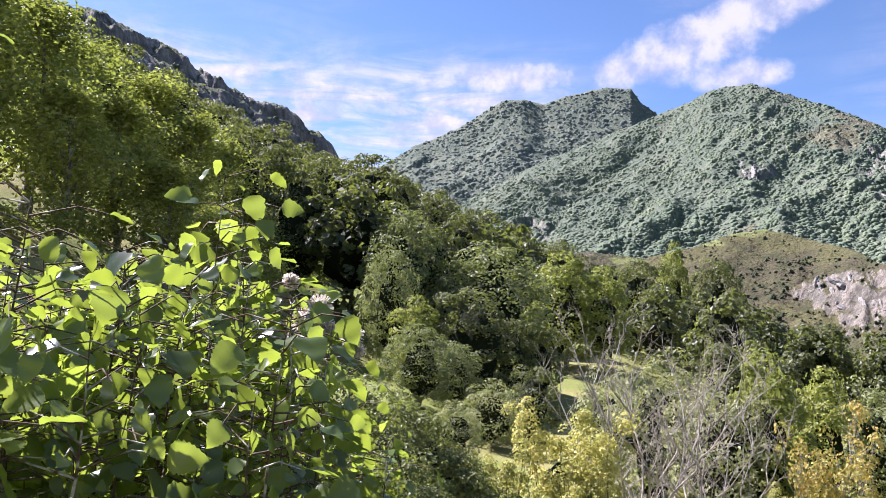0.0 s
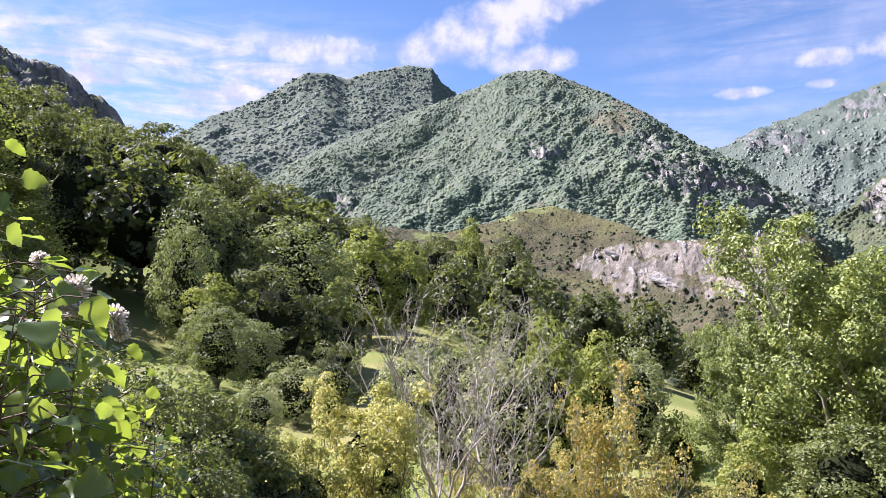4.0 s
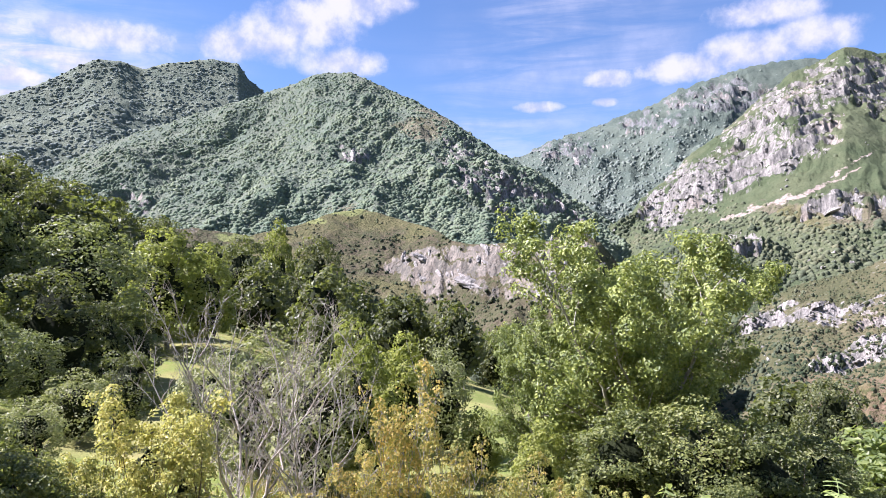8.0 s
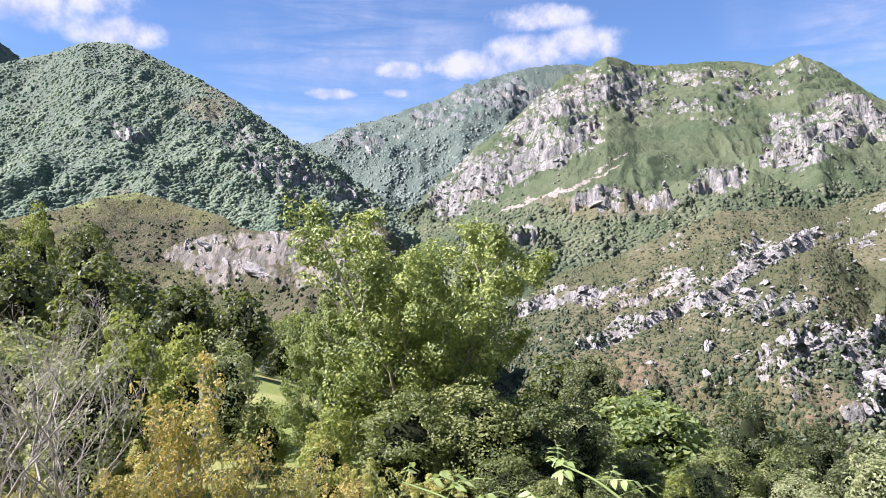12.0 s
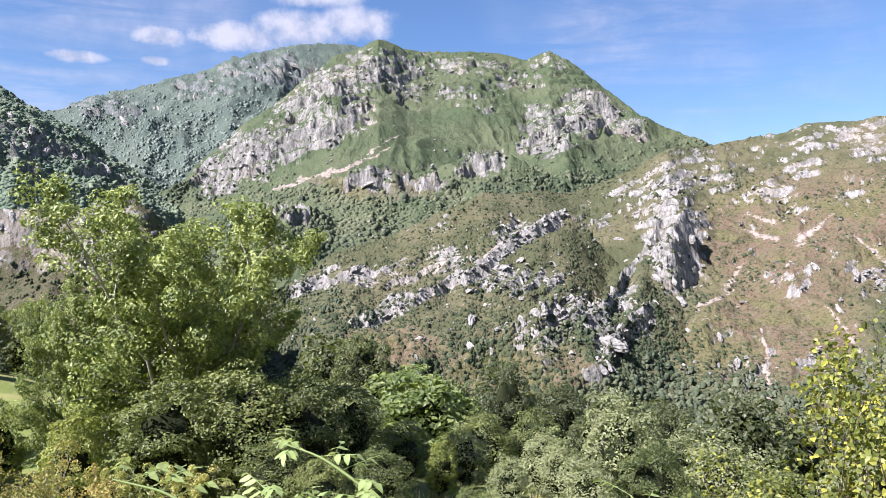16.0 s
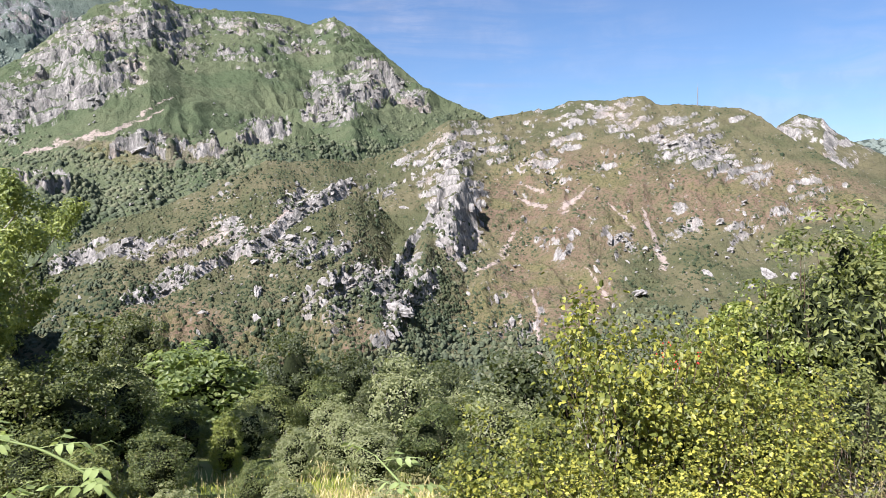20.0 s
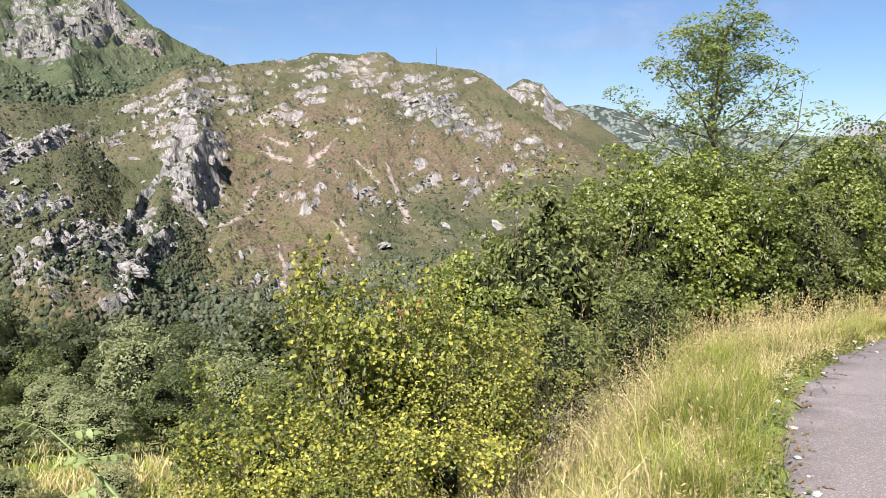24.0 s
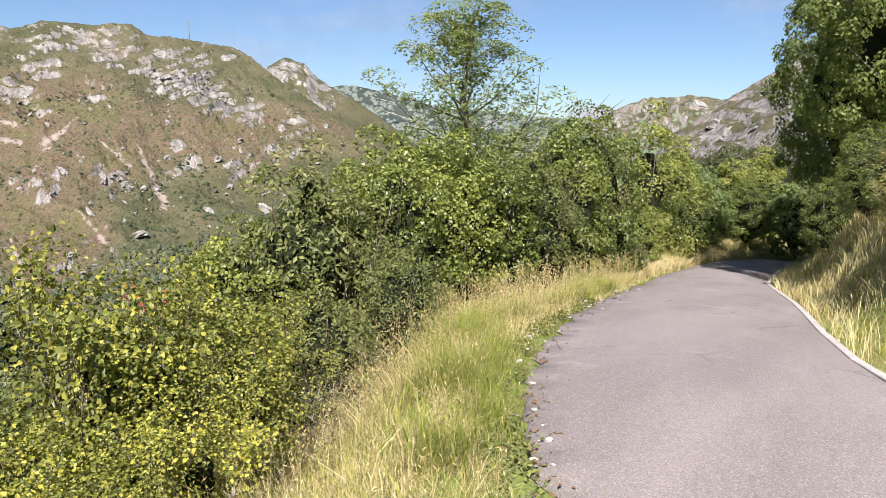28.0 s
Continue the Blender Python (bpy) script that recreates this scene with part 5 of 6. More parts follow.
for dist in (58, 72, 88, 106, 128, 154, 186):
    b = -97.0
    while b < (-69 if dist < 60 else -54 if dist < 80 else -49 if dist < 100 else -45 if dist < 140 else -40):
        b += math.degrees(rng.uniform(3.6, 5.8) / dist)
        h = rng.uniform(6.5, 10.0)
        p = at(b, dist)
        ground_z = float(land(p.x, p.y)[0])
        h = min(h, EYE + dist * math.tan(radians(float(np.interp(b, WOOD_LINE[0], WOOD_LINE[1])) + rng.uniform(-1.2, 0.1))) - ground_z)
        if h < 3.5:
            continue
        stock = (OAK, OAK_B, OAK, COPSE, OAK_B)[int(rng.integers(0, 5))] if dist < 90 else COPSE
        stock.plant(b, dist + rng.uniform(-4, 4), h * 0.88, rng.uniform(0.95, 1.3))
# light green trees in the sun above the hazel
for b, d, h, w in [(-91, 27, 9.5, 1.0), (-88, 30, 9.2, 1.1), (-84.5, 33, 9.0, 1.0), (-82, 29, 7.6, 1.1), (-80.5, 36, 8.8, 1.2), (-77.5, 34, 7.8, 1.1), (-75, 38, 8.2, 1.1), (-73, 35, 6.4, 1.2), (-86, 25, 6.5, 1.1), (-79, 27, 5.5, 1.2), (-75.5, 29, 5.0, 1.2), (-94, 26, 9, 1.2)]:
    ASPEN.plant(b, d, h * 0.76, w * 1.25)
# the slope of trees running down to the valley
for dist, b0, b1 in ((66, -46, -30), (80, -43, -22), (98, -46, -18), (118, -42, -12), (140, -44, -6), (165, -40, 2)):
    b = b0
    while b < b1:
        b += math.degrees(rng.uniform(4.4, 7.0) / dist)
        (COPSE if rng.random() < 0.8 else OAK_B).plant(b, dist + rng.uniform(-8, 8), rng.uniform(6.0, 8.8) * (0.75 if b > -30 else 1), rng.uniform(0.9, 1.2))


def valley_crowns():
    r = np.random.default_rng(41)
    n = 2600
    b, d = r.uniform(-42, 62, n), np.sqrt(r.uniform(100 ** 2, 520 ** 2, n))
    x, y = d * np.sin(np.radians(b)), d * np.cos(np.radians(b))
    canopy("slope_woodland", "mixed green wood on the slope down to the valley", np.stack([x, y, land(x, y)], 1), 3.8, 0.75, CANOPY_NEAR, 5, 42, 4)


valley_crowns()

# big ash and its neighbours below the road
ASH = Stock(plant("ash_tree", "spreading ash with bare pale limbs showing through green leaves", "tree", 111, 9, LEAF_ASH_DEEP, 80000, 0.145, 0.24, puff=0.34, split=True, wide=0.5, bark=TWIG, stems=7, lean=0.34, limbs=11, reach=0.33, bare=0.10, rise=26, twigs=7, thick=0.026, wander=0.045, shape="round"), 9)
ASH.plant(-12.0, 25, 9.0, 1.0, turn=40)
ASH.plant(-19.6, 26, 6.5, 0.8, turn=170, label="slimmer ash with upright stems beside the big ash")
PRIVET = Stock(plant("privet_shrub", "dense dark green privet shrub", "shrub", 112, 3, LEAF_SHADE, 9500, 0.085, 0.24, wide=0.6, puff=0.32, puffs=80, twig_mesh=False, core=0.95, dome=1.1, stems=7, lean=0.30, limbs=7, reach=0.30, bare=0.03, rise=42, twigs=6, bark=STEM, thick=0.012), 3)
for b, d, h, w in [(-14, 21, 3.0, 1.4), (-9, 21, 3.2, 1.3), (-4.5, 22, 3.0, 1.3), (-6.5, 19, 1.8, 1.4), (-1, 25, 3.0, 1.2), (-59, 10, 1.7, 1.2), (-62, 9, 2.0, 1.1), (-66, 11, 2.8, 1.1), (-63, 12, 2.6, 1.2), (-60, 12.5, 2.5, 1.2), (-57.5, 12, 2.0, 1.2), (-55, 12.5, 1.7, 1.2)]:
    PRIVET.plant(b, d, h, w)
GREEN = Stock(plant("sycamore_tree", "bright green rounded sycamore below the road", "tree", 113, 5, LEAF_ASH, 4800, 0.27, 0.26, wide=0.65, puff=0.62, puffs=56, twig_mesh=False, core=0.95, dome=1.1, stems=3, lean=0.2, limbs=11, reach=0.38, bare=0.05, rise=35, twigs=7), 5)
GREEN.plant(4.4, 37, 5.0, 1.5)
OAK.plant(11.4, 40, 4.8, 1.0, label="dark green holm oak below the road")
GREY = Stock(plant("sallow_bush", "grey-green sallow bush with small pale leaves", "shrub", 114, 4, LEAF_SALLOW, 5200, 0.15, 0.25, wide=0.55, puff=0.48, puffs=60, twig_mesh=False, core=0.95, dome=1.1, stems=7, lean=0.30, limbs=8, reach=0.30, bare=0.03, rise=50, twigs=6, bark=TWIG, thick=0.012), 4)
GREY.plant(20.2, 28, 3.7, 1.1)
GREY.plant(15.6, 25, 2.0, 1.2)
GREY.plant(11.5, 23, 1.6, 1.2)
GREY.plant(25, 30, 2.8, 1.2)
GREY.plant(8, 30, 2.2, 1.2)
OAK_B.plant(15.5, 44, 4.6, 1.0)
OAK_B.plant(0.5, 44, 5.5, 1.0)
LIME.plant(6.3, 25, 1.9, 0.9, label="small yellow-green maple bush")
for b, d, h in [(-2, 52, 6), (8, 55, 6.5), (14, 58, 6), (19, 50, 5.5), (24, 55, 6), (29, 46, 5.5), (33, 52, 6), (3, 66, 7), (11, 72, 7), (18, 70, 7), (26, 74, 7), (34, 66, 7), (40, 55, 6)]:
    COPSE.plant(b, d, h * 0.9, 1.2)

# undergrowth below the verge
for b, d, h, w, stock in [(1.5, 20, 1.7, 1.3, PRIVET), (-3, 17.5, 1.6, 1.3, PRIVET), (17.5, 20.5, 1.8, 1.3, GREY), (14.5, 27, 2.2, 1.3, GREY), (3.5, 28, 2.2, 1.3, PRIVET), (22.5, 22, 2.2, 1.3, PRIVET), (27.5, 24, 2.6, 1.3, GREY), (31, 18, 2.0, 1.3, PRIVET), (36, 20, 2.4, 1.3, GREY), (9.5, 34, 3.0, 1.3, PRIVET), (25.5, 15, 1.5, 1.3, PRIVET), (-0.5, 32, 3, 1.3, GREY), (13.5, 36, 3.2, 1.2, PRIVET), (18, 38, 3.4, 1.2, OAK_B), (23, 40, 3.6, 1.2, OAK)]:
    stock.plant(b, d, h, w)

# dry and autumn-coloured shrubs in front of the meadow
DRY = Stock(plant("dry_shrub", "leafless dry shrub of pale grey twigs", "shrub", 121, 5, LEAF_GOLD, 0, 0.1, 0.2, bark=TWIG, split=True, stems=11, lean=0.46, limbs=10, reach=0.25, bare=0.2, rise=36, twigs=16, twig_r=0.34, thick=0.019, wander=0.06, shape="vase"), 5)
DRY.plant(-43.0, 17, 5.4, 1.15)
DRY.plant(-37.4, 16.5, 4.4, 1.1)
GOLD = Stock(plant("golden_shrub", "shrub with small yellow-green autumn leaves", "shrub", 122, 4, LEAF_GOLD, 11000, 0.075, 0.22, wide=0.8, puff=0.26, puffs=130, far_in=True, twig_mesh=False, core=0.4, stems=7, lean=0.30, limbs=9, reach=0.26, bare=0.04, rise=52, twigs=6, bark=STEM, thick=0.012), 4)
for b, d, h, w in [(-49.6, 14, 3.4, 1.0), (-52.6, 13, 2.6, 1.0), (-46.5, 13.5, 2.7, 1.0), (-43, 13, 1.3, 1.2), (-39.5, 12.5, 1.2, 1.2), (-55.5, 15, 2.2, 1.1), (-24.5, 14, 1.6, 1.1)]:
    GOLD.plant(b, d, h, w)
RUST = Stock(plant("rusty_shrub", "shrub with orange and yellow autumn leaves and bare shoots", "shrub", 123, 4, LEAF_RUST, 4800, 0.078, 0.15, wide=0.8, puff=0.2, puffs=150, far_in=True, stems=7, lean=0.24, limbs=9, reach=0.24, bare=0.15, rise=52, twigs=6, bark=TWIG, thick=0.014), 4)
for b, d, h, w in [(-22.6, 14, 2.5, 0.9), (-19.4, 15, 2.1, 1.0), (-30.8, 15, 4.0, 0.75), (-27.2, 14, 3.0, 0.85), (-34, 14.5, 2.4, 1.0), (-36.5, 13, 1.7, 1.1), (-28.5, 12.5, 1.5, 1.2)]:
    RUST.plant(b, d, h, w)

# green bushes behind the dry shrub
for b, d, h, w, stock in [(-34.5, 24, 4.4, 0.9, LIME), (-38, 23, 3.8, 1.0, GREY), (-41.5, 25, 4.2, 1.0, GREY), (-45.5, 27, 3.4, 1.0, GREY), (-31, 27, 4.2, 0.9, LIME), (-28, 31, 4.2, 1.0, GREY), (-25, 27, 2.2, 1.1, LIME), (-20.5, 20.5, 2.4, 1.0, LIME), (-17.6, 18.5, 1.9, 1.0, GOLD), (-13.2, 18, 1.7, 1.0, GOLD), (-36.5, 32, 4.4, 1.0, OAK), (-60.5, 24, 1.6, 1.3, GREY), (-54, 31, 2.4, 1.3, GREY), (-51, 34, 2.6, 1.2, OAK), (-57, 27, 1.8, 1.3, GREY),
                          (-33, 21, 2.2, 1.1, GOLD), (-41, 19, 1.6, 1.2, RUST)]:
    stock.plant(b, d, h, w)

# shrubs by the road
YELLOW = Stock(plant("buckthorn_shrub", "open thorny shrub with round yellow-green leaves", "shrub", 131, 2.4, LEAF_BUCK, 5000, 0.049, 0.085, core=0.36, split=True, kind="leaf", wide=0.8, stems=9, lean=0.34, limbs=8, reach=0.26, bare=0.12, rise=48, twigs=8, bark=STEM, thick=0.012, wander=0.05, group="yellowing shrubs beside the verge"), 2.4)
for b, d, h, w in [(36.2, 5.5, 2.35, 0.85), (30.5, 5.6, 1.75, 1.0), (41, 5.8, 1.9, 1.0), (33.5, 4.6, 1.25, 1.1), (27, 6.2, 1.35, 1.1), (45, 6.4, 1.8, 1.0), (38.5, 4.7, 1.2, 1.1)]:
    YELLOW.plant(b, d, h, w)
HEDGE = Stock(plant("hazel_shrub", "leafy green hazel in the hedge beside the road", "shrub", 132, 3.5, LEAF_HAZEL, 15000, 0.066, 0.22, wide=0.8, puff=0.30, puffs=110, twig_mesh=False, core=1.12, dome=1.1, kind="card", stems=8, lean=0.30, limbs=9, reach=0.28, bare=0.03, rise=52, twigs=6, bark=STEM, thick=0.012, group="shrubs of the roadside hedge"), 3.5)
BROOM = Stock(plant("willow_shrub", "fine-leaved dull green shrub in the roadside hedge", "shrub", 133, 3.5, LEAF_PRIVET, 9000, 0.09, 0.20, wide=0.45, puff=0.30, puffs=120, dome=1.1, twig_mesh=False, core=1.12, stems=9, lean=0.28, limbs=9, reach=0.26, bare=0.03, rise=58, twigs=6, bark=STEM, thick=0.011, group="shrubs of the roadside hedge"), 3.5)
for b, d, h, w, stock in [(46.5, 9.5, 2.7, 1.0, HEDGE), (50.5, 9.5, 3.4, 1.0, BROOM), (54.0, 10.0, 3.0, 1.0, BROOM), (57.5, 11.5, 3.4, 1.0, HEDGE), (61, 12.5, 3.1, 1.1, HEDGE), (64.5, 13.5, 3.1, 1.1, HEDGE), (67.8, 14.5, 3.1, 1.1, BROOM),
                          (70.5, 16.5, 3.6, 1.0, HEDGE), (72.8, 18.5, 4.2, 0.9, HEDGE), (58, 8.6, 1.6, 1.1, BROOM), (52, 7.8, 1.7, 1.1, BROOM), (48, 7.6, 1.6, 1.1, YELLOW), (62, 15.5, 3.7, 1.1, HEDGE), (56, 14, 3.7, 1.1, HEDGE), (67, 19, 4.3, 1.1, BROOM)]:
    stock.plant(b, d, h, w)
TALL = Stock(plant("tall_ash_tree", "tall thin-crowned ash with a pale trunk above the hedge", "tree", 134, 9, LEAF_ASH, 20000, 0.09, 0.26, puff=0.36, puffs=125, far_in=True, split=True, wide=0.42, stems=1, limbs=34, reach=0.34, bare=0.30, rise=10, twigs=7, thick=0.017, shape="cone", wander=0.03), 9)
TALL.plant(65.2, 22, 9.3, 1.5, turn=20)
FLAT = Stock(plant("rowan_tree", "small light green tree with a flat-topped crown", "tree", 135, 6, LEAF_LIME, 5600, 0.17, 0.26, puff=0.7, puffs=40, dome=1.1, core=0.8, twig_mesh=False, wide=0.6, stems=3, lean=0.24, limbs=11, reach=0.20, bare=0.2, rise=30, twigs=6, shape="flat"), 6)
FLAT.plant(76.4, 28, 4.7, 1.1)
for b, d, h, w, stock in [(78.6, 34, 4.6, 1.0, LIME), (80.2, 38, 4.8, 1.0, GREEN), (81.8, 42, 5.2, 1.0, OAK_B), (83.2, 45, 5.0, 1.0, GREEN), (84.6, 43, 4.4, 1.0, LIME), (86, 46, 5.5, 1.0, OAK), (82.8, 60, 5.2, 1.0, OAK), (84.4, 64, 5.4, 1.0, OAK_B), (77.6, 30, 2.4, 1.2, HEDGE), (80, 33, 2.4, 1.2, HEDGE), (75.8, 24, 2.5, 1.1, HEDGE), (74.6, 18.6, 1.3, 1.1, BROOM), (76.2, 19.4, 1.0, 1.1, BROOM), (85.6, 50, 5.0, 1.2, GREEN), (81, 36, 3.2, 1.1, GREEN), (82.6, 41, 3.6, 1.1, LIME), (84.2, 39, 3.0, 1.1, HEDGE), (87.4, 38, 3.6, 1.0, GREEN), (90.8, 26, 1.8, 1.2, PRIVET), (92.8, 15, 1.4, 1.2, PRIVET), (89.2, 20, 1.7, 1.1, HEDGE), (91.4, 17, 1.7, 1.1, HEDGE), (97, 12.5, 1.6, 1.2, BROOM)]:
    p = at(b, d)
    stock.plant(b, d, max(1.6, min(h, EYE - 0.03 * d - float(land(p.x, p.y)[0]))) if d > 33 else h, w)
# wooded bank on the uphill side
BEECH = Stock(plant("beech_tree", "dense dark green beech on the bank", "tree", 136, 7, LEAF_BEECH, 36000, 0.115, 0.28, wide=0.8, puff=0.5, puffs=200, twig_mesh=False, core=0.8, dome=1.1, limbs=22, reach=0.44, bare=0.03, rise=15, twigs=7), 7)
for b, d, h, w in [(93.6, 20.5, 6.4, 0.85), (90.6, 31, 4.8, 0.9), (90.8, 26, 6.8, 0.8)]:
    BEECH.plant(b, d, h, w)
for b, d, h, w, stock in [(93, 12, 1.4, 1.2, RUST), (95.5, 11, 1.5, 1.2, BROOM), (98, 10, 1.5, 1.2, PRIVET)]:
    stock.plant(b, d, h, w)


# ---- close by the camera ----
def leaf_mesh(name, length, width, teeth, mat, cup=0.18, n=6, across=(-1, 0, 1)):
    """A single toothed leaf, rounded with a short point, cupped about its midrib."""
    t = np.linspace(0, 1, n + 1)
    half = width / 2 * np.sin(np.pi * t ** 0.72) ** 0.62 * (1.04 - 0.22 * t)
    half = half * (1 + teeth * np.where(np.arange(n + 1) % 2, 0.6, -0.6))
    half[0], half[-1] = 0.004 * width, 0.02 * width
    droop = -0.20 * length * t ** 2 + 0.025 * length * np.sin(t * 9)
    k = len(across)
    v = [(t[i] * length - 0.04 * length * abs(c) * (t[i] > 0.2), c * half[i], droop[i] + cup * abs(c) ** 0.8 * half[i] + 0.05 * width * c * math.sin(5 * t[i])) for i in range(n + 1) for c in across]
    f = [(k * i + j, k * i + j + 1, k * i + k + j + 1, k * i + k + j) for i in range(n) for j in range(k - 1)]
    me = bpy.data.meshes.new(name)
    me.from_pydata(v, [], f)
    me.polygons.foreach_set("use_smooth", [True] * len(f))
    me.materials.append(mat)
    return me


def hazel_thicket():
    r = np.random.default_rng(202)
    root = tagged(new("hazel_thicket"), "hazel thicket with large toothed leaves lit from behind", "shrub")
    shapes = ((0.070, 0.060), (0.054, 0.045), (0.085, 0.073))
    kinds = [leaf_mesh("hazel_leaf", l, w, 0.14, LEAF_COB, n=9) for l, w in shapes]
    fine = [leaf_mesh("hazel_leaf", l, w, 0.13, LEAF_COB, n=17, across=(-1, -0.5, 0, 0.5, 1)) for l, w in shapes]
    stems, spots_l = [], []
    body = [(b, r.uniform(2.0, 3.5), float(np.interp(b, (-93, -76, -71, -68, -66, -64, -62.3), (1.85, 1.72, 1.8, 1.62, 1.45, 1.2, 0.75))) - r.uniform(0, 0.5)) for b in np.linspace(-94, -62.4, 64)]
    for b, d, top in body + [(-93, 1.9, 2.1), (-89.5, 2.0, 1.98), (-86.5, 2.3, 1.66), (-83.5, 2.2, 1.55), (-81, 2.6, 1.62), (-78, 2.4, 1.58), (-75.5, 2.7, 1.72), (-73, 2.55, 1.84), (-71, 2.7, 1.80), (-69, 2.8, 1.6), (-67, 2.7, 1.42), (-65.5, 3.0, 1.35),
                      (-64, 3.1, 1.15), (-63, 3.2, 0.85), (-76, 3.2, 1.7), (-84, 3.1, 1.7), (-88, 1.8, 0.9), (-83, 1.9, 0.95), (-78, 1.85, 0.8), (-73, 2.0, 0.9), (-69, 2.15, 0.85), (-66, 2.3, 0.75), (-63.5, 2.6, 0.5), (-80, 2.2, 1.2), (-70.5, 2.3, 1.2), (-67.5, 2.4, 1.0), (-91, 2.4, 1.6), (-74, 2.2, 1.25), (-62.6, 2.9, 0.2), (-77, 2.1, 0.5), (-86, 2.0, 0.4), (-65.5, 2.4, 0.3), (-71, 1.9, 0.3), (-88.5, 2.6, 1.5), (-85.5, 2.7, 1.45), (-82.5, 2.9, 1.5), (-79.5, 2.9, 1.45), (-77, 2.8, 1.5), (-72.5, 3.0, 1.55), (-70, 3.1, 1.5), (-68, 3.2, 1.35), (-90.5, 1.7, 1.35), (-87, 1.9, 1.3), (-84.5, 2.1, 1.25), (-81.5, 2.0, 1.2), (-79, 2.2, 1.1), (-75, 1.95, 0.85), (-64.5, 2.7, 0.7), (-62.2, 3.1, 0.45)]:
        p = at(b, d)
        z0 = float(land(p.x, p.y)[0]) - 0.05
        t = np.linspace(0, 1, 12)[:, None]
        lean = r.normal(0, 0.10, 2)
        path = np.array([p.x, p.y, z0]) + np.concatenate([lean * t ** 1.4, (top - z0) * t], 1) + np.cumsum(r.normal(0, 0.012, (12, 3)), 0) * t
        stems.append((path, 0.011 * (1.1 - t[:, 0])))
        k = int((top - z0) / 0.0185)
        for i in range(k):
            tt = 0.12 + 0.88 * (i + r.uniform(0, 1)) / k
            q = along(path, min(tt, 0.999))
            a = i * 2.4 + r.uniform(-0.6, 0.6)
            reach = r.uniform(0.02, 0.30) * (1.1 - 0.5 * tt)
            spots_l.append(np.append(q + np.array([math.cos(a) * reach, math.sin(a) * reach, r.uniform(-0.02, 0.05)]), a))
            if reach > 0.1:
                stems.append((np.array([q, q + (spots_l[-1][:3] - q) * 0.6 + [0, 0, 0.02], spots_l[-1][:3]]), np.array([0.003, 0.0022, 0.0015])))
    for s in stems[:]:
        if len(s[0]) > 3:
            link_mesh("stem", *tubes([s], 6), STEM, root, smooth=True)
    tagged(link_mesh("twig_work", *tubes([s for s in stems if len(s[0]) == 3], 3), STEM, root, smooth=True), kind="stuff")
    pts = np.array(spots_l)
    order = np.argsort(pts[:, 0] ** 2 + pts[:, 1] ** 2 - 0.8 * pts[:, 2])
    rest_v, rest_f, n = [], [], 0
    for rank, i in enumerate(order):
        x, y, z, a = pts[i]
        m = Matrix.Translation((x, y, z)) @ Matrix.Rotation(a, 4, "Z") @ Matrix.Rotation(r.uniform(-0.3, 1.2), 4, "Y") @ Matrix.Rotation(r.normal(0, 0.8), 4, "X") @ Matrix.Diagonal((*(r.uniform(0.55, 1.25),) * 3, 1))
        pick = int(r.integers(0, 3))
        me = kinds[pick] if rank >= 300 else fine[pick]
        if rank < 300:
            leaf = new("leaf", me)
            leaf.parent, leaf.matrix_basis = root, m
        else:
            mm = np.array(m)
            co = np.array([v.co for v in me.vertices])
            rest_v.append(co @ mm[:3, :3].T + mm[:3, 3])
            rest_f.append(np.array([p.vertices[:] for p in me.polygons]) + n)
            n += len(co)
    tagged(link_mesh("foliage", np.concatenate(rest_v), np.concatenate(rest_f), LEAF_COB, root, smooth=True), kind="stuff")


hazel_thicket()
for b, d, h, w in [(-70, 4.6, 2.0, 1.1), (-77, 4.4, 1.8, 1.2), (-85, 4.2, 1.7, 1.2), (-92, 4, 1.9, 1.1), (-65.5, 5.2, 2.0, 0.9)]:
    HEDGE.plant(b, d, h, w, label="leafy hazel standing behind the roadside thicket")


def seed_heads():
    """Fluffy seed heads of old man's beard on the thicket."""
    r = np.random.default_rng(77)
    for b, h, d, size in [(-67.6, -2.7, 3.0, 0.055), (-66.6, -1.6, 3.05, 0.05), (-66.2, -3.1, 3.0, 0.045), (-64.4, -3.6, 3.1, 0.05), (-64.0, -4.6, 3.1, 0.035), (-68.6, 0.2, 3.1, 0.035)]:
        n = 420
        dirs = unit(r.normal(0, 1, (n, 3)))
        c = np.array(at(b, d + ARM - 0.25, EYE + d * math.tan(math.radians(h))))
        base = c + unit(r.normal(0, 1, (n, 3))) * size * 0.25
        tip = c + dirs * size * r.uniform(0.6, 1.1, (n, 1))
        side = unit(np.cross(dirs, r.normal(0, 1, (n, 3)))) * 0.0034
        v = np.stack([base - side * 0.6, base + side * 0.6, tip + side, tip - side], 1).reshape(-1, 3)
        ob = link_mesh("seed_head", v, np.arange(n * 4).reshape(-1, 4), FLUFF)
        tagged(ob, "pale fluffy clematis seed head on the hazel thicket", "seed head", "seed heads on the thicket")


seed_heads()


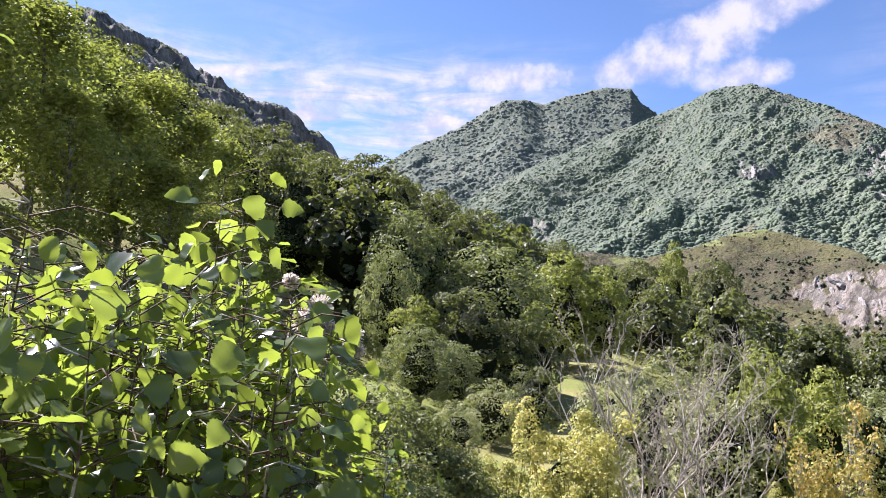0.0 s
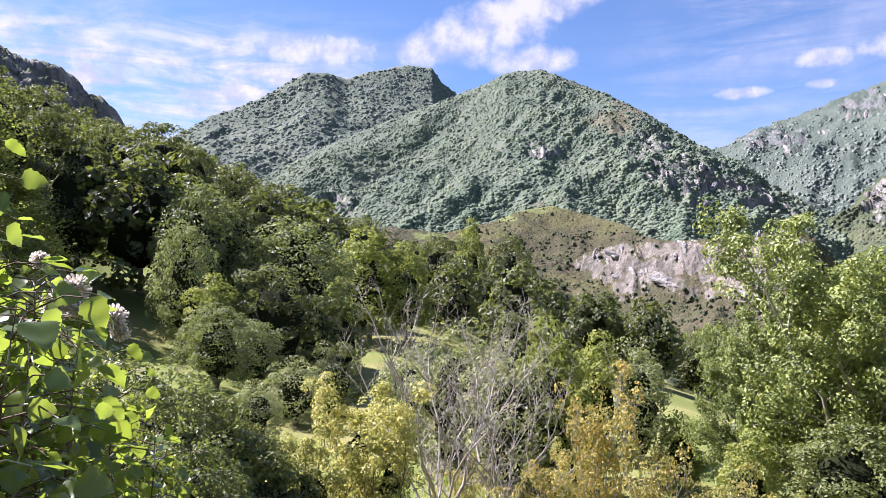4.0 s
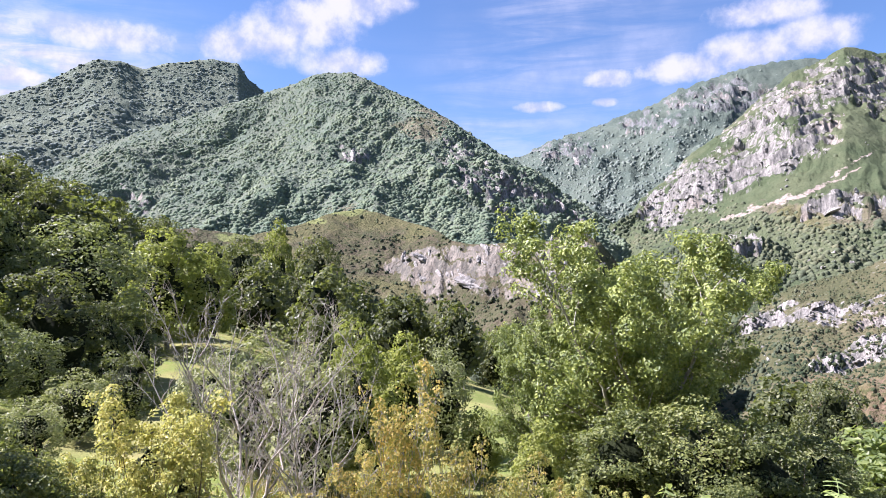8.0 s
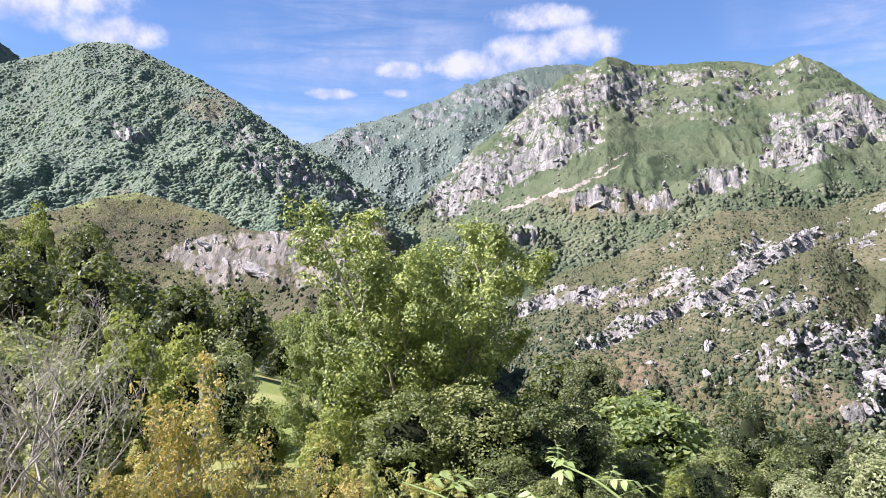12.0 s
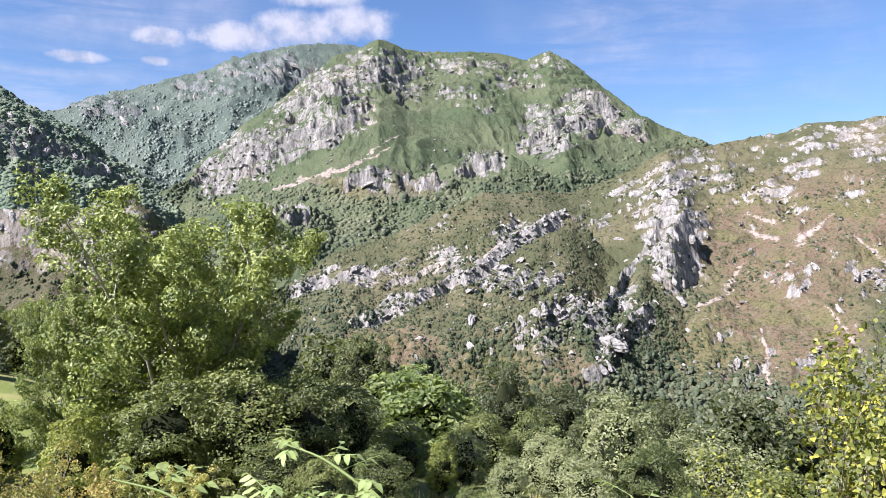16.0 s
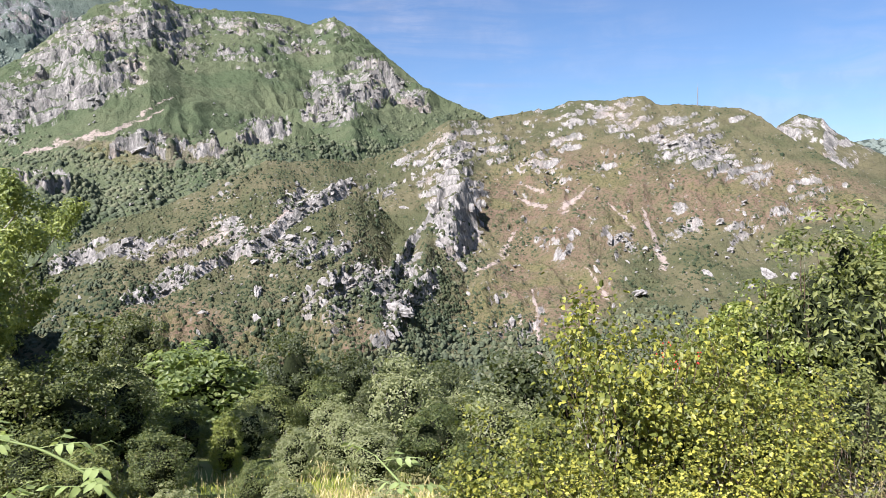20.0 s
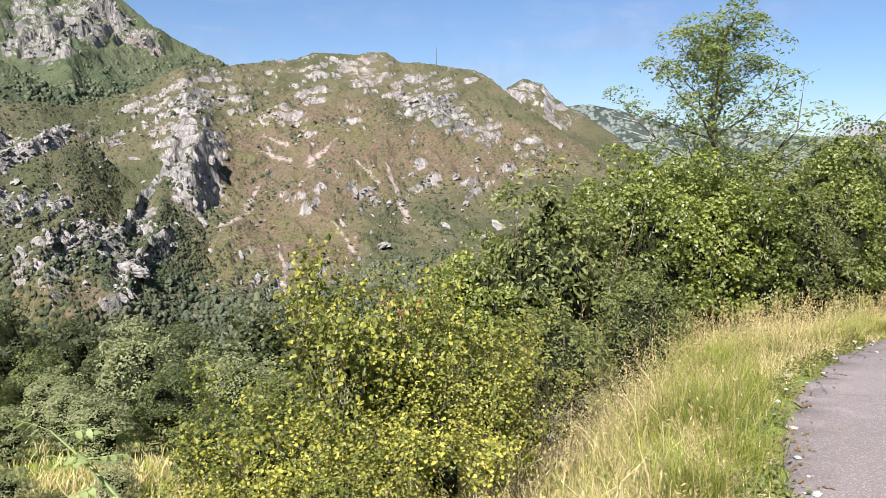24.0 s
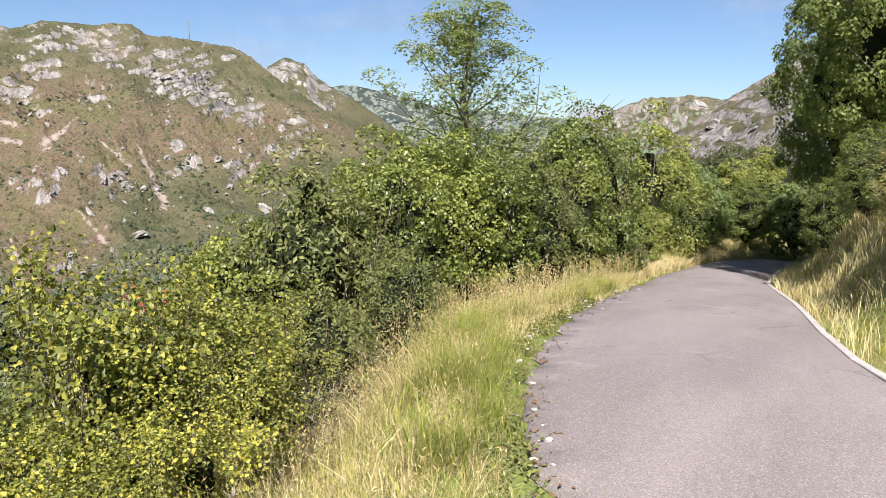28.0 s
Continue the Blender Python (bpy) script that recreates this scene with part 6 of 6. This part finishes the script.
def rose_cane(points, seed, length):
    """An arching briar shoot with feathered leaves of five to seven leaflets."""
    r = np.random.default_rng(seed)
    p = np.array([at(b, d + ARM, EYE + d * math.tan(math.radians(h))) for b, h, d in points])
    s = np.linspace(0, len(p) - 1, 26)
    i = np.clip(s.astype(int), 0, len(p) - 2)
    w = (s - i)[:, None]
    path = p[i] * (1 - w) + p[i + 1] * w
    for _ in range(4):
        path[1:-1] = 0.25 * path[:-2] + 0.5 * path[1:-1] + 0.25 * path[2:]
    root = tagged(new("briar_shoot"), "arching pale green dog rose shoot with small leaflets", "briar", "rose shoots by the verge")
    link_mesh("stem", *tubes([(path, np.linspace(0.0055, 0.0018, 26))], 6), LEAF_PALE, root, smooth=True)
    leaf = leaf_mesh("rose_leaflet", length, length * 0.5, 0.08, LEAF_PALE)
    for k in range(3, 26, 2):
        q, a = path[k], r.uniform(0, 6.28)
        out = np.array([math.cos(a), math.sin(a), 0.25])
        ribs = q + out * np.linspace(0, length * 3.0, 5)[:, None] + np.array([0, 0, -0.25 * length]) * np.linspace(0, 1, 5)[:, None] ** 2
        stalk = link_mesh("leaf_stalk", *tubes([(ribs, np.full(5, 0.0009))], 4), LEAF_PALE, root)
        for j, sgn in ((2, 1), (2, -1), (3, 1), (3, -1), (4, 0)):
            ob = new("leaflet", leaf)
            ob.parent = stalk
            ob.matrix_basis = Matrix.Translation(ribs[j]) @ Matrix.Rotation(a + sgn * 1.0, 4, "Z") @ Matrix.Rotation(r.uniform(-0.1, 0.5), 4, "Y") @ Matrix.Rotation(r.normal(0, 0.3), 4, "X")


rose_cane([(4.5, -24, 1.7), (1.5, -19.5, 1.7), (-1.5, -17, 1.75), (-4.6, -15.6, 1.8)], 1, 0.034)
rose_cane([(-6, -26, 1.6), (-8, -21, 1.6), (-11, -18.6, 1.65), (-14, -17.4, 1.7)], 2, 0.034)
rose_cane([(2, -27, 1.5), (-1, -23, 1.5), (-4, -20.5, 1.55), (-5, -18.8, 1.6)], 3, 0.031)
rose_cane([(24, -27, 1.6), (21, -22.5, 1.7), (18.6, -19.6, 1.8)], 4, 0.03)


# ---- grass ----
def blades(name, label, x, y, z, tall, width, mat, seed, bend=0.45):
    """Grass blades, each curved over its own way."""
    r = np.random.default_rng(seed)
    n = len(x)
    a = r.uniform(0, 2 * np.pi, n)
    out = np.stack([np.cos(a), np.sin(a), np.zeros(n)], 1)
    side = np.stack([-np.sin(a), np.cos(a), np.zeros(n)], 1) * (width * r.uniform(0.6, 1.3, n))[:, None]
    h = (tall * r.uniform(0.55, 1.2, n))[:, None]
    p = np.stack([x, y, z], 1)
    lean = h * bend * r.uniform(0.2, 1.3, (n, 1))
    up = np.array([0, 0, 1.0])
    m = p + up * h * 0.62 + out * lean * 0.3
    t = p + up * h * 0.97 + out * lean
    v = np.stack([p - side, p + side, m + side * 0.8, m - side * 0.8, t + side * 0.15, t - side * 0.15], 1).reshape(-1, 3)
    b = np.arange(n)[:, None] * 6
    f = np.concatenate([b + [0, 1, 2, 3], b + [3, 2, 4, 5]], 0)
    return tagged(link_mesh(name, v, f, mat), label, "grass", kind="stuff")


def strip(n, x0, x1, s0, s1, seed, power=1.6, clump=0.5, clump_size=0.5):
    """Places along the road's left edge: s is the way out from it."""
    r = np.random.default_rng(seed)
    x = x0 + (x1 - x0) * r.uniform(0, 1, n * 3) ** power
    s = r.uniform(s0, s1, n * 3)
    y = road_edge(x)[0] + s
    keep = fbm(x / clump_size, y / clump_size, seed=seed) > clump - 0.12 * r.uniform(-1, 1, n * 3)
    x, y, s = x[keep][:n], y[keep][:n], s[keep][:n]
    return x, y, land(x, y), s


x, y, z, s = strip(36000, 0.6, 30, 0.22, 2.4, 31, 1.8, 0.51, 0.22)
blades("dry_verge_grass", "tall straw-yellow dry grass along the road", x, y, z, 0.11 + 0.20 * soft(s, 0.2, 1.1) * fbm(x / 0.7, y / 0.7, seed=6) * 2 + 0.14 * soft(x, 5, 11), 0.0007 + 0.00017 * x, STRAW, 1, 1.5)
x, y, z, s = strip(26000, 0.4, 26, 0.0, 2.6, 32, 1.8, 0.53, 0.3)
blades("green_verge_grass", "green grass among the dry stalks on the verge", x, y, z, 0.08 + 0.15 * soft(s, 0.1, 0.9), 0.0010 + 0.00016 * x, GREEN_BLADE, 2, 1.0)
x, y, z, s = strip(9000, 0.9, -14, 0.1, 3.0, 38, 1.3, 0.46, 0.4)
blades("near_verge_grass", "short dry grass on the verge", x, y, z, 0.10 + 0.1 * soft(s, 0.2, 1.0), 0.0018, STRAW, 8, 1.0)
x, y, z, s = strip(20000, 0.4, 22, 0.12, 1.4, 36, 1.9, 0.48, 0.25)
blades("thatch", "short bleached grass thatch at the road's edge", x, y, z, 0.05 + 0.06 * soft(s, 0, 0.5), 0.0014 + 0.0002 * x, STRAW, 7, 1.6)
r_t = np.random.default_rng(61)
tx = 1.2 + 11 * r_t.uniform(0, 1, 64) ** 1.6
tx = np.repeat(tx, 230)
ty = road_edge(tx)[0] + np.repeat(r_t.uniform(0.2, 1.3, 64), 230) + r_t.normal(0, 0.09, len(tx))
tx = tx + r_t.normal(0, 0.09, len(tx))
blades("grass_tufts", "bright green grass tufts on the verge", tx, ty, land(tx, ty), 0.32, 0.0014, GREEN_BLADE, 6, 1.3)


def panicles(n, seed):
    """Wispy seed heads of the tall grass: a thin stalk with small spikelets hanging about its tip."""
    r = np.random.default_rng(seed)
    x = 1.6 + 17 * r.uniform(0, 1, n) ** 1.5
    y = road_edge(x)[0] + r.uniform(0.3, 1.7, n)
    foot = np.stack([x, y, land(x, y)], 1)
    lean = r.normal(0, 0.16, (n, 2))
    tip = foot + np.concatenate([lean, r.uniform(0.42, 0.74, (n, 1))], 1)
    side = np.stack([lean[:, 1], -lean[:, 0], np.zeros(n)], 1)
    side = unit(side) * (0.0008 + 0.00012 * x)[:, None]
    stalk = np.stack([foot - side, foot + side, tip + side * 0.6, tip - side * 0.6], 1).reshape(-1, 3)
    m = 16
    t = r.uniform(0.66, 1.02, (n, m, 1))
    c = foot[:, None] + (tip - foot)[:, None] * t + r.normal(0, 0.018, (n, m, 3))
    a = unit(r.normal(0, 1, (n, m, 3)) + [0, 0, 1.2]) * 0.011 * (1 + 0.05 * x)[:, None, None]
    b = unit(np.cross(a, r.normal(0, 1, (n, m, 3)))) * 0.0026 * (1 + 0.08 * x)[:, None, None]
    husk = np.stack([c - a, c + b, c + a, c - b], 2).reshape(-1, 3)
    v = np.concatenate([stalk, husk])
    tagged(link_mesh("grass_seed_heads", v, np.arange(len(v)).reshape(-1, 4), STRAW), "pale feathery seed heads standing over the verge grass", "grass", kind="stuff")


panicles(900, 63)


def edge_litter():
    """Fallen leaves, crumbs of asphalt and small stones along the broken edge."""
    r = np.random.default_rng(71)
    x = 0.8 + 14 * r.uniform(0, 1, 900) ** 1.6
    y = road_edge(x)[0] + r.normal(-0.02, 0.13, 900)
    z = np.interp(x, LINE_X, LINE_Z) + 0.012
    p = np.stack([x, y, z], 1)
    v, f = leaves(r, p, 420, 0.01, 0.03, 0.6, 3.0, "leaf", 0.3)
    tagged(link_mesh("leaf_litter", v, f, LITTER), "brown fallen leaves along the road's edge", "litter", kind="stuff")
    q = p[:420] + np.array([0, 0, -0.006])
    lv, lf = lumps(420, 6, r)
    size = r.uniform(0.004, 0.013, (420, 1, 1))
    lv = lv * size * np.array([1, 1, 0.6]) + q[:, None]
    tagged(link_mesh("gravel", lv.reshape(-1, 3), (lf[None] + (np.arange(420) * lv.shape[1])[:, None, None]).reshape(-1, 3), ASPHALT), "loose stones and asphalt crumbs at the road's edge", "gravel", kind="stuff")


edge_litter()


def edge_stones():
    """Pale stones lying along the broken edge of the road, each its own."""
    r = np.random.default_rng(81)
    shapes = []
    for _ in range(4):
        v, f = lumps(1, 6, r)
        me = bpy.data.meshes.new("stone")
        me.from_pydata([tuple(c) for c in v[0] * [1, 1, 0.7]], [], [tuple(int(i) for i in t) for t in f])
        me.materials.append(CONCRETE)
        shapes.append(me)
    for k in range(44):
        x = 1.4 + 12 * r.uniform(0, 1) ** 1.4
        y, z = road_edge(np.array([x]))
        ob = tagged(new("stone", shapes[k % 4]), "small pale limestone lying at the road's edge", "stone", "stones along the road's edge")
        size = r.uniform(0.010, 0.032)
        ob.matrix_basis = Matrix.Translation((x, y[0] + r.normal(0.0, 0.09), z[0] + 0.006)) @ Matrix.Rotation(r.uniform(0, 6.28), 4, "Z") @ Matrix.Diagonal((size * 1.3, size, size, 1))


edge_stones()


def edge_weeds():
    """Low dark weeds and ivy creeping over the broken edge."""
    r = np.random.default_rng(73)
    x = 1.0 + 9 * r.uniform(0, 1, 900) ** 1.5
    y = road_edge(x)[0] + np.abs(r.normal(0.05, 0.16, 900))
    keep = fbm(x / 0.4, y / 0.4, seed=74) > 0.51
    p = np.stack([x, y, land(x, y) + 0.05], 1)[keep]
    v, f = leaves(r, p, 2600, 0.045, 0.030, 0.6, 1.6, "leaf", 0.5)
    tagged(link_mesh("edge_weeds", v, f, LEAF_PRIVET), "low dark green weeds creeping over the road's edge", "weeds", kind="stuff")


edge_weeds()
x, y, z, s = strip(18000, 18, 50, 0.1, 2.2, 33, 1.0)
blades("far_verge_grass", "dry grass along the far stretch of road", x, y, z, 0.34, 0.0055, STRAW, 3, 1.2)
x, y, z, s = strip(26000, 4, 42, -ROAD_WIDTH - 4.2, -ROAD_WIDTH - 0.12, 34, 1.5, 0.45)
blades("bank_grass", "dry yellow grass on the bank beside the kerb", x, y, z, 0.30, 0.0012 + 0.00022 * x, STRAW, 4, 1.1)
x, y, z, s = strip(5000, 5, 42, -ROAD_WIDTH - 3.2, -ROAD_WIDTH - 0.2, 35, 1.2)
blades("green_bank_grass", "green grass on the bank beside the kerb", x, y, z, 0.24, 0.0016 + 0.00025 * x, GREEN_BLADE, 5, 1.0)


def slope_grass(name, label, n, b0, b1, d0, d1, tall, mat, seed, clump=0.48):
    r = np.random.default_rng(seed)
    b, d = np.radians(r.uniform(b0, b1, n * 3)), d0 + (d1 - d0) * r.uniform(0, 1, n * 3) ** 0.8
    x, y = d * np.sin(b), d * np.cos(b)
    ey, _ = road_edge(x)
    keep = (fbm(x / 1.2, y / 1.2, seed=seed) > clump) & (y - ey > 0.2)
    x, y, d = x[keep][:n], y[keep][:n], d[keep][:n]
    blades(name, label, x, y, land(x, y), tall, 0.003 + 0.0006 * d, mat, seed, 0.8)


slope_grass("dry_slope_grass", "dry grass on the slope below the verge", 9000, -60, 60, 2.0, 26, 0.34, STRAW, 51)
slope_grass("green_slope_grass", "green grass on the slope below the verge", 11000, -60, 60, 1.6, 24, 0.26, GREEN_BLADE, 52)

slope_grass("dry_hollow_grass", "pale dry grass in the hollow below the verge", 9000, -12, 34, 5, 19, 0.34, STRAW, 53, 0.42)
slope_grass("green_hollow_grass", "green grass and herbs in the hollow below the verge", 7000, -12, 34, 5, 19, 0.3, GREEN_BLADE, 54, 0.44)
for b, d, h, w, stock in [(6.5, 13, 0.9, 1.3, PRIVET), (11, 15, 1.1, 1.3, GREY), (14, 12.5, 0.8, 1.3, PRIVET), (8.5, 17, 1.2, 1.3, PRIVET), (2.5, 15.5, 1.0, 1.3, GREY), (18.5, 14, 0.9, 1.3, GREY), (-2, 13, 0.8, 1.3, PRIVET), (-6, 14.5, 1.0, 1.3, GOLD), (-10, 13.5, 1.1, 1.2, GOLD)]:
    stock.plant(b, d, h, w)
DEAD = Stock(plant("dead_bramble", "tangle of bare dark brown dead stems under the hedge", "bramble", 151, 1.2, LEAF_BUCK, 160, 0.03, 0.1, bark=STEM, split=True, stems=9, lean=0.7, limbs=7, reach=0.4, bare=0.1, rise=20, twigs=9, twig_r=0.5, thick=0.012, wander=0.09, shape="vase", curl=-0.1), 1.2)
for b, d, h, w in [(50.5, 5.9, 0.95, 1.2), (53.5, 6.6, 1.0, 1.2), (57, 7.6, 1.0, 1.2), (47, 5.0, 0.8, 1.2)]:
    DEAD.plant(b, d, h, w)
for b, d, h, w in [(31, 4.0, 1.0, 1.1), (37, 3.9, 1.0, 1.1), (43, 4.3, 1.05, 1.1), (24.5, 4.9, 1.0, 1.2), (48, 5.2, 1.2, 1.1)]:
    YELLOW.plant(b, d, h, w)
for b, d, h, w in [(20.5, 7.5, 0.7, 1.4), (17, 9, 0.8, 1.4), (23, 9, 0.9, 1.3), (13, 12, 0.8, 1.4)]:
    RUST.plant(b, d, h, w, label="low rust-brown bramble on the slope")


FERN = Stock(plant("bracken", "low rust-brown dying bracken below the verge", "fern", 141, 0.6, LEAF_BRACKEN, 900, 0.07, 0.05, wide=0.35, twig_mesh=False, stems=9, lean=0.7, limbs=9, reach=0.35, bare=0.15, rise=10, twigs=3, bark=STEM, thick=0.008, shape="cone", curl=-0.2, group="bracken below the verge"), 0.6)
for b, d, h, w in [(21.5, 4.0, 0.5, 1.2), (24.5, 3.8, 0.45, 1.2), (18.5, 4.5, 0.5, 1.3), (15.5, 5.4, 0.55, 1.3), (22.8, 5.2, 0.55, 1.2), (26.5, 4.4, 0.5, 1.1), (19.8, 3.5, 0.4, 1.2)]:
    FERN.plant(b, d, h, w)


def berry_spray(b, h, d, seed):
    """Short twig with a cluster of berries."""
    r = np.random.default_rng(seed)
    root = tagged(new("berry_spray"), "twig with a cluster of small red berries", "berries", "berries in the yellow shrub")
    c = np.array(at(b, d + ARM, EYE + d * math.tan(radians(h))))
    stem = c + np.linspace(-0.12, 0.06, 5)[:, None] * np.array([0.3, 0.1, 1.0])
    link_mesh("stem", *tubes([(stem, np.full(5, 0.0025))], 5), STEM, root)
    th, ph = np.meshgrid(np.linspace(0, 2 * np.pi, 9), np.linspace(-np.pi / 2, np.pi / 2, 6))
    ball = np.stack([np.cos(th) * np.cos(ph), np.sin(th) * np.cos(ph), np.sin(ph)], 2).reshape(-1, 3)
    for k in range(6):
        q = along(stem, r.uniform(0.5, 1)) + r.normal(0, 0.018, 3)
        link_mesh("berry", q + ball * 0.005, grid_faces(6, 9), BERRY, root, smooth=True)


for k, (b, h, d) in enumerate([(39.2, -11.6, 4.7), (40.1, -12.6, 4.6), (41.4, -12.2, 4.8)]):
    berry_spray(b, h, d, 400 + k)


def thistle(b, d, tall, seed):
    """Faded thistle: ribbed stem, narrow leaves, a fluffy head."""
    r = np.random.default_rng(seed)
    root = tagged(new("thistle"), "faded thistle with a pale fluffy head on the verge", "thistle", "thistles on the verge")
    p = at(b, d)
    z = float(land(p.x, p.y)[0])
    path = np.array([p.x, p.y, z]) + np.linspace(0, 1, 7)[:, None] * np.array([r.normal(0, 0.05), r.normal(0, 0.05), tall])
    link_mesh("stem", *tubes([(path, np.linspace(0.004, 0.0025, 7))], 5), GREEN_BLADE, root)
    leaf = leaf_mesh("thistle_leaf", 0.10, 0.028, 0.3, GREEN_BLADE)
    for k in range(7):
        ob = new("leaf", leaf)
        ob.parent = root
        ob.matrix_basis = Matrix.Translation(along(path, 0.1 + 0.12 * k)) @ Matrix.Rotation(2.4 * k, 4, "Z") @ Matrix.Rotation(-0.5, 4, "Y")
    n = 170
    dirs = unit(r.normal(0, 1, (n, 3)) + [0, 0, 0.6])
    tip = path[-1] + dirs * 0.028 * r.uniform(0.7, 1.1, (n, 1))
    side = unit(np.cross(dirs, r.normal(0, 1, (n, 3)))) * 0.0014
    link_mesh("head", np.stack([path[-1] - side + 0 * tip, path[-1] + side + 0 * tip, tip + side, tip - side], 1).reshape(-1, 3), np.arange(n * 4).reshape(-1, 4), FLUFF, root)


for k, (b, d, tall) in enumerate([(46.0, 3.0, 0.42), (47.2, 2.9, 0.36), (48.6, 2.95, 0.3), (44.6, 3.1, 0.4)]):
    thistle(b, d, tall, 500 + k)


# ---- fence post, mast ----
def fence_post():
    root = tagged(new("fence_post"), "weathered pale concrete post in the hedge", "post")
    p = at(75.5, 20.5)
    z = float(land(p.x, p.y)[0])
    w, h = 0.055, 1.6
    sq = [(-w, -w), (w, -w), (w, w), (-w, w)]
    v = [(a, b, -0.3) for a, b in sq] + [(a * 0.9, b * 0.9, h) for a, b in sq] + [(a * 0.55, b * 0.55, h + 0.05) for a, b in sq]
    f = [(i, (i + 1) % 4, 4 + (i + 1) % 4, 4 + i) for i in range(4)] + [(4 + i, 4 + (i + 1) % 4, 8 + (i + 1) % 4, 8 + i) for i in range(4)] + [(8, 9, 10, 11)]
    link_mesh("shaft", v, f, CONCRETE, root)
    q = [(a * 1.25, b * 1.25, 1.6) for a, b in sq] + [(a * 1.25, b * 1.25, 1.72) for a, b in sq]
    link_mesh("collar", q, [(i, (i + 1) % 4, 4 + (i + 1) % 4, 4 + i) for i in range(4)] + [(4, 5, 6, 7), (3, 2, 1, 0)], CONCRETE, root)
    root.matrix_basis = pose(p.x, p.y, z, 0, 2, 20)


def ridge_mast():
    """Lattice transmitter mast on the ridge."""
    root = tagged(new("transmitter_mast"), "slender steel lattice mast on the ridge", "mast")
    top, half = 30.0, 0.9
    legs = []
    for k in range(3):
        a = 2.094 * k
        foot, head = np.array([half * math.cos(a), half * math.sin(a), -4.0]), np.array([0.35 * math.cos(a), 0.35 * math.sin(a), top])
        legs.append((foot, head))
        link_mesh("leg", *tubes([(np.array([foot, (foot + head) / 2, head]), np.full(3, 0.26))], 5), STEEL, root)
    for i in range(12):
        for k in range(3):
            (f0, h0), (f1, h1) = legs[k], legs[(k + 1) % 3]
            a, b = f0 + (h0 - f0) * i / 12, f1 + (h1 - f1) * (i + 1) / 12
            link_mesh("brace", *tubes([(np.array([a, (a + b) / 2, b]), np.full(3, 0.13))], 4), STEEL, root)
    link_mesh("aerial", *tubes([(np.array([[0, 0, top], [0, 0, top + 2.5], [0, 0, top + 5.0]]), np.array([0.3, 0.24, 0.18]))], 5), STEEL, root)
    p = at(42.5, 1205)
    root.matrix_basis = pose(p.x, p.y, EYE + 1205 * math.tan(radians(6.85)))


fence_post()
ridge_mast()
